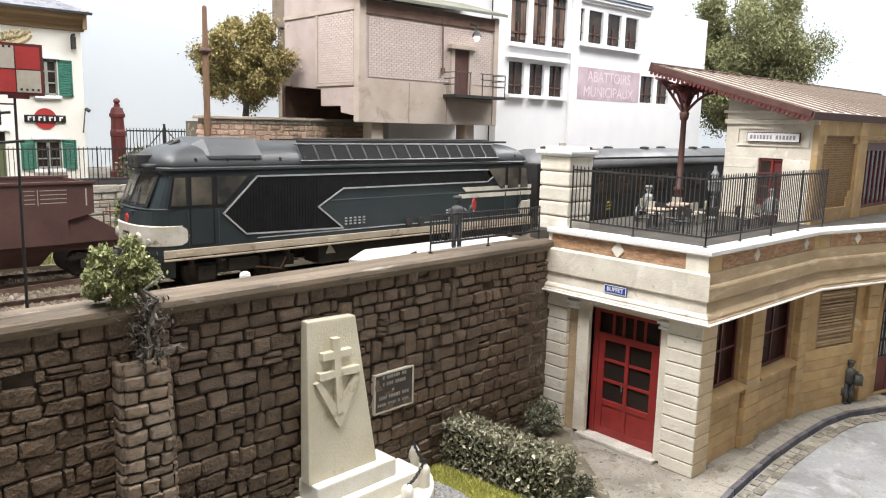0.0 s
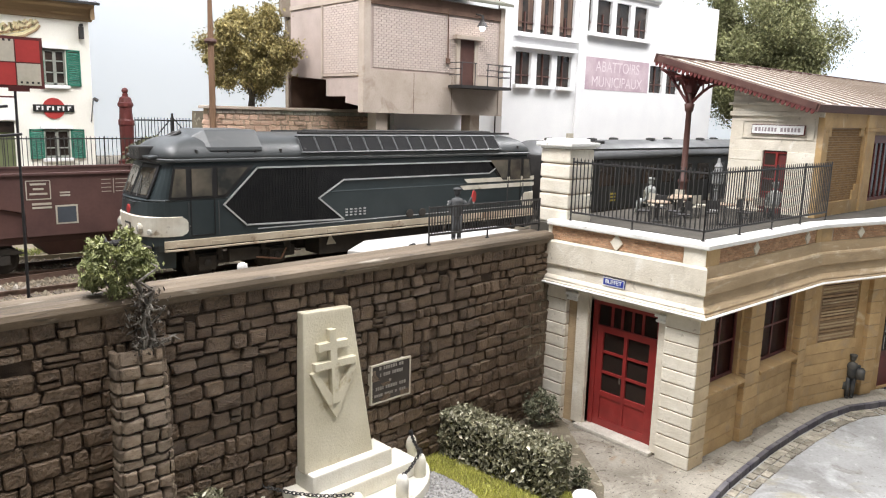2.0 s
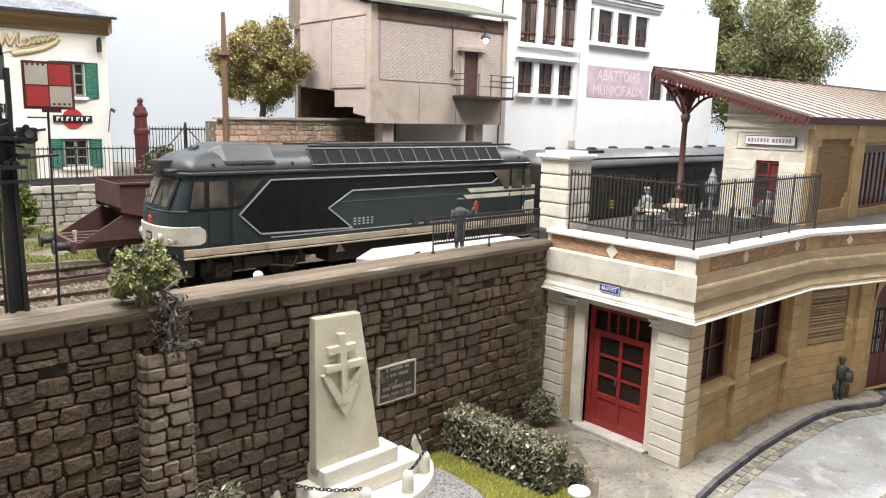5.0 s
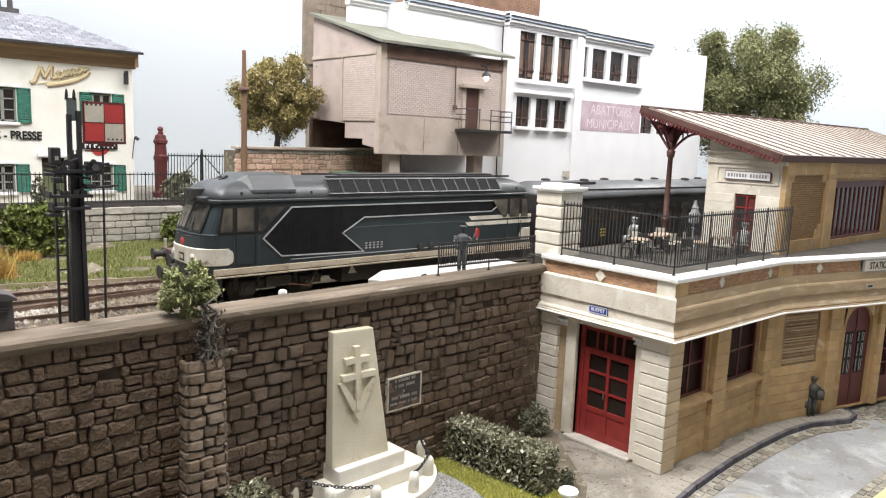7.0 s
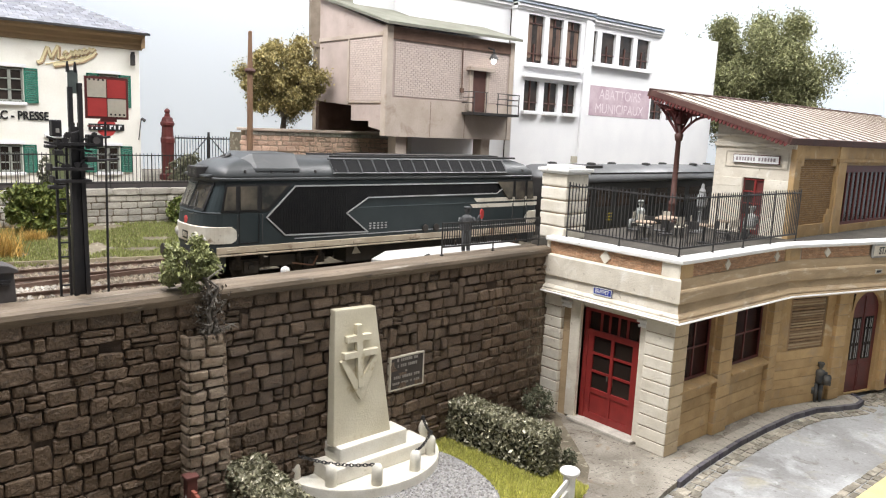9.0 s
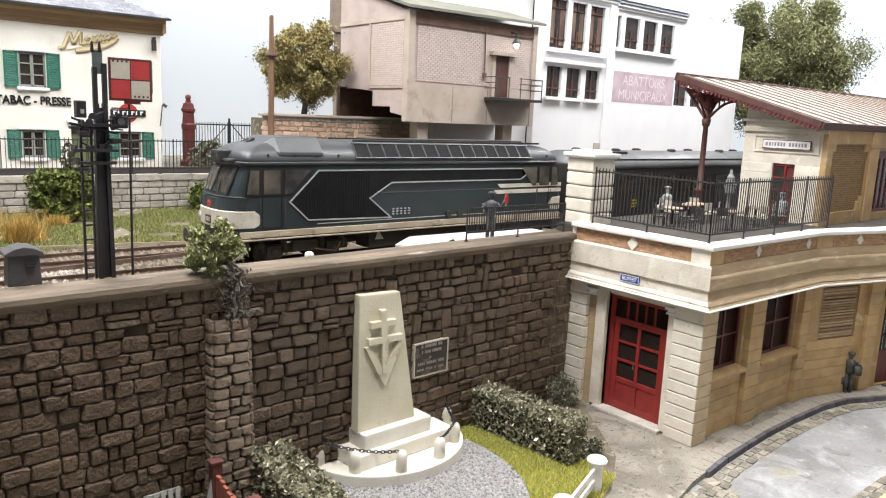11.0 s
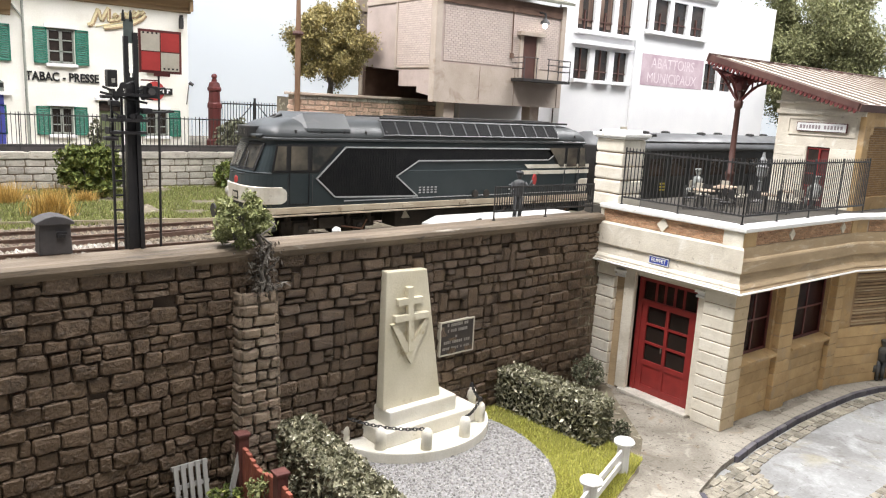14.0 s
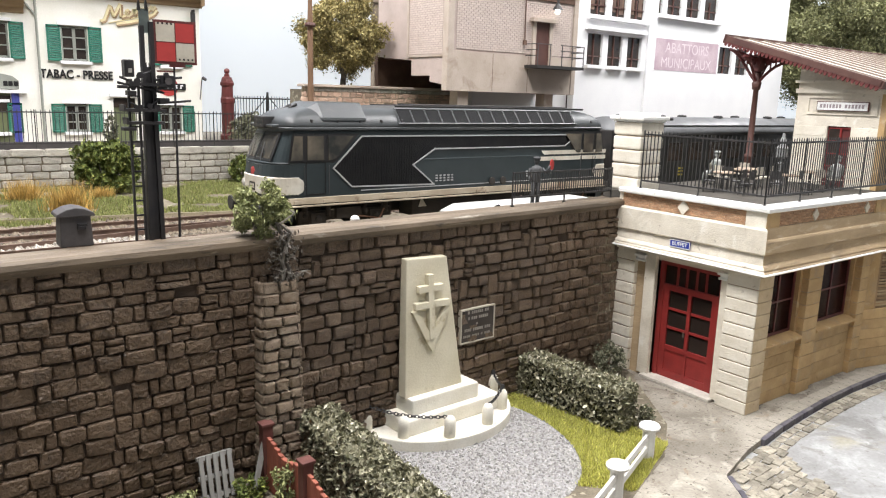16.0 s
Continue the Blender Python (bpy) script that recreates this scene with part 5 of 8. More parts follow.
    part("handrail", hr, "loco_roof", loco)
    hs = bm_new()
    for y0, y1, dz in ((-0.45, -0.5, 0.25), (0.35, 0.45, 0.3), (0.6, 0.55, 0.15)):
        tube(hs, (s * 8.8, y0, 1.2), (s * 8.95, y0, 0.85), 0.04, n=6)
        tube(hs, (s * 8.95, y0, 0.85), (s * 8.85, y1, 0.7 - dz), 0.04, n=6)
    part("brake_hose", hs, "black_iron", loco)
    for ob in set(loco.children) - before:
        ob.matrix_basis = at(-s * 0.27, 0, 0) @ ob.matrix_basis
for s in (-1, 1):  # both sides
    o = s * 1.462
    t = s * 1.475

    def flat(poly, d=0.02, base=None):
        y0 = (o if base is None else base)
        return prism(bm_new(), poly, "y", *sorted((y0, y0 + s * d)))

    def strip(a, b, w=0.05, d=0.035):
        a, b = Vector((a[0], 0, a[1])), Vector((b[0], 0, b[1]))
        n = Vector((-(b - a).z, 0, (b - a).x)).normalized() * w / 2
        e = (b - a).normalized() * w * 0.4
        return [((p).x, (p).z) for p in (a - n - e, b - n + e, b + n + e, a + n - e)]
    black = [(-4.98, 3.48), (6.12, 3.46), (5.3, 2.98), (-1.75, 2.98), (-2.75, 2.4), (-1.75, 1.62), (-5.38, 1.7), (-6.12, 2.38)]
    part("arrow_panel", flat(black, 0.012), "grille", loco, "black ribbed arrow panel")
    rb = bm_new()
    k = -5.9
    while k < -2.8:
        z0 = 1.75 + max(0, (-5.38 - k)) * 0.9
        z1 = 3.43 - max(0, (-4.98 - k)) * 0.96
        if z1 - z0 > 0.1:
            box(rb, k, k + 0.035, *sorted((o, o + s * 0.022)), z0, z1)
        k += 0.11
    part("panel_rib", rb, "grille", loco)
    for a, b in zip(black, black[1:] + black[:1]):
        part("arrow_outline", flat(strip(a, b), 0.03), "line_grey", loco, "pale grey outline")
    for z in (2.36, 2.62):
        part("white_stripe", flat([(4.1 - (2.62 - z) * 0.8, z), (8.0, z), (8.0, z + 0.17), (3.9 - (2.62 - z) * 0.8, z + 0.17)], 0.014), "loco_white", loco, "white body stripe")
    # cab windows, doors
    for e in (-1, 1):
        for x0, x1, x2, x3 in ((-7.75, -7.3, -7.3, -7.6), (-7.12, -6.5, -6.5, -7.12), (-6.32, -6.08, -5.32, -6.32)):
            poly = [(x0, 2.68), (x1, 2.68), (x2, 3.5), (x3, 3.5)]
            if e > 0:
                poly = [(-x, z) for x, z in poly][::-1]
            part("cab_window", flat(poly, 0.03, s * 1.465), "cab_glass", loco, "grey cab side window")
        wb = [(-7.84, 2.6), (-6.03, 2.6), (-5.1, 3.57), (-7.66, 3.57)]
        part("window_band", flat(wb if e < 0 else [(-x, z) for x, z in wb][::-1], 0.012, s * 1.462), "loco_black", loco, "black window surround")
        dr = bm_new()
        for x in (-7.16, -6.42):
            box(dr, *sorted((-e * x - 0.015, -e * x + 0.015)), *sorted((o, o + s * 0.015)), 1.5, 3.55)
        box(dr, *sorted((-e * -7.16, -e * -6.42)), *sorted((o, o + s * 0.015)), 1.48, 1.52)
        part("door_edge", dr, "loco_black", loco)
        hr = bm_new()
        for x in (-7.26, -6.32):
            tube(hr, (-e * x, s * 1.53, 1.5), (-e * x, s * 1.53, 2.5), 0.02, n=5)
        part("handrail", hr, "loco_roof", loco)
        bg = bm_new()
        box(bg, -e * 5.4 - 1.9, -e * 5.4 + 1.9, *sorted((s * 1.02, s * 1.14)), 0.5, 0.85)
        for x in (-1.2, 1.2):
            box(bg, -e * 5.4 + x - 0.28, -e * 5.4 + x + 0.28, *sorted((s * 1.1, s * 1.25)), 0.35, 0.8)
            for q in (-0.45, 0.45):
                lathe(bg, [(0.1, 0.62), (0.12, 0.7), (0.1, 0.78), (0.12, 0.86), (0.1, 0.94), (0.12, 1.02)], 8, (-e * 5.4 + x + q, s * 1.12, 0))
        box(bg, -e * 5.4 - 0.5, -e * 5.4 + 0.5, *sorted((s * 1.1, s * 1.3)), 0.55, 0.95)
        part("bogie_frame", bg, "under", loco, "oily brown bogie frame", 0.02)
        for x in (-1.2, 1.2):
            wh = part("wheel", lathe(bm_new(), [(0.57, -0.07), (0.6, -0.06), (0.57, 0.05), (0.5, 0.06), (0.48, 0.02), (0.16, 0.03), (0.15, 0.09), (0.08, 0.1)], 24, (0, 0, 0), "y"), "under", loco, "dark steel wheel", where=at(-e * 5.4 + x, s * 0.75, 0.57, 0 if s > 0 else 180))
            part("axle_cap", lathe(bm_new(), [(0.13, 0), (0.13, 0.08), (0.05, 0.1)], 10, (0, 0, 0), "y"), "under", wh, where=at(0, 0.46, 0))
        bp = bm_new()
        tube(bp, (-e * 5.4 + 0.4, s * 1.3, 0.6), (-e * 5.4 + 1.3, s * 1.3, 0.45), 0.03, n=5)
        tube(bp, (-e * 5.4 + 1.3, s * 1.3, 0.45), (-e * 5.4 + 1.5, s * 1.3, 0.8), 0.03, n=5)
        part("brake_pipe", bp, "rust", loco)
    part("fuel_tank", slab(-2.6, 2.6, *sorted((s * 0.3, s * 1.25)), 0.4, 1.05), "under", loco, "black fuel tank", 0.06)
    for x in (1.15, 1.75):
        f1 = part("filler", lathe(bm_new(), [(0.16, 0), (0.16, 0.05), (0.1, 0.06)], 12, (0, 0, 0), "y"), "under", loco, where=at(x, s * 1.5, 1.62, 0 if s > 0 else 180))
    part("marker_plate", flat([(-2.35, 0.75), (-1.95, 0.75), (-2.2, 1.1)], 0.02, s * 1.3), "loco_white", loco)
    # raised running digits and initials as bars
    for x0, n, w in ((-1.68, 5, 0.13), (3.05, 4, 0.16)):
        bars = bm_new()
        for k in range(n):
            x = x0 + k * (w + 0.06)
            z = 1.72
            box(bars, x, x + w * 0.7, *sorted((o, o + s * 0.03)), z, z + 0.05)
            box(bars, x, x + w * 0.7, *sorted((o, o + s * 0.03)), z + 0.1, z + 0.15)
            box(bars, x, x + w * 0.7, *sorted((o, o + s * 0.03)), z + 0.2, z + 0.25)
        part("running_marks", bars, "line_grey", loco, "raised pale metal characters")
    part("body_seam", slab(-5.0, 7.6, *sorted((o, o + s * 0.02)), 1.53, 1.56), "line_grey", loco)
    # roof grilles along the shoulder
    gr = bm_new()
    A, B = Vector((0, s * 1.42, 3.9)), Vector((0, s * 1.02, 4.42))
    nrm = Vector((0, s * (B.z - A.z), abs(A.y - B.y))).normalized() * 0.05
    for k in range(14):
        x0, x1 = -3.3 + k * 0.66, -3.3 + k * 0.66 + 0.58
        q = [Vector((x0, 0, 0)) + A + nrm, Vector((x1, 0, 0)) + A + nrm, Vector((x1, 0, 0)) + B + nrm, Vector((x0, 0, 0)) + B + nrm]
        g = bm_new()
        loft(g, [q, [v - nrm * 2 for v in q]])
        part("roof_grille", g, "grille", loco, "black mesh roof grille", 0.012)
    fr = bm_new()
    for k in range(15):
        x = -3.34 + k * 0.66
        tube(fr, Vector((x, 0, 0)) + A + nrm, Vector((x, 0, 0)) + B + nrm, 0.03, n=4)
    for P in (A, B):
        tube(fr, Vector((-3.4, 0, 0)) + P + nrm, Vector((5.95, 0, 0)) + P + nrm, 0.03, n=4)
    part("grille_frame", fr, "loco_roof", loco)
    for x in (-6.9, -5.9, -5.0, -4.1, -3.2, 7.0):
        part("lifting_eye", lathe(bm_new(), [(0.05, 0), (0.05, 0.1), (0.02, 0.12)], 6, (x, s * 1.36, 3.95)), "black_iron", loco)
rf = bm_new()
loft(rf, [[(x, -a, z0), (x, a, z0), (x, c, z2), (x, b, z1), (x, -b, z1), (x, -c, z2)] for x, a, z0, c, z2, b, z1 in ((-6.95, 1.1, 4.05, 1.05, 4.14, 0.75, 4.36), (-6.45, 1.4, 4.0, 1.36, 4.12, 0.9, 4.63), (-4.75, 1.41, 4.0, 1.37, 4.12, 0.92, 4.64))])
part("exhaust_hood", rf, "loco_roof", loco, "raised grey roof hood", 0.04)
part("roof_walk", box(box(slab(-3.2, 6.9, -0.95, -0.82, 4.5, 4.58), -3.2, 6.9, 0.82, 0.95, 4.5, 4.58), -2.2, 6.2, -0.5, 0.5, 4.5, 4.62), "black_iron", loco, "dark roof fan cover", 0.02)
hn = bm_new()
tube(hn, (-7.2, 0.35, 4.34), (-6.85, 0.35, 4.5), 0.04, 0.06)
tube(hn, (-7.2, -0.1, 4.36), (-6.85, -0.1, 4.54), 0.04, 0.06)
part("horn", hn, "black_iron", loco, "pair of roof horns")


# ---- passenger coaches behind the locomotive ----
def coach(x, label):
    t = thing("passenger_coach", at(x, 22.4, RAIL), label, "railway coach", "train of coaches")
    part("body", slab(-11.5, 11.5, -1.42, 1.42, 0.95, 3.4), "coach_dark", t, "dark green-black coach side", 0.05)
    part("roof", loft(bm_new(), [[(x, 1.46 * math.cos(a), 3.38 + 0.85 * math.sin(a)) for a in [math.pi * k / 12 for k in range(13)]] for x in (-11.6, 11.6)]), "coach_roof", t, "grey curved coach roof", smooth=True)
    me = mesh_of("window", slab(-0.6, 0.6, -1.44, -1.42, 2.1, 3.0), "window_dark", 0.01)
    for k in range(12):
        share("window", me, t, at(-9.6 + k * 1.75, 0, 0))
    for k in range(9):
        part("ventilator", lathe(bm_new(), [(0.12, 0), (0.12, 0.08), (0.26, 0.1), (0.24, 0.19), (0.1, 0.22)], 10), "black_iron", t, where=at(-10.2 + k * 2.5, -0.3 if k % 2 else 0.25, 4.12))
    part("roof_duct", slab(-11.2, -7.4, -0.85, -0.5, 3.95, 4.2), "black_iron", t, bevel=0.02)
    part("roof_rail", slab(-11.3, 11.3, -1.3, -1.24, 3.8, 3.86), "coach_dark", t)
    part("underframe", slab(-11.4, 11.4, -1.2, 1.2, 0.75, 1.0), "under", t, bevel=0.03)
    for x0 in (-8.5, 8.5):
        part("bogie", slab(x0 - 1.7, x0 + 1.7, -1.1, 1.1, 0.35, 0.75), "under", t, bevel=0.05)
        for q in (-1.25, 1.25):
            part("wheel", lathe(bm_new(), [(0.46, -0.85), (0.46, -0.72), (0.1, -0.7), (0.1, 0.7), (0.46, 0.72), (0.46, 0.85)], 18, (0, 0, 0), "y"), "under", t, where=at(x0 + q, 0, 0.46))
    part("gangway", slab(-11.95, -11.5, -0.8, 0.8, 1.1, 3.6), "black_iron", t, "black gangway bellows", 0.05)
    mk = bm_new()
    for k in range(3):
        box(mk, -7.5, -7.1, -1.46, -1.42, 1.35 + k * 0.16, 1.43 + k * 0.16)
    part("side_marks", mk, "mark_yellow", t, "yellow illegible markings")
    return t


coach(37.4, "dark passenger coach with grey roof coupled behind the locomotive")
coach(61.3, "second dark passenger coach with grey roof")


# ---- hopper wagons on the rear track ----
def hopper(label):
    t = thing("hopper_wagon", at(0, 26.35, RAIL), label, "goods wagon", "moving goods wagons")
    for s in (-1, 1):
        side = [(-2.5, 3.12), (2.55, 3.12), (2.55, 2.15), (1.75, 1.95), (1.75, 1.2), (-1.7, 1.2), (-1.7, 1.95), (-2.5, 2.15)]
        part("side_plate", prism(bm_new(), side, "y", *sorted((s * 1.38, s * 1.44))), "wagon_brown", t, "brown steel side", 0.012)
        part("top_rim", slab(-2.56, 2.61, *sorted((s * 1.36, s * 1.49)), 3.1, 3.17), "wagon_brown", t)
        for e in (-1, 1):
            part("gusset", prism(bm_new(), [(e * 2.35, 2.1), (e * 1.7, 1.9), (e * 1.7, 1.2), (e * 3.85, 1.2)], "y", *sorted((s * 1.28, s * 1.34))), "wagon_brown", t, "triangular end gusset", 0.01)
            part("buffer", lathe(bm_new(), [(0.17, 0), (0.17, 0.1), (0.13, 0.14), (0.13, 0.42), (0.24, 0.46), (0.24, 0.54)], 14, (0, 0, 0), "x"), "black_iron", t, where=at(e * 4.05, s * 0.88, 1.05, 0 if e > 0 else 180))
            part("end_post", box(slab(e * 3.95 - 0.04, e * 3.95 + 0.04, s * 1.15 - 0.04, s * 1.15 + 0.04, 1.2, 1.55), e * 3.95 - 0.06, e * 3.95 + 0.06, s * 1.15 - 0.06, s * 1.15 + 0.06, 1.5, 1.62), "sign_grey", t)
            rl = bm_new()
            tube(rl, (e * 3.9, s * 1.2, 1.2), (e * 3.9, s * 1.2, 2.15), 0.025, n=5)
            tube(rl, (e * 2.9, s * 1.2, 1.6), (e * 2.9, s * 1.2, 2.15), 0.025, n=5)
            tube(rl, (e * 3.9, s * 1.2, 2.15), (e * 2.9, s * 1.2, 2.15), 0.025, n=5)
            if e > 0:
                part("platform_rail", rl, "rust", t)
            part("wheel", lathe(bm_new(), [(0.46, -0.06), (0.5, -0.05), (0.47, 0.06), (0.4, 0.07), (0.12, 0.05), (0.1, 0.1)], 20, (0, 0, 0), "y"), "under", t, "dark steel wheel", where=at(e * 2.3, s * 0.75, 0.47, 0 if s > 0 else 180))
            ax = bm_new()
            box(ax, e * 2.3 - 0.16, e * 2.3 + 0.16, *sorted((s * 0.98, s * 1.15)), 0.35, 0.62)
            for k in range(4):
                box(ax, e * 2.3 - 0.6 + k * 0.1, e * 2.3 + 0.6 - k * 0.1, *sorted((s * 1.0, s * 1.1)), 0.64 + k * 0.05, 0.69 + k * 0.05)
            part("axle_spring", ax, "under", t)
        part("sole_bar", slab(-4.0, 4.0, *sorted((s * 1.05, s * 1.2)), 0.95, 1.2), "wagon_brown", t, bevel=0.02)
        # lettering panels as plain bars and frames
        mk = bm_new()

        def bar(x0, x1, z0, z1):
            box(mk, x0, x1, *sorted((s * 1.44, s * 1.45)), z0, z1)
        for a, b, c, d in ((-1.65, -0.95, 2.92, 2.95), (-1.65, -0.95, 2.35, 2.38), (-1.65, -1.62, 2.35, 2.95), (-0.98, -0.95, 2.35, 2.95)):
            bar(a, b, c, d)
        for k, w in enumerate((0.45, 0.3, 0.5)):
            bar(-1.3 - w / 2, -1.3 + w / 2, 2.8 - k * 0.15, 2.86 - k * 0.15)
        bar(-1.5, -0.95, 2.18, 2.25)
        bar(-1.5, -0.95, 2.07, 2.13)
        bar(-0.7, -0.4, 2.52, 2.57)
        bar(-0.7, -0.4, 2.43, 2.48)
        for k in range(4):
            bar(0.55, 0.85, 2.9 - k * 0.13, 2.92 - k * 0.13)
            bar(1.0, 1.75, 2.9 - k * 0.13, 2.92 - k * 0.13)
        bar(0.92, 0.94, 2.45, 2.95)
        bar(2.3, 2.34, 2.4, 2.95)
        part("side_marks", mk, "sign_grey", t, "white lettering panels, illegible")
        pb = part("notice_panel", slab(-0.85, -0.2, *sorted((s * 1.44, s * 1.452)), 1.55, 2.15), "sign_grey", t, "dark slate square in a white frame")
        part("slate", slab(-0.8, -0.25, *sorted((s * 1.45, s * 1.46)), 1.6, 2.1), "slate_blue", pb)
    for e in (-1, 1):
        part("end_plate", loft(bm_new(), [[(e * 2.5, -1.4, 3.12), (e * 2.5, 1.4, 3.12), (e * 2.44, 1.4, 3.12), (e * 2.44, -1.4, 3.12)], [(e * 2.5, -1.4, 2.3), (e * 2.5, 1.4, 2.3), (e * 2.44, 1.4, 2.3), (e * 2.44, -1.4, 2.3)], [(e * 2.2, -1.35, 2.12), (e * 2.2, 1.35, 2.12), (e * 2.15, 1.35, 2.12), (e * 2.15, -1.35, 2.12)], [(e * 1.5, -1.3, 1.55), (e * 1.5, 1.3, 1.55), (e * 1.45, 1.3, 1.55), (e * 1.45, -1.3, 1.55)]]), "wagon_brown", t, "folded brown end plate")
        part("buffer_beam", slab(*sorted((e * 3.95, e * 4.08)), -1.3, 1.3, 0.85, 1.25), "wagon_brown", t, bevel=0.02)
        st = bm_new()
        for y in (-0.9, -0.3, 0.3, 0.9):
            box(st, *sorted((e * 1.7, e * 3.95)), y - 0.08, y + 0.08, 1.12, 1.22)
        part("platform_slat", st, "wagon_brown", t)
        hk = bm_new()
        tube(hk, (e * 4.08, 0, 1.02), (e * 4.35, 0, 1.0), 0.06, n=6)
        tube(hk, (e * 4.35, 0, 1.02), (e * 4.3, 0, 0.7), 0.05, n=6)
        part("coupling_hook", hk, "black_iron", t)
    part("load", loft(bm_new(), [[(-2.4, -1.36, 2.75), (2.4, -1.36, 2.75), (2.4, 1.36, 2.75), (-2.4, 1.36, 2.75)], [(-1.0, -0.5, 2.85), (1.0, -0.5, 2.85), (1.0, 0.5, 2.85), (-1.0, 0.5, 2.85)]]), "under", t, "dark dusty hopper inside")
    part("hopper_belly", loft(bm_new(), [[(-1.6, -1.2, 1.3), (1.6, -1.2, 1.3), (1.6, 1.2, 1.3), (-1.6, 1.2, 1.3)], [(-1.0, -0.9, 0.5), (1.0, -0.9, 0.5), (1.0, 0.9, 0.5), (-1.0, 0.9, 0.5)]]), "wagon_brown", t)
    return t


wagon_a = hopper("brown hopper wagon rolling behind the locomotive, last of its train")
wagon_b = hopper("brown hopper wagon rolling ahead of the last one")


def motions():
    rows = ((0, 5.15), (0.5, 5.65), (1, 6.2), (1.5, 6.75), (2, 7.28), (2.5, 7.8), (3, 8.3), (5.5, 10.75), (6, 11.3), (6.5, 12.1), (7, 13.1), (8, 15.2), (9, 17.2), (11.5, 22.2), (16, 31.0))
    for w, ahead in ((wagon_a, 0.0), (wagon_b, 9.2)):
        walk(w, [(t, at(x + ahead, 26.35, RAIL)) for t, x in rows])

M["door_olive"] = mat("door_olive", (0.13, 0.15, 0.07), (0.1, 0.115, 0.055), 0.6, bump=0.05)
M["script_cream"] = mat("script_cream", (0.72, 0.64, 0.4), (0.62, 0.52, 0.3), 0.6, bump=0.05)
# dark brown for trim, also used to colour in shade on the raised cabin
M["shade_and_trim_brown"] = mat("shade_and_trim_brown", (0.17, 0.1, 0.07), (0.12, 0.07, 0.05), 0.85, bump=0.15)
M["pink_brick"] = mat("pink_brick", (0.63, 0.535, 0.48), (0.57, 0.475, 0.42), 0.85, scale=1.5, fine=12, bump=0.1, spread=0.04, island=True, grain=0.08)
M["cornice_blue"] = mat("cornice_blue", (0.35, 0.42, 0.5), (0.42, 0.48, 0.54), 0.7, bump=0)
# ---- low wall of pale blocks behind the tracks, with iron fence ----
low = struct("wall_low", slab(-16, 13.3, 36.06, 36.6, 5.2, 7.28), "low_joint", "pale grey block wall behind the tracks", "wall")


def laid_low_blocks():
    r = random.Random(12)
    h = 1.72 / 5
    for row in range(5):
        u = -7 + (0.5 if row % 2 else 0)
        while u < 13.3:
            w = min(r.uniform(0.62, 0.85), 13.3 - u)
            if w > 0.25:
                share("stone", LOW_STONES[r.randrange(12)], low, Matrix.Translation(((u + w / 2) * U, 36.07 * U, (5.5 + (row + 0.5) * h) * U)) @ Matrix.Diagonal((w - 0.035, 0.06, h - 0.04, 1)))
            u += w
    u = -7
    while u < 13.2:
        w = min(r.uniform(1.2, 1.7), 13.3 - u)
        share("coping_stone", LOW_STONES[r.randrange(12)], low, Matrix.Translation(((u + w / 2) * U, 36.05 * U, 7.4 * U)) @ Matrix.Diagonal((w - 0.03, 0.1, 0.36, 1)))
        u += w


struct("wall_low_top", slab(-16, 13.3, 36.02, 36.7, 7.24, 7.5), "low_stone", "pale worn coping of the low wall", "coping")
railing("street_fence", (-3.0, 36.45), (13.6, 36.45), 7.5, 9.35, 0.19, "thin dark iron fence on the low wall", "street fences", 0.1)
struct("fence_plinth", slab(-6, 13.8, 36.75, 36.95, 7.4, 7.85), "grey_box", "dark plinth behind the fence", "wall")

# ---- cafe ----
cafe = place("cafe_building", 4, 39.5, 7.45, "cream two-storey corner cafe with green shutters and slate roof", "building")
wins_u = [(1.7, 2.83), (5.1, 6.3), (9.9, 10.85)]
wins_l = [(1.4, 2.5), (5.08, 6.12), (9.7, 10.85)]
holes = [(a + 10, b + 10, 11.65, 13.35) for a, b in wins_u] + [(a + 10, b + 10, 8.15, 9.55) for a, b in wins_l] + [(17.35, 18.45, 7.5, 9.9), (12.8, 13.1, 7.5, 7.6)]
wl = wall_with_holes(22.0, 7.45, 14.85, holes, 0, 0.35)
for v in wl.verts:
    v.co += Vector((-10, 39.5, 0))
wpart("front_wall", wl, "facade_cream", cafe, "cream rendered front")
wpart("side_wall", slab(11.65, 12.0, 39.85, 46, 7.45, 14.85), "facade_cream", cafe)
# dark sheet standing in for the shade inside the cafe
wpart("shade_backing", slab(-10, 11.6, 40.3, 40.4, 7.45, 14.8), "room_shade", cafe)
cr = bm_new()
prism(cr, [(39.5, 14.75), (39.4, 14.8), (39.4, 15.0), (39.25, 15.08), (39.2, 15.3), (39.0, 15.4), (38.95, 15.55), (39.6, 15.55), (39.6, 14.75)], "x", -10, 12.16)
wpart("cornice", cr, "brown_trim", cafe, "brown moulded eaves cornice")
wpart("side_cornice", slab(12.0, 12.2, 39.1, 46, 14.85, 15.5), "brown_trim", cafe)
rfb = bm_new()
loft(rfb, [[(-10.2, 38.8, 15.55), (12.3, 38.8, 15.55), (12.3, 46.5, 15.55), (-10.2, 46.5, 15.55)], [(-10.2, 42.4, 17.3), (8.6, 42.4, 17.3), (8.6, 42.9, 17.3), (-10.2, 42.9, 17.3)]])
rfo = wpart("roof", rfb, "slate", cafe, "grey slate hipped roof")
sl = bm_new()
r = random.Random(2)
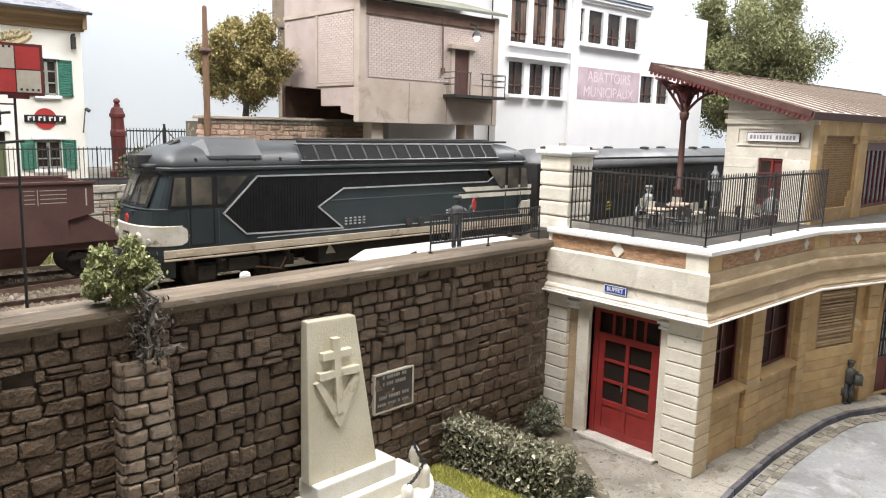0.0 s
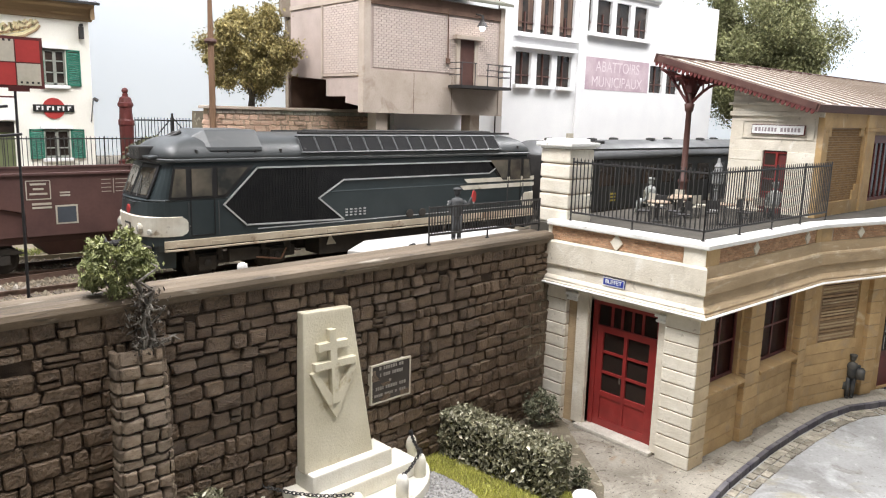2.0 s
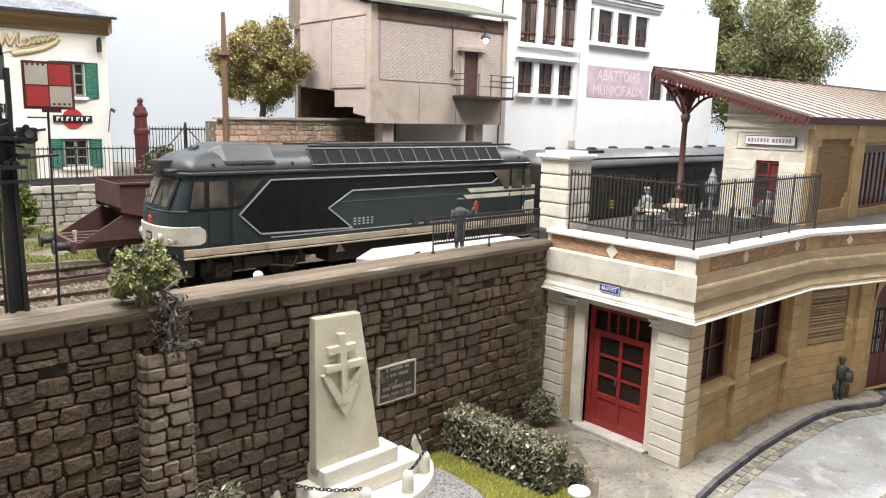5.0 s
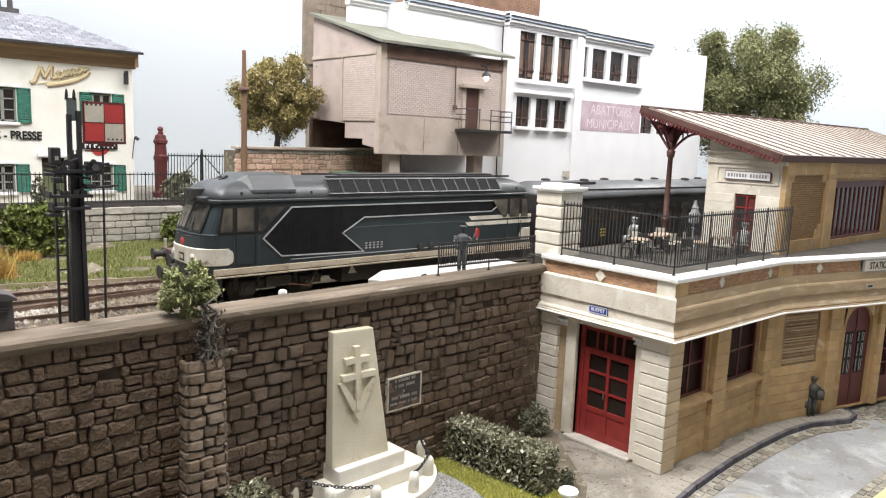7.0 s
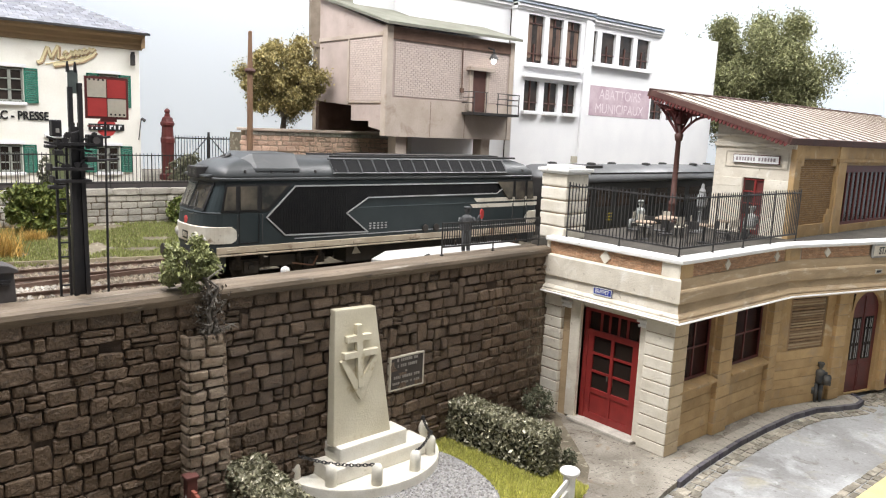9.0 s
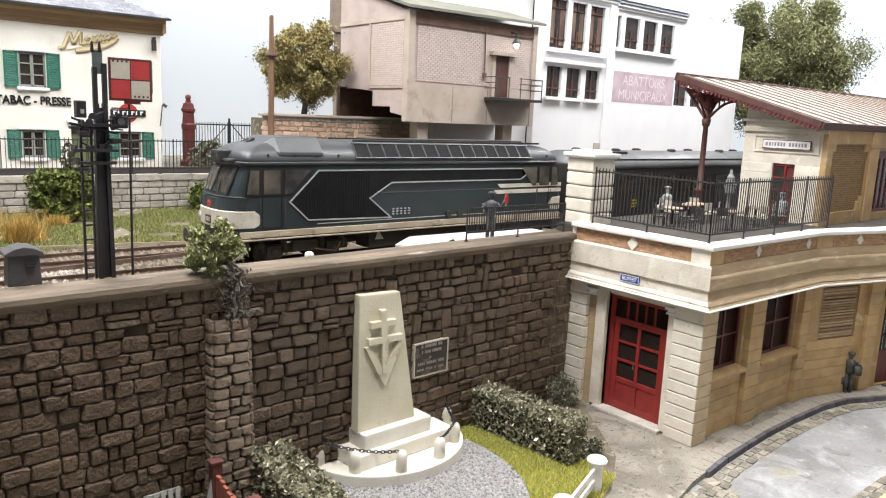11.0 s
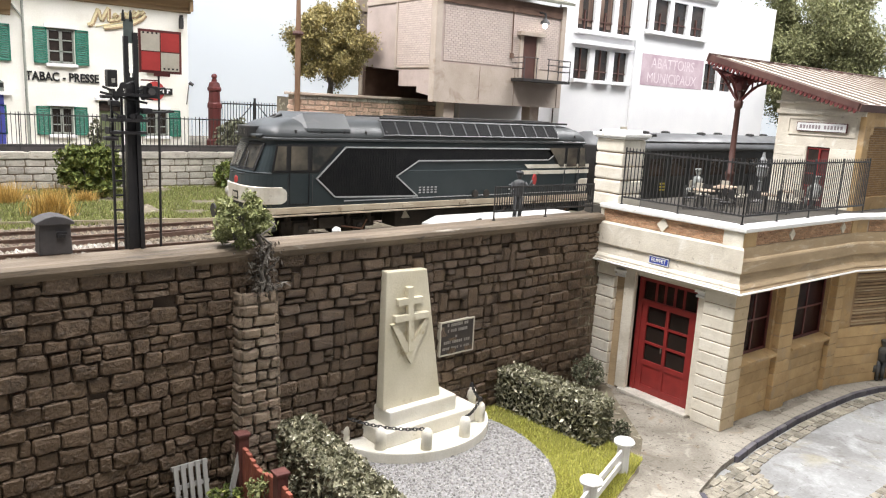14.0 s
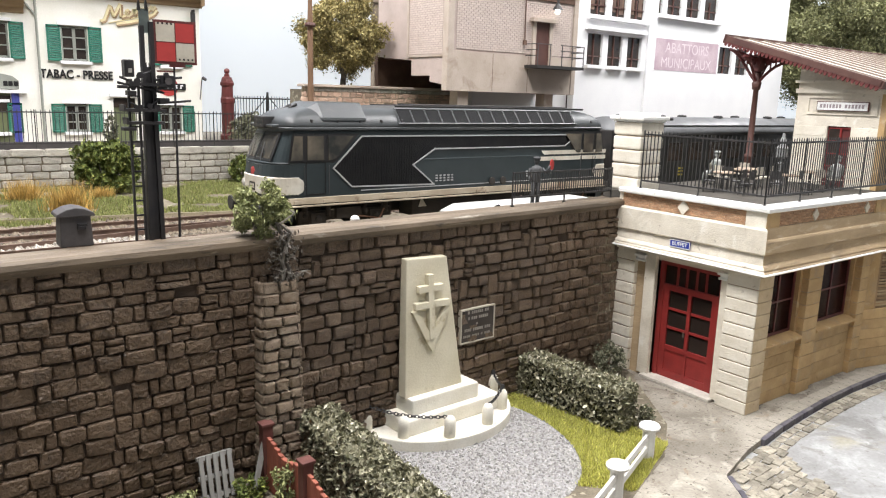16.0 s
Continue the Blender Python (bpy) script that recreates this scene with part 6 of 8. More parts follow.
for row in range(13):
    f = row / 13
    y, z = 38.8 + 3.6 * f, 15.56 + 1.75 * f
    x, end = -2 + (0.2 if row % 2 else 0), 12.3 - 3.75 * f
    while x < end:
        w = min(0.42, end - x)
        box(sl, 0.01, w - 0.01, 0, 0.34, 0, 0.03, Matrix.Translation((x, y, z + r.uniform(0, 0.015))) @ Matrix.Rotation(math.atan2(1.75, 3.6), 4, "X"))
        x += 0.42
tagged(wpart("slate_rest", sl, "slate", cafe), "rows of grey slates", kind="stuff")
wpart("gutter", slab(-10.2, 12.34, 38.68, 38.82, 15.5, 15.62), "black_iron", cafe)
ch = wpart("chimney", slab(5.9, 7.2, 42.3, 43.0, 17.2, 17.55), "grey_box", cafe, "dark chimney base with two pots")
for x in (6.3, 6.85):
    wpart("chimney_pot", tube(bm_new(), (x, 42.65, 17.5), (x, 42.65, 18.9), 0.14, 0.12), "grey_box", ch)


def shuttered(x0, x1, z0, z1, sh=0.62):
    w = wpart("window", slab(x0, x1, 39.62, 39.66, z0, z1), "window_dark", cafe, "dark window with grey sash bars")
    bm = bm_new()
    m = (x0 + x1) / 2
    for a, b, c, d in ((x0, x0 + 0.08, z0, z1), (x1 - 0.08, x1, z0, z1), (m - 0.07, m + 0.07, z0, z1), (x0, x1, z0, z0 + 0.09), (x0, x1, z1 - 0.09, z1), (x0, x1, z0 + (z1 - z0) * 0.35 - 0.03, z0 + (z1 - z0) * 0.35 + 0.03), (x0, x1, z0 + (z1 - z0) * 0.68 - 0.03, z0 + (z1 - z0) * 0.68 + 0.03)):
        box(bm, a, b, 39.56, 39.62, c, d)
    wpart("sash", bm, "sash_grey", w)
    wpart("sill", slab(x0 - 0.12, x1 + 0.12, 39.34, 39.52, z0 - 0.18, z0 - 0.02), "facade_white", w, "", 0.015)
    wpart("lintel", slab(x0 - 0.15, x1 + 0.15, 39.43, 39.5, z1 + 0.05, z1 + 0.2), "facade_white", w, "", 0.01)
    for s, a in ((-1, x0 - sh - 0.03), (1, x1 + 0.03)):
        shp = wpart("shutter", slab(a, a + 0.07, 39.4, 39.47, z0 - 0.05, z1 + 0.03), "green_paint", w, "green louvred shutter")
        bm = bm_new()
        box(bm, a + sh - 0.07, a + sh, 39.4, 39.47, z0 - 0.05, z1 + 0.03)
        box(bm, a, a + sh, 39.4, 39.47, z0 - 0.05, z0 + 0.03)
        box(bm, a, a + sh, 39.4, 39.47, z1 - 0.05, z1 + 0.03)
        n = int((z1 - z0) / 0.11)
        for k in range(n):
            box(bm, a + 0.05, a + sh - 0.05, -0.012, 0.012, -0.05, 0.05, Matrix.Translation((0, 39.44, z0 + 0.06 + k * (z1 - z0 - 0.1) / n)) @ Matrix.Rotation(-0.6, 4, "X"))
        for v in bm.verts:
            v.co -= Vector((4, 39.5, 7.45))
        part("louvres", bm, "green_paint", shp)


M["sash_grey"] = mat("sash_grey", (0.3, 0.31, 0.27), (0.24, 0.25, 0.22), 0.6, bump=0.05)
for a, b in wins_u:
    shuttered(a, b, 11.68, 13.32)
for a, b in wins_l:
    shuttered(a, b, 8.18, 9.52)
dr = wpart("door", slab(7.35, 8.45, 39.66, 39.75, 7.5, 9.9), "door_olive", cafe, "olive green panelled door")
wpart("fanlight", slab(7.35, 8.45, 39.6, 39.66, 9.4, 9.9), "window_dark", dr)
wpart("door_lintel", slab(7.15, 8.65, 39.36, 39.5, 9.95, 10.12), "facade_white", cafe, "", 0.015)
letters("lettering", "TABAC - PRESSE", 0.42, "sign_black", cafe, at(5.72 - 4, -0.03, 10.98 - 7.45), 0.03, 0.8, 0.036)
# painted advertisement: a sloping cream stroke with raised loops (a trade name, left as shapes)
ad = wpart("wall_script", tube(bm_new(), (7.35, 39.47, 13.62), (9.55, 39.47, 14.25), 0.035, n=6), "script_cream", cafe, "cream and brown painted script shapes on the wall")
for shift, mt in ((0.05, "brown_trim"), (0.0, "script_cream")):
    bm = bm_new()
    d = 39.485 - (0.02 if not shift else 0)
    path = [(6.95, 13.68), (7.15, 13.75), (7.45, 14.5), (7.6, 13.95), (7.95, 14.6), (7.95, 13.95), (8.2, 14.05), (8.35, 14.35), (8.2, 14.25), (8.3, 14.0), (8.55, 14.2), (8.6, 14.4), (8.62, 14.1), (8.8, 14.45), (8.85, 14.15), (9.0, 14.5), (9.02, 14.25), (9.2, 14.4), (9.25, 14.58), (9.12, 14.45), (9.22, 14.3), (9.42, 14.5), (9.5, 14.62), (9.52, 14.42), (9.7, 14.62)]
    for (x0, z0), (x1, z1) in zip(path, path[1:]):
        tube(bm, (x0 + shift, d, z0 - shift), (x1 + shift, d, z1 - shift), 0.08 if not shift else 0.1, n=5)
    for (x0, z0), (x1, z1) in zip([(7.7, 13.6), (8.4, 13.75), (9.1, 13.95), (9.6, 14.25)], [(8.4, 13.75), (9.1, 13.95), (9.6, 14.25), (9.75, 14.45)]):
        tube(bm, (x0 + shift, d, z0 - shift), (x1 + shift, d, z1 - shift), 0.08 if not shift else 0.1, n=5)
    wpart("stroke", bm, mt, ad)
disc = wpart("trade_disc", lathe(bm_new(), [(0.5, -0.03), (0.5, 0.0)], 28, (10.2, 39.49, 10.55), "y"), "sign_red", cafe, "red disc advertisement with a black banner")
wpart("banner", slab(9.28, 11.1, 39.42, 39.455, 10.38, 10.72), "sign_black", disc, "black banner")
bm = bm_new()
for k in range(7):
    x = 9.42 + k * 0.23
    box(bm, x, x + 0.07, 39.405, 39.42, 10.45, 10.65)
    if k % 2 == 0:
        box(bm, x + 0.07, x + 0.16, 39.405, 39.42, 10.58, 10.65)
wpart("banner_marks", bm, "sign_white", disc, "white shapes")
wlp = wpart("wall_lamp", box(slab(11.5, 11.7, 39.2, 39.45, 13.9, 14.5), 11.55, 11.65, 39.1, 39.5, 14.5, 14.62), "black_iron", cafe, "black wall lantern", 0.03)
pipe = bm_new()
tube(pipe, (4.05, 39.42, 7.5), (4.05, 39.42, 15.0), 0.06, n=8)
tube(pipe, (4.05, 39.42, 13.7), (3.6, 39.42, 14.3), 0.05, n=8)
wpart("drain_pipe", pipe, "sash_grey", cafe, "grey drain pipe")
wpart("swan_lamp", tube(tube(bm_new(), (11.85, 39.4, 9.9), (12.0, 39.35, 11.1), 0.03, n=5), (12.0, 39.35, 11.1), (12.2, 39.3, 10.95), 0.1, n=6), "grey_box", cafe)
M["blue_paint"] = mat("blue_paint", (0.05, 0.06, 0.3), (0.04, 0.05, 0.22), 0.5, bump=0.05)
sd = wpart("shop_front", slab(1.2, 3.4, 39.3, 39.5, 10.02, 10.16), "facade_white", cafe, "white shop ledge under a dark arched sign")
sb = wpart("shop_sign", prism(bm_new(), [(1.1, 10.2), (3.1, 10.2), (3.1, 10.6), (2.85, 10.82), (2.4, 10.92), (1.1, 10.95)], "y", 39.42, 39.5), "sash_grey", sd, "grey arched sign with dark lettering")
bm = bm_new()
for k, w in enumerate((0.16, 0.06, 0.18, 0.17, 0.2)):
    box(bm, 2.0 + k * 0.22, 2.0 + k * 0.22 + w, 39.4, 39.425, 10.36, 10.58)
for v in bm.verts:
    v.co -= Vector((4, 39.5, 7.45))
part("marks", bm, "sign_black", sb, "dark illegible lettering")
wpart("shop_door", slab(1.2, 2.7, 39.46, 39.5, 7.5, 10.0), "door_olive", sd, "olive shop door")
wpart("fanlight", slab(1.2, 2.7, 39.44, 39.46, 9.1, 9.9), "window_dark", sd)
wpart("door_post", slab(2.74, 3.06, 39.4, 39.5, 7.5, 10.02), "blue_paint", sd, "blue-violet door post")
# lower wing at the near end, with its own eaves and slates
wpart("wing_cornice", prism(bm_new(), [(39.5, 13.75), (39.42, 13.8), (39.36, 14.0), (39.2, 14.1), (39.1, 14.3), (38.9, 14.42), (38.9, 14.5), (39.5, 14.5)], "x", -10, 3.55), "brown_trim", cafe, "brown moulded eaves of the lower wing")
wpart("wing_roof", prism(bm_new(), [(38.8, 14.5), (39.5, 14.5), (39.5, 15.9), (39.35, 15.9)], "x", -10, 3.62), "slate", cafe, "steep grey slate roof of the lower wing")
wpart("wing_gutter", slab(-10, 3.66, 38.7, 38.82, 14.44, 14.56), "black_iron", cafe)

# ---- gate with ornate post ----
gt = place("gate_post", 14.58, 42.5, 7.45, "dark red ornate cast-iron gate post with ball finial", "gate post")
part("shaft", lathe(bm_new(), [(0.5, 0), (0.5, 0.3), (0.38, 0.4), (0.38, 2.2), (0.42, 2.25), (0.42, 2.5), (0.36, 2.6), (0.33, 3.2), (0.42, 3.3), (0.42, 3.45), (0.36, 3.5), (0.3, 3.75), (0.16, 3.82), (0.16, 3.95), (0.08, 4.0)], 12), "dark_red", gt)
part("ball", lathe(bm_new(), [(0.05, 3.95), (0.15, 4.02), (0.18, 4.12), (0.15, 4.22), (0.05, 4.29)], 12), "dark_red", gt, smooth=True)
ig = place("iron_gate", 15.05, 42.5, 7.45, "black iron double gate with diagonal braces", "gate")
me = mesh_of("bar", tube(bm_new(), (0, 0, 0.3), (0, 0, 2.7), 0.025, n=5), "black_iron")
for k in range(24):
    share("bar", me, ig, at(k * 0.183, 0, 0))
part("rail", box(slab(0, 4.25, -0.03, 0.03, 2.5, 2.58), 0, 4.25, -0.03, 0.03, 0.3, 0.4), "black_iron", ig)
part("centre_post", slab(2.05, 2.17, -0.05, 0.05, 0, 2.95), "black_iron", ig)
part("end_post", slab(4.2, 4.3, -0.05, 0.05, 0, 2.7), "black_iron", ig)
br = bm_new()
tube(br, (0.1, -0.05, 0.5), (2.0, -0.05, 2.6), 0.035, n=5)
tube(br, (4.1, -0.05, 0.5), (2.2, -0.05, 2.6), 0.035, n=5)
part("brace", br, "black_iron", ig)

# ---- crazy-stone terrace wall and shrub behind the locomotive ----
shelf = struct("wall_terrace", slab(15.02, 26.4, 32.85, 33.3, 8.1, 10.75), "mortar", "terrace wall of reddish crazy stonework", "wall")
struct("wall_terrace_coping", slab(14.8, 26.4, 32.68, 33.4, 10.74, 10.89), "concrete", "pale flat coping of the terrace wall", "coping", 0.04)
struct("terrace_earth", slab(15.2, 26.4, 33.3, 35.05, 8.1, 10.62), "soil", "raised earth behind the terrace wall", "ground")


def laid_terrace_stones():
    r = random.Random(9)
    cells = rubble_cells(15.02, 24.5, 8.2, 10.52, r, 0.3, 0.6, 0.24, 0.38)
    lay(cells, shelf, CRAZY, "stone", r, 32.85, 0.05, 160, lambda c: c[1] > 8.9, "reddish crazy stones of the wall")
    for k in range(28):
        share("brick", LOW_STONES[k % 12], shelf, Matrix.Translation(((15.2 + k * 0.34) * U, 32.83 * U, 10.63 * U)) @ Matrix.Diagonal((0.32, 0.05, 0.17, 1)))


def crown_points(c, rad, n, seed, lumps=9):
    """Points in a lumpy, gappy crown: clusters on a squashed ball."""
    r = random.Random(seed)
    cl = []
    for _ in range(lumps * 13):
        v = Vector((r.gauss(0, 1), r.gauss(0, 1), r.gauss(0, 1))).normalized()
        k = r.uniform(0.35, 1.0) ** 0.7
        cl.append((Vector((c[0] + v.x * rad[0] * k, c[1] + v.y * rad[1] * k, c[2] + v.z * rad[2] * k)), r.uniform(0.08, 0.2)))
    out = []
    while len(out) < n:
        p, s = cl[r.randrange(len(cl))]
        out.append((p.x + r.gauss(0, s * rad[0] * 0.62), p.y + r.gauss(0, s * rad[1] * 0.62), p.z + r.gauss(0, s * rad[2] * 0.62)))
    return out


def tree(name, x, y, z, trunk_h, rad, leaves, leaf, material, label, category, seed, limbs=7, thick=0.18):
    t = thing(name, at(x, y, z), label, category)
    bm = bm_new()
    r = random.Random(seed)
    tube(bm, (0, 0, -0.1), (0.1, 0, trunk_h * 0.6), thick, thick * 0.75, 8)
    tube(bm, (0.1, 0, trunk_h * 0.6), (0, 0.1, trunk_h + rad[2] * 0.6), thick * 0.75, thick * 0.3, 8)
    part("trunk", bm, "bark", t, "brown-grey bark")
    for k in range(limbs):
        a = 2 * math.pi * k / limbs + r.uniform(-0.4, 0.4)
        z0 = trunk_h * r.uniform(0.55, 1.0)
        q = Vector((math.cos(a) * rad[0] * 0.6, math.sin(a) * rad[1] * 0.6, trunk_h + rad[2] * r.uniform(0.1, 0.9)))
        mid = Vector((q.x * 0.4, q.y * 0.4, z0 + (q.z - z0) * 0.6))
        bm = bm_new()
        tube(bm, (0, 0, z0), mid, thick * 0.45, thick * 0.3, 6)
        tube(bm, mid, q, thick * 0.3, thick * 0.1, 6)
        part("limb", bm, "bark", t)
    raw_part("crown", leaf_cloud(crown_points((0, 0, trunk_h + rad[2] * 0.75), rad, leaves, seed), leaf, seed), material, t, "dense small leaves with gaps")
    return t


tree("shrub_tree", 17.85, 34.15, 10.62, 1.4, (2.3, 1.9, 2.2), 60000, 0.075, "leaf_olive", "round olive-yellow shrub on the terrace wall", "shrub", 5, thick=0.2)
tree("broadleaf_tree", 65.2, 32.0, 5.3, 6.4, (7.6, 6.4, 6.6), 150000, 0.125, "leaf_tree", "tall grey-green leafy tree beyond the station", "tree", 6, 12, 0.5)
wp = place("wooden_pole", 15.0, 32.24, 8.1, "brown wooden telegraph pole with an iron ring", "pole")
part("pole", lathe(bm_new(), [(0.16, 0), (0.136, 5.6), (0.104, 7.28), (0.104, 7.48), (0.07, 7.54)], 10), "wood_pole", wp)
part("ring", lathe(bm_new(), [(0.24, 5.52), (0.28, 5.6), (0.24, 5.71), (0.16, 5.73)], 12), "iron_brown", wp)

# ---- raised concrete cabin ----
bx = place("raised_cabin", 20.7, 28.5, 5.3, "raised pink concrete cabin on legs with brick-pattern panels", "building")
BX0, BX1, BY0, BY1 = 20.7, 29.85, 28.5, 35.2
wpart("front_base", slab(BX0, BX1, BY0, BY0 + 0.4, 10.75, 12.75), "concrete", bx, "stained concrete apron")
wpart("front_core", slab(BX0 + 0.2, BX1, BY0 + 0.06, BY0 + 0.4, 12.75, 16.35), "pink", bx, "pink render")
# the beam's dark brown carries the shade under the roof edge
wpart("top_beam", slab(BX0 + 0.3, BX1 - 0.05, BY0 - 0.03, BY0 + 0.3, 15.7, 16.3), "shade_and_trim_brown", bx, "top beam, eave shade put into its dark brown")
wpart("right_wall", slab(BX1 - 0.4, BX1, BY0 + 0.4, BY1, 10.75, 16.4), "concrete", bx)
wpart("corner_post", slab(BX0 - 0.04, BX0 + 0.36, BY0 - 0.04, BY0 + 0.4, 10.75, 16.35), "concrete", bx, "", 0.03)
wpart("corner_post", slab(BX1 - 0.3, BX1 + 0.04, BY0 - 0.04, BY0 + 0.4, 10.75, 16.4), "concrete", bx, "", 0.03)
wpart("side_wall", prism(bm_new(), [(28.9, 11.05), (30.0, 11.2), (30.0, 11.5), (31.7, 11.5), (31.7, 12.3), (35.1, 12.55), (35.1, 18.3), (28.9, 16.35)], "x", BX0, BX0 + 0.4), "pink", bx, "pink concrete side with stepped foot")
# floor underside coloured dark for the shade beneath the cabin
bm = bm_new()
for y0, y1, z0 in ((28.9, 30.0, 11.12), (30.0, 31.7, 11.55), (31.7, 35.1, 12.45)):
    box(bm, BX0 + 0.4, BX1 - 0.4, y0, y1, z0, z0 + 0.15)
wpart("floor_slab", bm, "shade_and_trim_brown", bx, "dark brown floor underside, shade put into its colour")
# added dark sheet, no real wall: fills in the shade below the floor
wpart("rear_wall", slab(BX0, BX1, BY1 - 0.1, BY1 + 0.2, 10.9, 12.6), "shade_and_trim_brown", bx, "dark sheet added for the shade under the cabin")
for y0, y1, z0, z1 in ((28.85, 35.1, 15.85, 16.05), (31.95, 32.1, 12.4, 15.85), (28.9, 32.0, 12.45, 12.55)):
    wpart("side_rib", slab(BX0 - 0.06, BX0, y0, y1, z0, z1), "concrete", bx)


def brick_field(u0, u1, z0, z1, bw, bh, d0, d1, seed, proud=0.012):
    r = random.Random(seed)
    bm = bm_new()
    row, z = 0, z0
    while z < z1 - bh * 0.5:
        u = u0 - (bw / 2 if row % 2 else 0)
        while u < u1:
            a, b = max(u, u0) + 0.015, min(u + bw, u1) - 0.015
            if b - a > 0.04:
                box(bm, a, b, d0 + r.uniform(-proud, proud), d1, z + 0.012, z + bh - 0.012)
            u += bw
        z += bh
        row += 1
    return bm


wpart("brick_pattern", brick_field(21.25, 29.4, 12.85, 15.65, 0.3, 0.11, BY0 + 0.02, BY0 + 0.08, 3, 0.004), "pink_brick", bx, "pale pink fine brick pattern")
bm = brick_field(28.95, 31.9, 12.6, 15.8, 0.3, 0.11, -0.02, 0.05, 4, 0.004)
for v in bm.verts:
    v.co = Vector((BX0 + v.co.y, v.co.x, v.co.z))
wpart("side_pattern", bm, "pink_brick", bx, "pale pink fine brick pattern")
for x in (23.7, 26.2):
    wpart("apron_joint", slab(x - 0.012, x + 0.012, BY0 - 0.006, BY0, 10.8, 12.7), "shade_and_trim_brown", bx)
bm = bm_new()
loft(bm, [[(BX0 - 0.25, BY0 - 0.35, 16.36), (BX1 + 0.35, BY0 - 0.35, 16.46), (BX1 + 0.35, BY1, 18.4), (BX0 - 0.25, BY1, 18.35)], [(BX0 - 0.25, BY0 - 0.35, 16.5), (BX1 + 0.35, BY0 - 0.35, 16.6), (BX1 + 0.35, BY1, 18.55), (BX0 - 0.25, BY1, 18.5)]])
wpart("roof", bm, "green_roof", bx, "grey-green sloping felt roof")
for x in (22.0, 28.2):
    wpart("leg", slab(x - 0.35, x + 0.35, BY0 + 0.3, BY0 + 1.0, 5.3, 10.8), "concrete", bx, "concrete leg", 0.03)
bd = wpart("door", slab(26.62, 27.65, BY0 - 0.04, BY0 + 0.02, 12.3, 14.55), "iron_brown", bx, "dark brown narrow door")
wpart("door_frame", box(box(slab(26.4, 26.62, BY0 - 0.12, BY0 + 0.02, 12.3, 14.55), 27.65, 27.87, BY0 - 0.12, BY0 + 0.02, 12.3, 14.55), 26.2, 28.1, BY0 - 0.3, BY0 + 0.02, 14.55, 14.75), "concrete", bd, "", 0.01)
bal = wpart("balcony", slab(25.95, 29.55, BY0 - 1.0, BY0, 12.1, 12.25), "black_iron", bx, "small dark balcony with thin rails")
for x in (25.98, 26.9, 27.8, 28.6, 29.5):
    wpart("baluster", tube(bm_new(), (x, BY0 - 0.97, 12.2), (x, BY0 - 0.97, 13.35), 0.03, n=5), "grey_box", bal)
RAILS = [((25.98, BY0 - 0.97, 13.35), (27.0, BY0 - 0.97, 13.35))]
for z in (12.75, 13.05, 13.35):
    RAILS += [((27.7, BY0 - 0.97, z), (29.52, BY0 - 0.97, z)), ((29.52, BY0 - 0.97, z), (29.52, BY0, z)), ((25.98, BY0 - 0.97, z), (25.98, BY0, z))]
for a, b in RAILS:
    wpart("balcony_rail", tube(bm_new(), a, b, 0.025, n=5), "grey_box", bal)
lp = wpart("door_lamp", lathe(bm_new(), [(0.28, 15.25), (0.2, 15.4), (0.08, 15.55), (0.06, 15.8)], 10, (27.75, BY0 - 0.5, 0)), "black_iron", bx, "black lamp shade on a bracket with a lit bulb")
wpart("bulb", lathe(bm_new(), [(0.05, 15.0), (0.13, 15.08), (0.15, 15.18), (0.1, 15.3)], 10, (27.75, BY0 - 0.5, 0)), "bulb", lp, "glowing bulb")
wpart("lamp_arm", tube(bm_new(), (27.75, BY0 - 0.5, 15.78), (27.75, BY0, 15.9), 0.05, n=5), "black_iron", lp)
bm = tube(bm_new(), (25.85, BY0 - 0.05, 13.5), (25.8, BY0 - 0.05, 16.0), 0.04, n=5)
box(bm, 25.75, 25.95, BY0 - 0.12, BY0, 13.3, 13.55)
wpart("conduit", bm, "shade_and_trim_brown", bx)


def car(x, y, z, material, label):
    t = thing("parked_car", at(x, y, z), label, "car", "parked cars")
    b = loft(bm_new(), [[(q * 1.9, w * 0.78, h) for q, w in ((-1, -1), (1, -1), (1, 1), (-1, 1))] for h in (0.3, 0.9)])
    part("body", b, material, t, bevel=0.15)
    part("cabin", loft(bm_new(), [[(a, -0.7, 0.88), (b2, -0.7, 0.88), (b2, 0.7, 0.88), (a, 0.7, 0.88)] if k == 0 else [(a, -0.55, 1.45), (b2, -0.55, 1.45), (b2, 0.55, 1.45), (a, 0.55, 1.45)] for k, a, b2 in ((0, -1.3, 1.1), (1, -0.9, 0.6))]), material, t, bevel=0.12)
    for q in (-1.2, 1.2):
        for w in (-0.72, 0.72):
            part("wheel", lathe(bm_new(), [(0.3, -0.1), (0.32, 0), (0.3, 0.1)], 14, (0, 0, 0), "y"), "black_iron", t, where=at(q, w, 0.31))
    return t


struct("yard", slab(14.4, 48, 30.5, 41, 5.3, 8.2), "pavement", "raised yard under the cabin", "ground")
car(20.9, 31.5, 8.2, "car_green", "bright green parked car under the raised cabin")
car(25.2, 31.3, 8.2, "car_dark", "dark green parked car under the raised cabin")

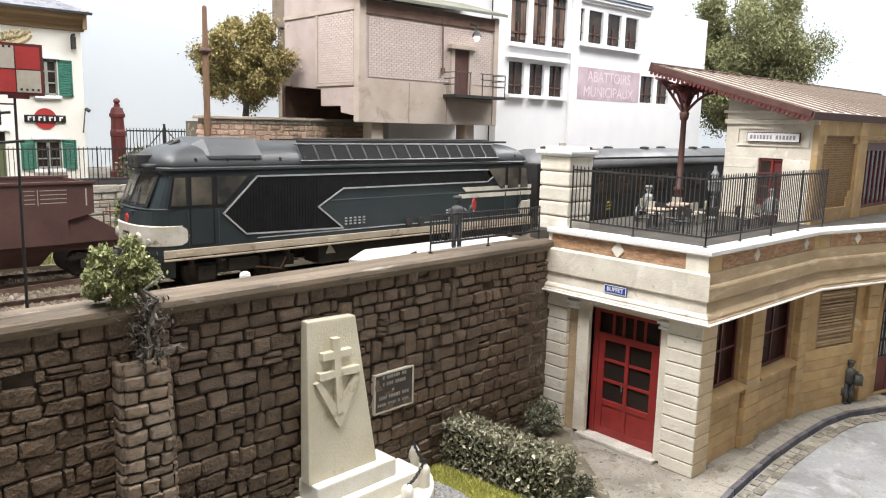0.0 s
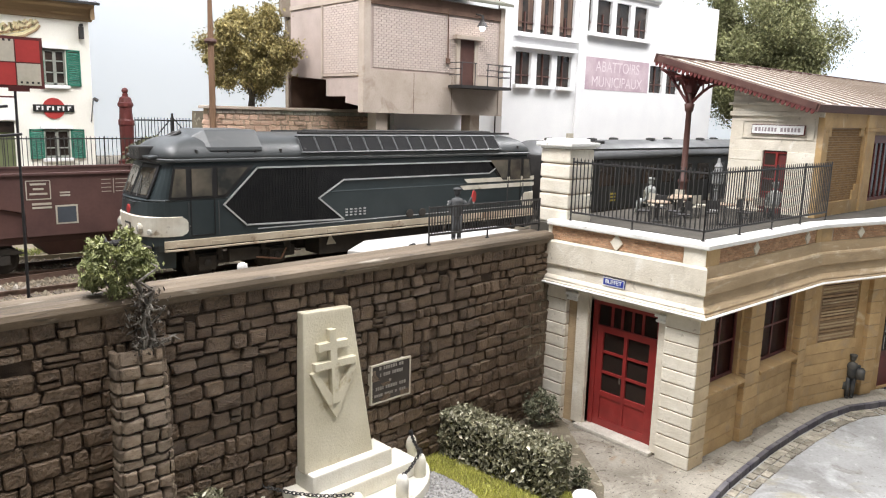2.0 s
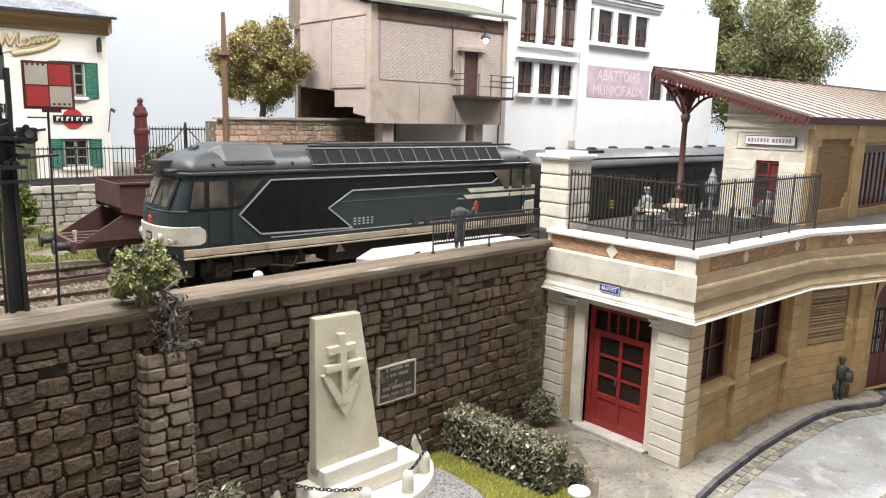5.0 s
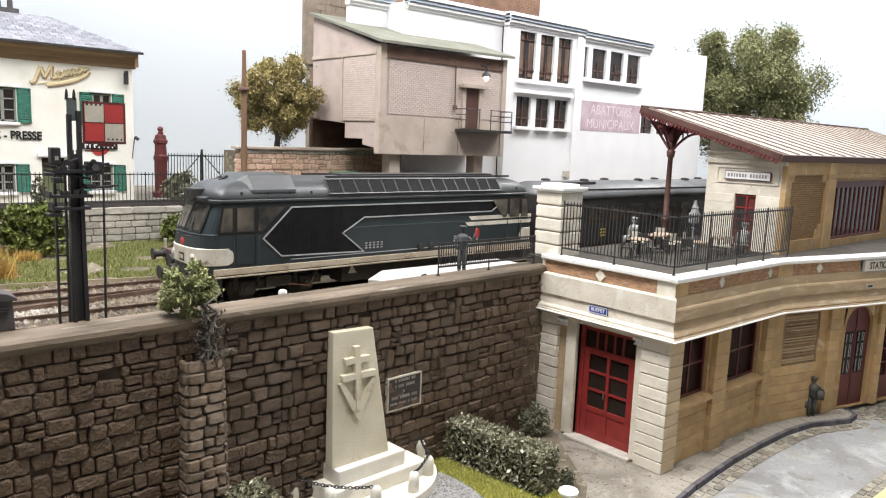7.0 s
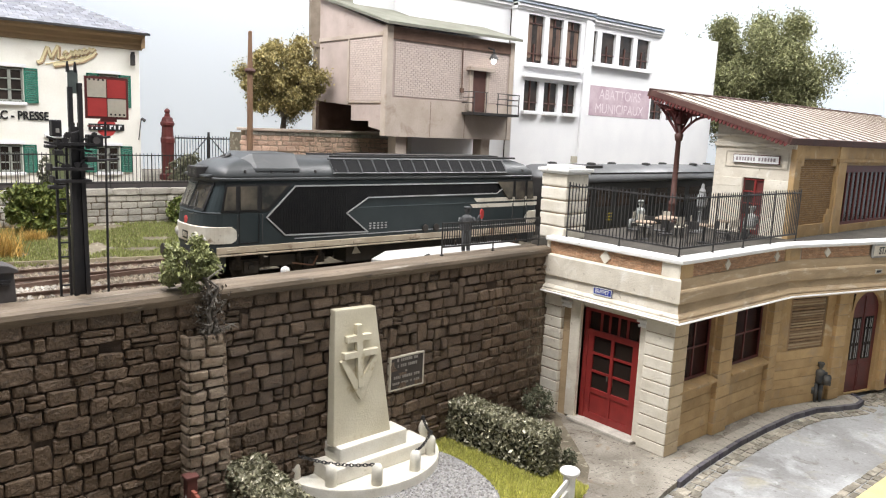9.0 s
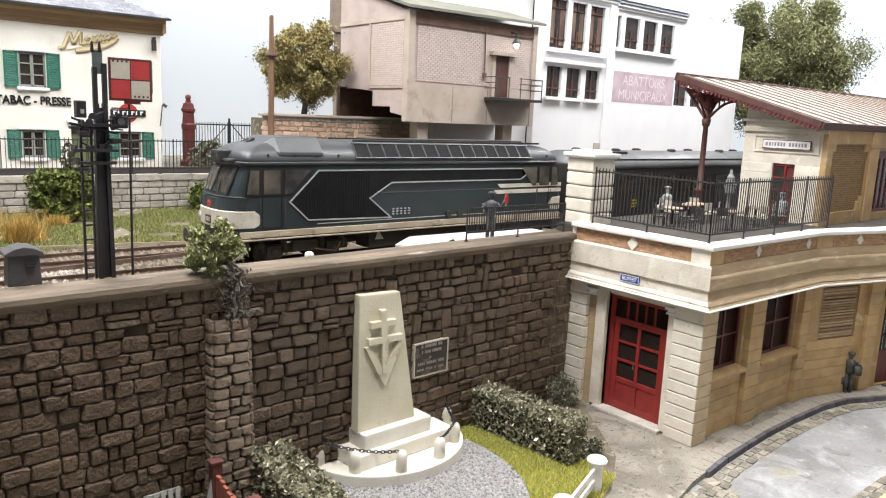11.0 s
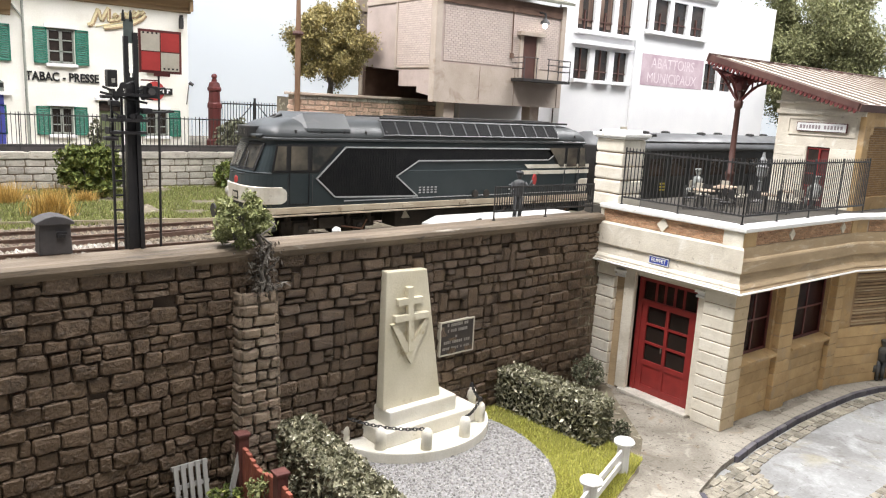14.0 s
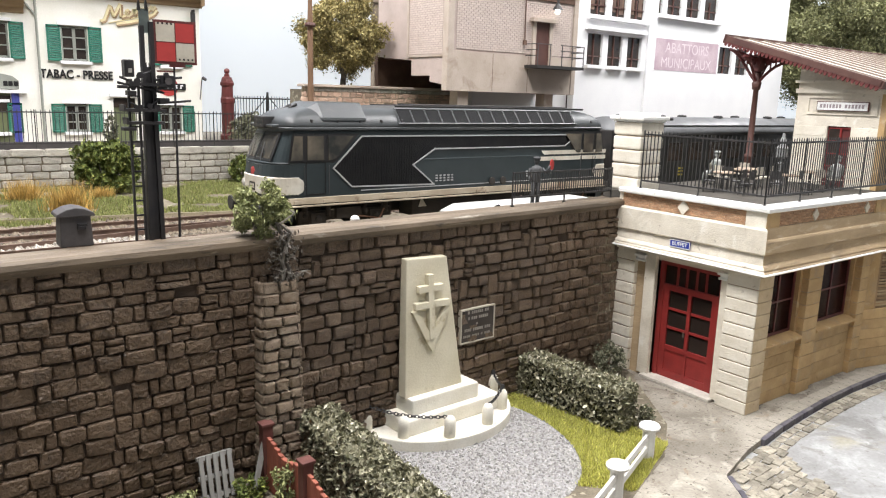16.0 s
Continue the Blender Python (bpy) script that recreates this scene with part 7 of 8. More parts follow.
# ---- slaughterhouse block ----
ab = place("abattoir_building", 40, 31, 5.3, "white rendered municipal slaughterhouse with stone window bands", "building")
AH = [(33.5, 34.9, 12.65, 14.6), (35.4, 36.8, 12.65, 14.6), (37.3, 38.7, 12.65, 14.6), (33.55, 35.1, 15.75, 18.75), (35.55, 36.95, 15.75, 18.75), (37.35, 38.8, 15.75, 18.75), (40.15, 40.6, 16.35, 18.45), (41.1, 42.7, 16.35, 18.45), (43.2, 44.8, 16.35, 18.45), (45.3, 46.9, 16.35, 18.45), (47.6, 49.3, 12.7, 14.6), (49.8, 51.4, 12.7, 14.6)]
wl = wall_with_holes(24, 8.4, 19.4, [(a - 32.5, b - 32.5, c, d) for a, b, c, d in AH], 0, 0.5)
for v in wl.verts:
    v.co += Vector((32.5, 31.0, 0))
wpart("front_wall", wl, "facade_white", ab, "white rendered front")
wpart("left_wing", slab(24.9, 32.5, 31.6, 32.0, 8.4, 19.3), "facade_white", ab, "white rendered set-back wing")
wpart("wing_return", slab(21.9, 24.9, 33.2, 33.6, 16.6, 19.4), "facade_white", ab)
wpart("wing_side", slab(24.5, 24.9, 31.6, 33.2, 16.2, 19.3), "facade_white", ab)
wpart("end_wall", slab(56.1, 56.5, 31.5, 40, 8.4, 13.8), "facade_white", ab)
# dark sheet standing in for the shade behind these windows
wpart("shade_backing", slab(32.6, 56, 31.9, 32.0, 8.4, 19.2), "room_shade", ab)
for x0, x1, y, zt in ((32.4, 40.1, 30.8, 19.55), (39.9, 48.2, 30.75, 19.45), (24.7, 32.5, 31.4, 19.55), (21.8, 24.9, 33.0, 19.55)):
    for k in range(3):
        wpart("cornice_step", slab(x0, x1, y - 0.0 - 0.08 * k, y + 0.5, zt - 0.42 + k * 0.2, zt - 0.28 + k * 0.2), "cornice_blue" if k == 1 else "facade_white", ab)
    wpart("parapet", slab(x0, x1, y + 0.12, y + 0.6, zt - 0.6, zt + 0.25), "facade_white", ab)
for x0, x1, z in ((33.3, 39.0, 15.45), (40.0, 47.2, 16.05), (33.3, 34.95, 12.45), (35.3, 36.9, 12.45), (37.2, 38.85, 12.45), (33.2, 38.95, 14.8)):
    wpart("sill_band", slab(x0, x1, 30.72, 31.05, z, z + 0.22), "facade_white", ab, "", 0.02)
wpart("pilaster_strip", slab(39.2, 40.0, 30.85, 31.0, 8.4, 19.0), "facade_white", ab)
for a, b, c, d in AH:
    w = wpart("window", slab(a, b, 31.2, 31.24, c, d), "window_dark", ab, "dark window with brown metal bars")
    bm = bm_new()
    box(bm, a, b, 31.12, 31.2, c + 0.55, c + 0.62)
    if b - a > 1:
        box(bm, (a + b) / 2 - 0.04, (a + b) / 2 + 0.04, 31.12, 31.2, c, d if c < 15 else c + 1.2)
        if c > 15.5 and d > 18.6:
            box(bm, a, b, 31.12, 31.2, d - 0.55, d - 0.5)
            box(bm, (a + b) / 2 - 0.04, (a + b) / 2 + 0.04, 31.12, 31.2, d - 0.55, d)
            cu = bm_new()
            box(cu, a + 0.1, a + 0.55, 31.185, 31.195, c + 0.3, d - 0.1)
            box(cu, b - 0.5, b - 0.1, 31.185, 31.195, c + 0.2, d - 0.6)
            wpart("curtain", cu, "curtain", w, "brownish curtains")
    wpart("window_bar", bm, "iron_brown", w)
nb = wpart("painted_sign", slab(40.1, 47.4, 30.985, 31.0, 12.65, 14.75), "mark_pink", ab, "faded pink painted wall sign with pale lettering")
for words, z in (("ABATTOIRS", 14.15), ("MUNICIPAUX", 13.15)):
    letters("lettering", words, 0.7, "mark_red", nb, at(43.75 - 40, -0.018, z - 5.3), 0.003, 0.98)
wpart("vent", slab(38.6, 39.6, 30.9, 31.0, 9.3, 9.75), "sign_grey", ab, "small grey vent")
# older masonry behind
ob_ = place("old_warehouse", 25, 38, 7.4, "old brown stone and brick warehouse behind the white block", "building")
wpart("stone_wall", slab(22.2, 28.4, 38.0, 38.4, 10.6, 23.5), "old_stone", ob_, "grey-brown stone wall")
wpart("brick_wall", slab(28.4, 43.2, 38.2, 42, 10.6, 23.8), "old_brick", ob_, "brown brick wall")
wpart("quoin", slab(21.75, 22.5, 37.9, 38.2, 15.9, 23.5), "old_stone", ob_)
bm = brick_field(22.5, 28.3, 16, 22.5, 0.75, 0.4, 37.93, 38.02, 8, 0.03)
wpart("stone_course", bm, "old_stone", ob_)
bm = brick_field(32, 43.1, 20, 23.5, 0.35, 0.14, 38.14, 38.22, 9)
wpart("brick_course", bm, "old_brick", ob_)

M["memo_cream"] = mat("memo_cream", (0.62, 0.57, 0.44), (0.55, 0.5, 0.37), 0.8, scale=1.0, fine=18, bump=0.3, spots=((0.42, 0.36, 0.24), 0.64, 1.2), grain=0.1)
M["memo_white"] = mat("memo_white", (0.78, 0.75, 0.67), (0.7, 0.66, 0.56), 0.8, scale=1.2, fine=18, bump=0.3, spots=((0.5, 0.45, 0.35), 0.66, 2.0), grain=0.1)
M["plaque_text"] = mat("plaque_text", (0.3, 0.28, 0.25), (0.2, 0.18, 0.16), 0.6, bump=0)
M["bark_grey"] = mat("bark_grey", (0.24, 0.22, 0.19), (0.1, 0.085, 0.07), 0.9, scale=4, fine=24, bump=0.5, grain=0.3)
M["leaf_dead"] = foliage("leaf_dead", (0.1, 0.075, 0.055), (0.05, 0.04, 0.03), (0.25, 0.23, 0.2))
M["wood_red_dark"] = mat("wood_red_dark", (0.13, 0.045, 0.035), (0.09, 0.03, 0.025), 0.7, stretch=(3, 3, 0.6), fine=12, bump=0.25)
M["platform_white"] = mat("platform_white", (0.48, 0.475, 0.46), (0.38, 0.37, 0.35), 0.8, scale=0.8, fine=12, bump=0.15, grain=0.1)
M["mast_dark"] = mat("mast_dark", (0.008, 0.0075, 0.009), (0.02, 0.017, 0.017), 0.55, scale=2, fine=12, bump=0.15)
M["board_green"] = mat("board_green", (0.1, 0.12, 0.11), (0.07, 0.085, 0.08), 0.6, bump=0.1)
M["lantern_grey"] = mat("lantern_grey", (0.3, 0.31, 0.3), (0.2, 0.2, 0.2), 0.5, scale=3, fine=12, bump=0.1)
# ---- kerb, edge stones and setts ----
KERB = [(19.6, 9.22), (20.6, 9.38), (22, 9.52), (24.2, 9.7), (26.5, 9.76), (28.8, 9.73), (30.4, 9.5), (31.4, 9.08), (32.6, 8.64), (33.3, 8.7), (33.7, 9.1)]
KERB2 = [(12.4, 4.95), (13.6, 5.6), (14.75, 6.6), (15.5, 7.5), (16.3, 8.55)]


def along(path, step):
    """Points and headings at even steps along a polyline."""
    out, rest = [], 0.0
    for (x0, y0), (x1, y1) in zip(path, path[1:]):
        L = math.hypot(x1 - x0, y1 - y0)
        d = rest
        while d < L:
            out.append((x0 + (x1 - x0) * d / L, y0 + (y1 - y0) * d / L, math.degrees(math.atan2(y1 - y0, x1 - x0))))
            d += step
        rest = d - L
    return out


kerb = place("kerb", 20, 9.3, 0, "dark blue-grey granite kerb along the pavement", "kerb", kind="structure")
ko = Vector((20, 9.3, 0))
edge = place("edge_stones", 20, 9.6, 0, "pale worn edge stones behind the kerb", "paving", kind="structure")
sett = place("sett_gutter", 20, 9, -0.2, "brown-grey setts of gutter and crossing", "paving", kind="structure")


struct("yellow_kerb", slab(18, 40, 3.6, 5.14, -0.5, -0.06), "yellow_stone", "pale yellow concrete edge across the street", "kerb", 0.04)


def laid_paving():
    r = random.Random(17)
    me = mesh_of("kerb_stone", slab(-0.39, 0.39, -0.085, 0.075, -0.3, 0.03), "kerb", 0.025)
    for path in (KERB, KERB2):
        for x, y, a in along(path, 0.8):
            share("kerb_stone", me, kerb, at(x - 20, y - 9.3, 0, a))
    me = mesh_of("edge_stone", slab(-0.395, 0.395, 0.085, 0.55, -0.2, 0.02), "pavement", 0.015)
    for x, y, a in along(KERB[:-2], 0.8):
        share("edge_stone", me, edge, at(x - 20, y - 9.6, r.uniform(-0.006, 0.006), a))
    forms = [mesh_of("sett", slab(-w / 2, w / 2, -d / 2, d / 2, -0.15, 0.04), "sett", 0.025) for w, d in ((0.46, 0.255), (0.42, 0.265), (0.48, 0.28), (0.38, 0.245))]
    for row, off in ((0, -0.27), (1, -0.56)):
        for x, y, a in along(KERB, 0.5):
            q = radians(a)
            share("sett", forms[r.randrange(4)], sett, at(x - math.sin(q) * off - 20, y + math.cos(q) * off - 9, r.uniform(-0.02, 0.015), a + r.uniform(-4, 4)))
    # far edge of the street: a strip of pale setts before a yellow kerb
    for row in range(2):
        for k in range(26):
            share("sett", forms[r.randrange(4)], sett, at(20.5 + k * 0.5 + 0.2 * row - 20, 5.6 - row * 0.29 - 9, r.uniform(-0.02, 0.01), r.uniform(-3, 3) + 1))
    # setts spreading beyond the end of the kerb
    for i in range(9):
        for j in range(5):
            share("sett", forms[r.randrange(4)], sett, at(34.0 + i * 0.5 + (0.22 if j % 2 else 0) - 20, 7.75 + j * 0.29 - 9, r.uniform(-0.02, 0.02), r.uniform(-5, 5)))
    # crossing patch of rougher setts
    n = 0
    for i in range(23):
        for j in range(18):
            x, y = 14.6 + i * 0.4 + (0.17 if j % 2 else 0) + r.uniform(-0.04, 0.04), 4.6 + j * 0.26 + r.uniform(-0.03, 0.03)
            left = x > 12.4 + (y - 4.95) * 1.05 + 0.55
            right = x < 19.4 + (y - 8.8) * 0.55
            if left and right and y < 8.7 + (x - 16) * 0.14 and n < 235:
                n += 1
                share("sett", forms[r.randrange(4)], sett, at(x - 20, y - 9, r.uniform(-0.03, 0.03), r.uniform(-6, 6) + 8, r.uniform(-1.5, 1.5), r.uniform(-1.5, 1.5)))


# ---- memorial ----
memo = thing("war_memorial", WALL @ at(0.13, 0, 0), "cream stone memorial slab with relief cross on white steps", "memorial")


def slab_v(z):
    return -0.62 + 0.3 * (z - 1.5) / 4.1


bm = loft(bm_new(), [[(6.02, slab_v(1.34), 1.34), (8.31, slab_v(1.34), 1.34), (8.31, slab_v(1.34) + 0.38, 1.34), (6.02, slab_v(1.34) + 0.38, 1.34)], [(6.2, slab_v(5.6), 5.64), (7.77, slab_v(5.6), 5.58), (7.77, slab_v(5.6) + 0.3, 5.58), (6.2, slab_v(5.6) + 0.3, 5.64)]])
part("slab", bm, "memo_cream", memo, "tall tapered cream slab", 0.04)


def relief(poly, d):
    rings = []
    for k in (0.05, -d):
        rings.append([(7.0 + (u - 7.1) * 0.91, slab_v(z) + k, z) for u, z in poly])
    return loft(bm_new(), rings)


bm = relief([(7.0, 3.1), (7.22, 3.1), (7.22, 4.08), (7.9, 4.05), (7.9, 4.26), (7.22, 4.28), (7.22, 4.58), (7.64, 4.56), (7.64, 4.77), (7.22, 4.78), (7.22, 5.12), (6.98, 5.12), (6.98, 4.79), (6.58, 4.79), (6.58, 4.58), (6.98, 4.58), (6.98, 4.28), (6.44, 4.29), (6.44, 4.08), (7.0, 4.08)], 0.17)
part("cross", bm, "memo_cream", memo, "relief double-barred cross", 0.015)
part("relief_v", relief([(6.32, 4.02), (6.5, 4.06), (7.1, 3.22), (7.78, 4.08), (7.96, 4.04), (7.3, 2.95), (7.12, 2.68), (6.92, 2.98)], 0.13), "memo_cream", memo, "relief V shape", 0.015)
part("upper_step", slab(6.1, 8.8, -0.9, 0.0, 0.84, 1.36), "memo_white", memo, "white upper step", 0.05)
part("middle_step", slab(5.7, 9.6, -1.15, 0.02, 0.35, 0.85), "memo_white", memo, "white middle step", 0.05)
poly = [(7.75 + 2.85 * math.cos(math.pi + math.pi * k / 24), 0.25 + 2.42 * math.sin(math.pi + math.pi * k / 24)) for k in range(25)]
part("base", prism(bm_new(), poly + [(10.6, 0.3), (4.9, 0.3)], "z", -0.2, 0.35), "memo_white", memo, "white half-round base", 0.04)
BOL = [(5.09, 0.08), (5.69, -1.01), (6.85, -1.8), (8.41, -1.8), (10.25, -0.08), (9.61, -1.2)]
for k, (u, v) in enumerate(BOL):
    b = part("bollard", lathe(bm_new(), [(0.18, 0.33), (0.18, 0.8), (0.165, 0.9), (0.11, 0.99), (0.04, 1.02)], 14, (u, v, 0)), "memo_white", memo, "white domed bollard", smooth=True)
    if k in (0, 4, 5):
        part("ring_bolt", lathe(bm_new(), [(0.05, 1.03), (0.08, 1.1), (0.05, 1.18)], 8, (u, v, 0)), "black_iron", b)


def chain(a, b, sag):
    bm = bm_new()
    n = max(6, int((Vector(b) - Vector(a)).length / 0.105))
    pts = [Vector(a).lerp(Vector(b), k / n) - Vector((0, 0, sag * 4 * (k / n) * (1 - k / n))) for k in range(n + 1)]
    for k, (p, q) in enumerate(zip(pts, pts[1:])):
        d = (q - p).normalized()
        side = d.cross(Vector((0, 0, 1))).normalized() if k % 2 else d.cross(d.cross(Vector((0, 0, 1)))).normalized()
        c, L, w = (p + q) / 2, (q - p).length * 0.68, 0.048
        ring = [c + d * (L * math.cos(t)) + side * (w * math.sin(t)) for t in [2 * math.pi * j / 8 for j in range(8)]]
        for s0, s1 in zip(ring, ring[1:] + ring[:1]):
            tube(bm, s0, s1, 0.018, n=4)
    return bm


for a, b, s in ((0, 2, 0.16), (3, 5, 0.12), (5, 4, 0.1)):
    part("chain", chain((*BOL[a], 1.12 if a in (0, 5) else 1.0), (*BOL[b], 1.12 if b in (4, 5) else 1.0), s), "black_iron", memo, "black hanging chain")

plq = thing("wall_plaque", WALL @ at(8.75, -0.03, 2.42), "dark bronze plaque with pale frame and worn lettering", "plaque")
part("plate", slab(0.03, 1.5, -0.08, 0.06, 0.02, 1.18), "plaque", plq)
for a in ((0.0, 1.53, 0.0, 0.05), (0.0, 1.53, 1.14, 1.19), (0.0, 0.05, 0.05, 1.14), (1.48, 1.53, 0.05, 1.14)):
    part("frame", slab(a[0], a[1], -0.1, 0.05, a[2], a[3]), "sign_grey", plq, "pale metal frame")
for k, (w, h) in enumerate(((0.9, 0.1), (0.85, 0.1), (0.16, 0.07), (1.15, 0.1), (1.25, 0.08))):
    bm, x = bm_new(), 0.765 - w / 2
    r = random.Random(k)
    while x < 0.765 + w / 2 - 0.03:
        c = r.uniform(0.04, 0.08)
        box(bm, x, x + c, -0.09, -0.075, 1.0 - k * 0.2, 1.0 - k * 0.2 + h)
        x += c + (0.025 if r.random() < 0.75 else 0.09)
    part("worn_lettering", bm, "plaque_text", plq, "worn pale lettering, illegible")


# ---- hedges and plants ----
def hedge(name, corners, h, leaves, label, seed):
    """A clipped hedge over a four-cornered footprint."""
    t = place(name, corners[0][0], corners[0][1], 0, label, "hedge", "garden hedges")
    r = random.Random(seed)
    c = [Vector((*p, 0)) for p in corners]
    # one solid dark block fills the hedge behind its leaves
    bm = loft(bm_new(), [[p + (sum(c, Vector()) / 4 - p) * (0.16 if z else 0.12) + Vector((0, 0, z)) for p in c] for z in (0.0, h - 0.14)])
    wpart("core", bm, "hedge_core", t, "solid dark core inside the leaves")
    pts = []

    def uv(a, b):
        return (c[0].lerp(c[1], a)).lerp(c[3].lerp(c[2], a), b)
    for _ in range(leaves):
        k = r.random()
        if k < 0.4:
            p = uv(r.random(), r.random())
            z = h + r.gauss(-0.03, 0.06)
        else:
            e = r.choice((0, 1, 2, 3))
            q = r.random()
            p = uv(*((q, 0), (q, 1), (0, q), (1, q))[e])
            z = r.uniform(0.02, h)
        p = p + Vector((r.gauss(0, 0.05), r.gauss(0, 0.05), 0))
        pts.append((p.x - c[0].x, p.y - c[0].y, max(z, 0.03)))
    raw_part("leaves", leaf_cloud(pts, 0.085, seed), "leaf_hedge", t, "small grey-green clipped leaves")
    return t


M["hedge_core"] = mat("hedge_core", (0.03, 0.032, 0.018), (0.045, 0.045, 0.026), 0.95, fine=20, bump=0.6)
hedge("clipped_hedge", [(15.1, 16.2), (15.6, 12.0), (16.5, 12.15), (16.1, 16.3)], 1.45, 11000, "clipped grey-green hedge beside the lawn", 31)
hedge("clipped_hedge", [(6.15, 15.35), (5.8, 9.6), (6.9, 9.6), (7.2, 15.5)], 1.75, 18000, "clipped grey-green hedge along the wooden fence", 32)


def bush(name, x, y, z, rad, leaves, size, material, label, seed, category="bush"):
    t = place(name, x, y, z, label, category)
    r = random.Random(seed)
    bm = bm_new()
    for k in range(6):
        a = k * 1.05 + r.uniform(0, 0.5)
        tube(bm, (0, 0, 0), (math.cos(a) * rad[0] * 0.6, math.sin(a) * rad[1] * 0.6, rad[2] * r.uniform(0.8, 1.5)), 0.035, 0.012, 5)
    part("stems", bm, "bark", t)
    raw_part("leaves", leaf_cloud(crown_points((0, 0, rad[2]), rad, leaves, seed, 6), size, seed), material, t)
    return t


bush("coping_bush", 5.35, 15.95, 6.7, (0.85, 0.6, 0.72), 6500, 0.06, "leaf_green", "straggly bright green bush rooted on the wall coping", 41)
bush("corner_shrub", 19.4, 15.7, 0, (0.65, 0.55, 0.7), 1500, 0.06, "leaf_dry", "thin grey-green shrub in the corner by the station", 42)
bush("small_weed", 16.95, 12.0, 0, (0.35, 0.35, 0.35), 500, 0.06, "leaf_dry", "small dry weed at the end of the hedge", 43)
bush("bank_bush", 5.7, 34.5, 5.6, (1.6, 1.0, 1.2), 6500, 0.13, "leaf_bush", "dark green leafy bush against the block wall", 44)
bush("bank_bush", 12.6, 35.3, 5.6, (0.8, 0.5, 0.8), 1300, 0.11, "leaf_bush", "small green bush at the end of the block wall", 45)
bush("gate_bush", 14.2, 38.6, 7.45, (1.0, 0.7, 0.9), 1600, 0.12, "leaf_dry", "sparse pale bush beside the gate post", 46)
bush("fence_climber", 6.6, 37.0, 7.5, (0.35, 0.2, 0.85), 600, 0.08, "leaf_dry", "dark climber growing on the street fence", 47)
bush("garden_weed", 4.9, 13.6, 0, (0.4, 0.4, 0.75), 800, 0.07, "leaf_green", "green weed growing by the wooden fence", 48)
bush("garden_weed", 2.7, 14.8, 0, (0.7, 0.5, 0.35), 900, 0.07, "leaf_green", "low green weeds at the foot of the wall", 49)
bush("garden_weed", 4.5, 14.9, 0, (0.5, 0.4, 0.3), 700, 0.07, "leaf_bush", "low dark weeds by the pallet", 50)
r = random.Random(51)
for x, y, s in ((3.4, 30.6, 1.0), (2.2, 33.6, 0.9), (5.2, 33.2, 0.55), (-1.0, 32.0, 0.9), (-3.5, 31.0, 1.0)):
    p2 = [(r.gauss(0, 0.35 * s) + x, r.gauss(0, 0.2 * s) + y, 5.35) for _ in range(700)]
    ob = blades("straw_tuft", p2, 1.15 * s, 0.02, "straw", "", "", int(x * 10), 0.3)
    tagged(ob, "tuft of tall golden dry grass on the bank", "grass tuft", "grass tufts")
# gnarled stem over the buttress
st = place("ivy_stem", 5.7, 15.5, 5.4, "gnarled grey dead stem climbing from the buttress to the coping", "stem")
r = random.Random(6)
for k in range(4):
    bm = bm_new()
    p = Vector((5.55 + 0.12 * k, 15.5, 5.3))
    for j in range(7):
        q = p + Vector((r.uniform(-0.13, 0.13), r.uniform(-0.06, 0.05), 0.26))
        if j == 6:
            q.x = 5.62
        tube(bm, p, q, 0.06 - 0.004 * j, 0.055 - 0.004 * j, 6)
        if r.random() < 0.75:
            e = q + Vector((r.uniform(-0.4, 0.5), r.uniform(-0.2, 0.05), r.uniform(-0.15, 0.3)))
            tube(bm, q, e, 0.03, 0.014, 5)
            for _ in range(4):
                tube(bm, e, e + Vector((r.uniform(-0.15, 0.15), r.uniform(-0.12, 0.1), r.uniform(-0.1, 0.12))), 0.022, 0.01, 4)
        p = q
    wpart("twig", bm, "bark_grey", st)
pts = [(r.gauss(5.75, 0.22) - 5.7, r.gauss(15.48, 0.08) - 15.5, r.uniform(0.05, 1.5)) for _ in range(420)]
raw_part("dead_leaves", leaf_cloud(pts, 0.055, 12), "leaf_dead", st, "curled dead leaves")

# ---- fences and odds in the garden ----
rf_ = place("wooden_fence", 5.25, 15.2, 0, "red-brown wooden board fence with scalloped top", "fence")
for k in range(4):
    y = 15.15 - k * 2.35
    wpart("post", box(slab(5.12, 5.4, y - 0.14, y + 0.14, 0, 1.8 - 0.05 * k), 5.08, 5.44, y - 0.18, y + 0.18, 1.8 - 0.05 * k, 1.88 - 0.05 * k), "wood_red_dark", rf_, "dark red-brown post", 0.02)
    if k < 3:
        for j in range(9):
            a = y - 0.16 - j * 0.225
            z = 1.42 + 0.1 * math.cos(j / 8 * 2 * math.pi)
            wpart("board", slab(5.2, 5.3, a - 0.215, a, 0.05, z), "wood_red", rf_, "", 0.015)
        for z in (0.4, 1.1):
            wpart("fence_rail", slab(5.3, 5.38, y - 2.2, y - 0.14, z, z + 0.14), "wood_red", rf_)
rf_.matrix_basis = at(5.03, 15.2, 0)
wf = place("white_fence", 15.15, 10.5, 0, "low white fence with round-capped posts", "fence")
for x, y in ((15.15, 10.5), (12.45, 9.42), (9.75, 8.34)):
    wpart("post", lathe(bm_new(), [(0.2, 0), (0.19, 0.9), (0.3, 0.93), (0.32, 1.0), (0.28, 1.06), (0.1, 1.09)], 16, (x, y, 0)), "white", wf, "white post with flat round cap", smooth=False)
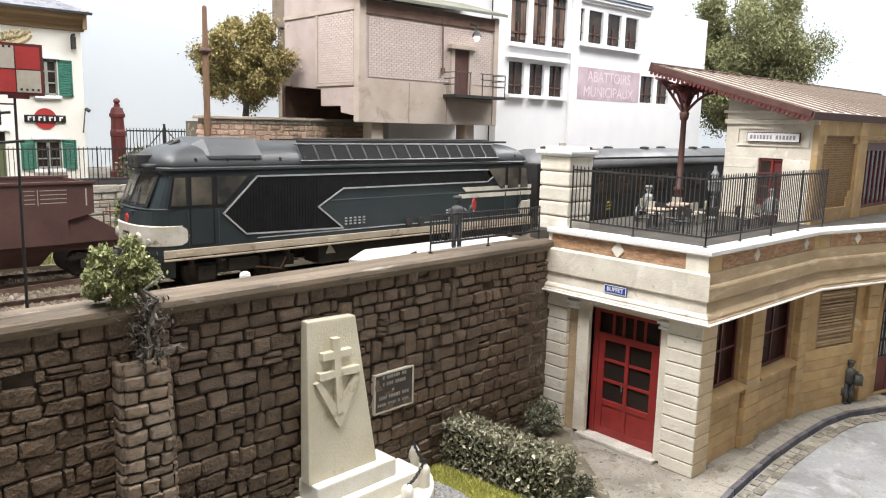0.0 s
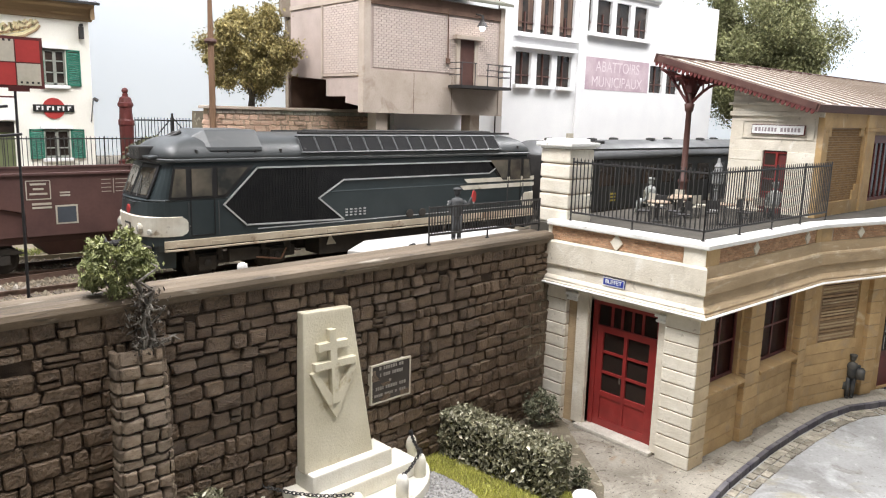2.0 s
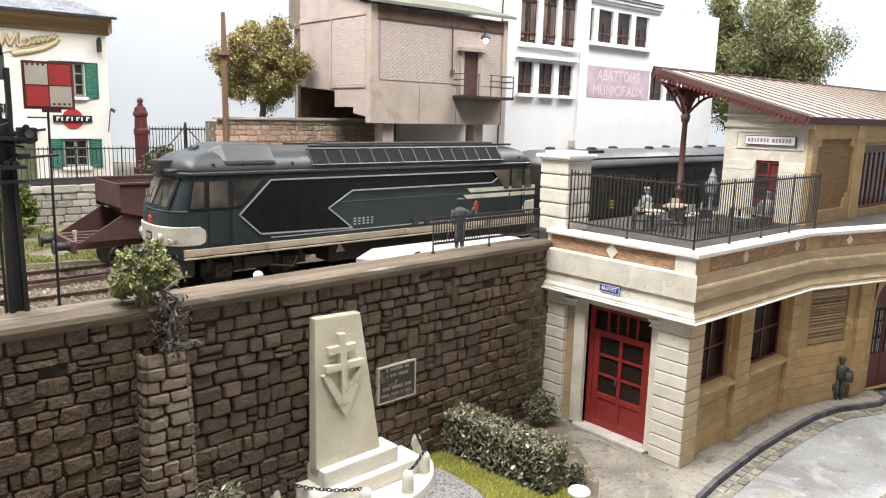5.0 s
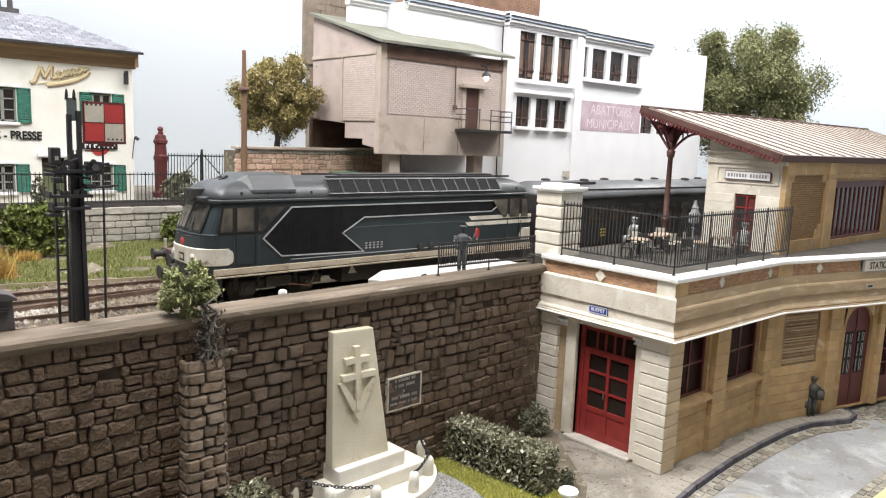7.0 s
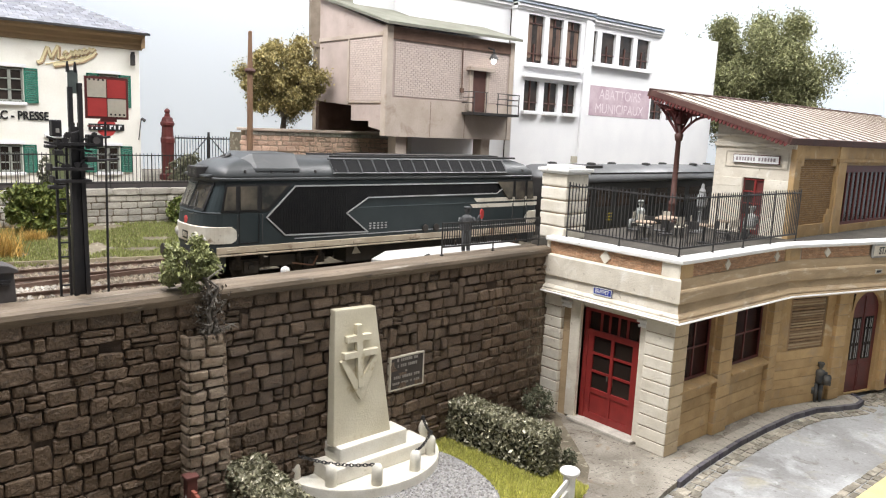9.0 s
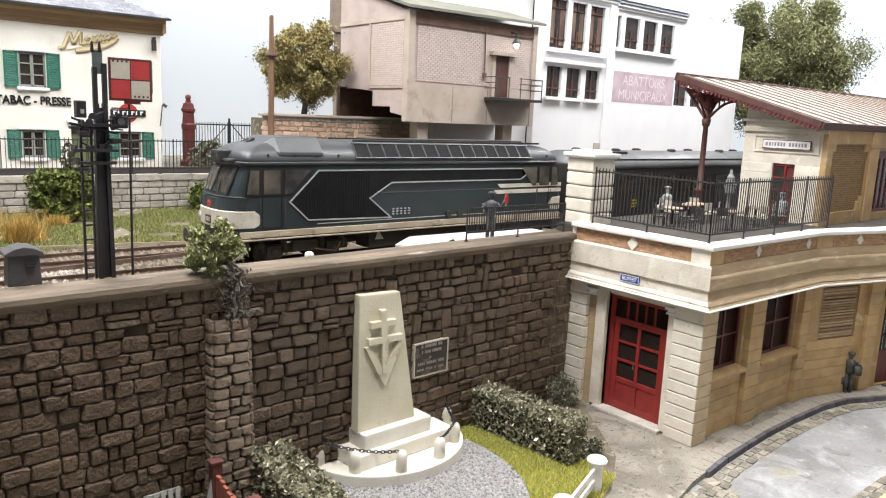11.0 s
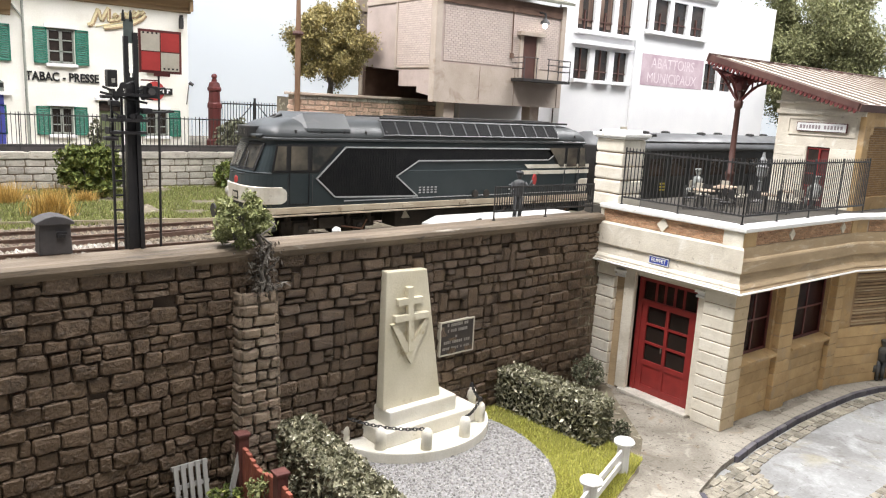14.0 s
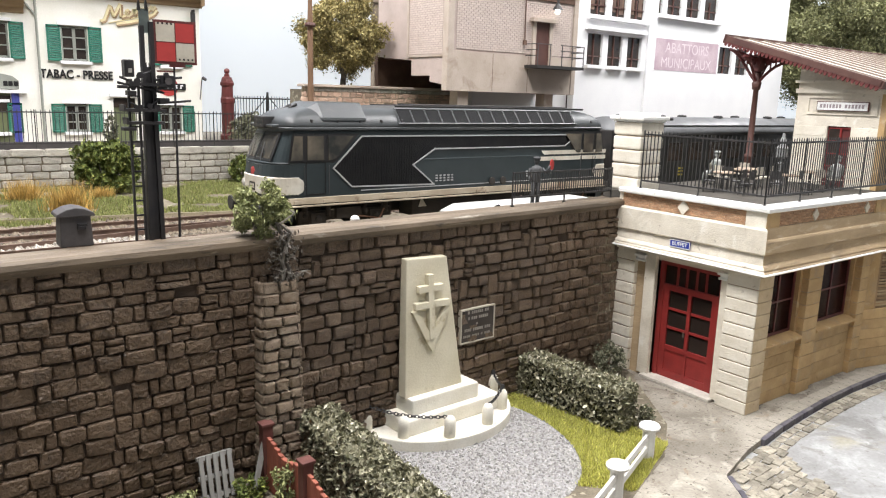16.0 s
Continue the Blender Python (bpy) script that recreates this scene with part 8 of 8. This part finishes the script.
for z0, z1 in ((0.2, 0.42), (0.6, 0.82)):
    for k in range(2):
        m = Matrix.Translation((15.15 - 2.7 * k, 10.5 - 1.08 * k, 0)) @ Matrix.Rotation(math.atan2(-1.08, -2.7), 4, "Z")
        wpart("fence_board", box(bm_new(), 0.15, 2.76, -0.04, 0.04, z0, z1, m), "white", wf, "", 0.015)
pl = thing("wooden_pallet", at(3.3, 15.2, 0, 3, -12), "grey weathered wooden pallet leaning on the wall", "pallet")
for k in range(5):
    part("slat", slab(0.02 + k * 0.19, 0.14 + k * 0.19, -0.06, 0, 0.02, 1.25), "wood_grey", pl, bevel=0.01)
for z in (0.08, 0.6, 1.12):
    part("bearer", slab(0, 0.94, 0, 0.12, z, z + 0.1), "wood_grey", pl)
tagged(part("plank", box(bm_new(), -0.07, 0.07, -0.03, 0.03, 0, 1.75, Matrix.Translation((4.55, 14.9, 0)) @ Matrix.Rotation(0.3, 4, "Y") @ Matrix.Rotation(-0.15, 4, "X")), "wood_grey", None), "grey weathered plank leaning by the fence", "plank")

# ---- platform, posts, signals ----
pf = struct("platform", prism(bm_new(), [(13.2, 18.7), (13.9, 17.3), (21, 17.2), (21, 19.9), (14.7, 19.9)], "z", 6.26, 6.5), "platform_white", "pale concrete platform slab beside the track", "platform", 0.04)
struct("platform_base", prism(bm_new(), [(13.7, 18.5), (14.2, 17.5), (21, 17.4), (21, 19.5), (14.9, 19.5)], "z", 5.3, 6.26), "under", "dark base set back under the platform slab", "platform")
tagged(part("marker_post", lathe(bm_new(), [(0.14, 5.3), (0.14, 6.72), (0.12, 6.78), (0.05, 6.82)], 12, (8.96, 17.3, 0)), "white", None), "short white marker post behind the coping", "post")
hk = bm_new()
for a, b in zip([(14.55, 17.35, 6.5), (14.62, 17.35, 6.72), (14.8, 17.35, 6.76), (14.9, 17.35, 6.6)], [(14.62, 17.35, 6.72), (14.8, 17.35, 6.76), (14.9, 17.35, 6.6), (14.9, 17.35, 6.5)]):
    tube(hk, a, b, 0.03, n=5)
tagged(part("iron_hoop", hk, "black_iron", None), "small bent black iron hoop on the platform", "hoop")

sm = place("signal_mast", 2.92, 16.75, 6.74, "dark riveted signal mast with ladder and lamp platforms", "signal")
for s, nm in ((-0.12, "channel"), (0.12, "channel")):
    part(nm, loft(bm_new(), [[(s * k - 0.05, -0.12 * k, z), (s * k + 0.05, -0.12 * k, z), (s * k + 0.05, 0.12 * k, z), (s * k - 0.05, 0.12 * k, z)] for z, k in ((0, 1.15), (3.4, 0.85), (4.3, 0.8))]), "mast_dark", sm, "dark steel channel")
part("web", slab(-0.09, 0.09, -0.03, 0.03, 0, 4.2), "mast_dark", sm)
for x, z in ((-0.16, 5.15), (0.06, 5.25)):
    part("upper_post", slab(x, x + 0.1, -0.06, 0.06, 4.2, z), "mast_dark", sm)
part("back_board", slab(-0.12, 0.1, 0.08, 0.14, 5.0, 5.55), "board_green", sm, "dark grey-green back board with notched top")
for x in (-0.12, 0.05):
    part("fork", loft(bm_new(), [[(x - q, 0.08, z), (x + q, 0.08, z), (x + q, 0.12, z), (x - q, 0.12, z)] for z, q in ((5.5, 0.04), (5.66, 0.03), (5.76, 0.012))]), "mast_dark", sm)
ld = part("ladder", box(slab(-0.5, -0.45, -0.05, 0.03, 0, 3.8), -0.27, -0.22, -0.05, 0.03, 0, 3.8), "mast_dark", sm, "thin iron ladder")
for k in range(10):
    part("rung", slab(-0.46, -0.26, -0.03, 0.01, 0.25 + k * 0.36, 0.29 + k * 0.36), "mast_dark", ld)
for z, x0, x1, d in ((2.85, -0.62, 0.26, 0.3), (3.15, -0.68, 0.3, 0.34), (3.75, -0.5, 0.35, 0.3)):
    part("platform_bracket", box(slab(x0, x1, -d, 0.1, z, z + 0.07), x0, x0 + 0.05, -d, 0.1, z + 0.07, z + 0.16), "mast_dark", sm)
sgl = part("signal_lamp", slab(0.22, 0.58, -0.2, 0.12, 3.72, 4.02), "mast_dark", sm, "black signal lamp box", 0.03)
part("lens", lathe(bm_new(), [(0.09, 0), (0.09, 0.06), (0.05, 0.08)], 10, (0, 0, 0), "y"), "grey_box", sgl, where=at(0.4, -0.27, 3.88))
l2 = part("signal_lamp", slab(-0.58, -0.36, -0.2, 0.1, 3.95, 4.35), "mast_dark", sm, "black signal lamp box with pale lens", 0.03)
part("lens", slab(-0.5, -0.42, -0.21, -0.2, 4.05, 4.15), "lamp_glass", l2)
for a, b in (((-0.75, -0.15, 3.82), (0.3, -0.2, 3.6)), ((-0.7, -0.2, 3.95), (-0.3, -0.1, 3.8)), ((0.1, -0.15, 3.9), (0.75, -0.15, 3.98)), ((0.2, 0.0, 3.35), (1.0, 0.0, 3.42))):
    part("lever_rod", tube(bm_new(), a, b, 0.03, n=5), "mast_dark", sm, "signal wire lever")
gear = random.Random(77)
for k in range(9):  # pulleys, cranks and brackets of the wire-worked arms
    x, z, n = gear.uniform(-0.6, 0.4), gear.choice((3.3, 3.58, 3.75, 3.9, 4.05)) + gear.uniform(-0.06, 0.08), gear.uniform(0.04, 0.085)
    part("pulley", lathe(bm_new(), [(n, -0.03), (n * 0.8, 0.0), (n, 0.03)], 10, (x, -0.24, z), "y"), "mast_dark", sm, "dark pulley wheel")
    part("crank", tube(bm_new(), (x, -0.24, z), (x + gear.uniform(-0.28, 0.28), -0.2, z + gear.uniform(-0.12, 0.18)), 0.02, n=5), "mast_dark", sm)
for x0, x1, z0, z1 in ((-0.74, -0.56, 3.68, 3.76), (-0.56, -0.36, 3.52, 3.64), (-0.7, -0.4, 2.7, 2.79), (0.16, 0.4, 3.36, 3.48)):
    part("gear_box", slab(x0, x1, -0.3, -0.02, z0, z1), "mast_dark", sm, "", 0.025)

ss = place("checker_signal", 4.45, 19.8, 5.3, "square red and grey chequered signal board on a thin rod", "signal")
part("rod", tube(bm_new(), (-0.0, 0.05, 0), (0.05, 0.05, 6.0), 0.04, 0.03, 8), "mast_dark", ss)
bd_ = part("board", slab(-0.5, 0.68, -0.03, 0.03, 5.83, 7.02), "dark_red", ss, "dark red board frame")
for k, (a, c) in enumerate(((-0.44, 5.9), (0.1, 5.9), (-0.44, 6.44), (0.1, 6.44))):
    q = part("square", slab(a, a + 0.51, -0.045, -0.028, c, c + 0.51), "sign_red" if k in (0, 3) else "sign_grey", bd_, "red square" if k in (0, 3) else "grey square")
bm = bm_new()
for k in range(4):
    for z, a in ((6.9, -0.4), (5.94, 0.16)):
        box(bm, a + k * 0.12, a + k * 0.12 + 0.05, -0.05, -0.044, z, z + 0.05)
part("reflector", bm, "sign_black", bd_)
part("lower_arm", box(slab(-0.45, 0.0, -0.02, 0.02, 5.6, 5.64), -0.1, 0.35, -0.02, 0.02, 5.75, 5.83), "dark_red", ss)

pb = place("trackside_box", 1.1, 17.0, 6.72, "dark grey trackside telephone cabinet with arched lid", "cabinet")
part("cabinet", loft(bm_new(), [[(-0.36, -0.3, 0), (0.36, -0.3, 0), (0.36, 0.3, 0), (-0.36, 0.3, 0)], [(-0.33, -0.28, 0.74), (0.33, -0.28, 0.74), (0.33, 0.28, 0.74), (-0.33, 0.28, 0.74)]]), "grey_box", pb, bevel=0.03)
part("lid", prism(bm_new(), [(-0.42, 0.72), (0.42, 0.72), (0.4, 0.8), (0.2, 0.9), (0, 0.94), (-0.2, 0.9), (-0.4, 0.8)], "y", -0.36, 0.36), "grey_box", pb, "arched lid", 0.025)
part("latch", box(slab(0.02, 0.24, -0.36, -0.28, 0.5, 0.56), 0.02, 0.2, -0.38, -0.28, 0.42, 0.5), "mast_dark", pb, "dark latch", 0.01)


# ---- figurines and terrace furniture ----
def figurine(name, where, material, label, pose_="stand", arm=None, bag=False, extra=None, cap=True):
    bm = bm_new()
    hip = 0.86 if pose_ == "stand" else 0.5
    if pose_ == "stand":
        for s in (-1, 1):
            tube(bm, (s * 0.1, 0.06 * s, 0.04), (s * 0.09, 0.0, 0.86), 0.075, 0.1, 8)
            box(bm, s * 0.1 - 0.05, s * 0.1 + 0.05, 0.06 * s - 0.16, 0.06 * s + 0.08, 0, 0.09)
    else:
        for s in (-1, 1):
            tube(bm, (s * 0.1, 0, 0.5), (s * 0.12, -0.42, 0.5), 0.1, 0.08, 8)
            tube(bm, (s * 0.12, -0.42, 0.5), (s * 0.12, -0.46, 0.03), 0.08, 0.06, 8)
    lathe(bm, [(0.15, hip - 0.02), (0.19, hip + 0.12), (0.18, hip + 0.3), (0.22, hip + 0.48), (0.18, hip + 0.58), (0.07, hip + 0.62), (0.06, hip + 0.68), (0.1, hip + 0.72), (0.12, hip + 0.8), (0.1, hip + 0.88), (0.05, hip + 0.92)], 12)
    if cap:
        lathe(bm, [(0.15, hip + 0.86), (0.14, hip + 0.94), (0.06, hip + 0.96)], 12)
    sh = hip + 0.52
    for s in (-1, 1):
        if s == 1 and arm:
            tube(bm, (0.22, 0, sh), (0.38, -0.08, sh - 0.18), 0.06, 0.055, 8)
            tube(bm, (0.38, -0.08, sh - 0.18), (0.48, -0.12, sh + 0.12), 0.055, 0.045, 8)
        else:
            tube(bm, (s * 0.23, 0, sh), (s * 0.27, -0.04, sh - 0.3), 0.06, 0.055, 8)
            tube(bm, (s * 0.27, -0.04, sh - 0.3), (s * 0.22, -0.16, sh - 0.5), 0.055, 0.045, 8)
    if bag:
        box(bm, -0.42, -0.14, -0.1, 0.28, hip + 0.0, hip + 0.4)
        box(bm, 0.16, 0.36, -0.25, 0.15, hip - 0.5, hip - 0.2)
    ob = part(name, bm, material, None, where=where, smooth=True)
    return tagged(ob, label, "figurine", "model figures")


figurine("figurine", at(17.45, 18.3, 6.5, -40), "fig_grey", "small grey painted model figure holding a red signal baton", arm=True)
bt = thing("signal_baton", at(17.9, 17.95, 7.78), "red round-ended signal baton with a short handle", "baton")
part("paddle", loft(bm_new(), [[(0.09 * math.cos(a), d, 0.25 + 0.2 * math.sin(a)) for a in [2 * math.pi * k / 12 for k in range(12)]] for d in (-0.03, 0.03)]), "sign_red", bt, "red paddle")
part("grip", tube(bm_new(), (0, 0, -0.1), (0, 0, 0.1), 0.03, n=6), "fig_light", bt)
figurine("figurine", at(31.35, 9.85, 0.02, 120), "fig_dark", "small dark model figure walking with bags on the pavement", bag=True)
figurine("figurine", at(26.1, 16.3, 7.06, 200), "fig_light", "small pale model figure sitting on the terrace", "sit")
figurine("figurine", at(29.4, 12.8, 7.06, 140), "fig_light", "small pale model figure sitting near the cabin door", "sit")
for x, y in ((27.0, 15.4), (26.2, 15.2), (28.4, 13.4), (24.3, 14.75), (25.9, 13.0)):
    tb = thing("cafe_table", at(x, y, 7.06), "small round brown terrace table on an iron foot", "table", "terrace tables")
    part("tabletop", lathe(bm_new(), [(0.42, 0.72), (0.44, 0.75), (0.42, 0.78)], 18), "pilaster_stone", tb)
    part("foot", lathe(bm_new(), [(0.22, 0), (0.2, 0.05), (0.04, 0.08), (0.04, 0.72)], 10), "black_iron", tb)


def chair(x, y, a, paint="sign_grey"):
    t = thing("terrace_chair", at(x, y, 7.06, a), "small pale metal terrace chair" if paint == "sign_grey" else "small black iron terrace chair", "chair", "terrace chairs")
    part("seat", slab(-0.22, 0.22, -0.22, 0.22, 0.43, 0.47), paint, t)
    part("backrest", slab(-0.22, 0.22, 0.19, 0.22, 0.6, 0.92), paint, t)
    for p, q in ((-1, -1), (1, -1), (-1, 1), (1, 1)):
        part("leg", tube(bm_new(), (p * 0.2, q * 0.2, 0), (p * 0.2, q * 0.2, 0.92 if q > 0 else 0.45), 0.02, n=5), "black_iron", t)


for x, y, a in ((26.1, 16.35, 20), (27.6, 15.9, -60), (26.4, 14.6, 170), (27.3, 14.7, 200), (29.4, 12.85, -40), (28.0, 12.9, 150), (25.5, 15.6, 80)):
    chair(x, y, a)
for x, y, a in ((23.6, 14.9, 30), (24.5, 14.2, 190), (24.9, 15.1, 280), (25.4, 13.2, 120), (26.6, 12.6, 10), (23.9, 13.5, 240)):
    chair(x, y, a, "black_iron")
ln = place("terrace_lantern", 29.0, 15.05, 7.06, "ornate pale grey cast lantern post on the terrace", "lantern")
part("post", lathe(bm_new(), [(0.2, 0), (0.2, 0.1), (0.09, 0.18), (0.07, 0.9), (0.12, 0.95), (0.07, 1.0), (0.07, 1.15)], 12), "lantern_grey", ln)
part("lantern", lathe(bm_new(), [(0.14, 1.15), (0.24, 1.22), (0.26, 1.55), (0.3, 1.6), (0.2, 1.68), (0.14, 1.85), (0.17, 1.9), (0.08, 2.05), (0.05, 2.25)], 8), "lantern_grey", ln)

laid_wall_stones()
laid_buttress_stones()
laid_low_blocks()
laid_terrace_stones()
laid_paving()
motions()
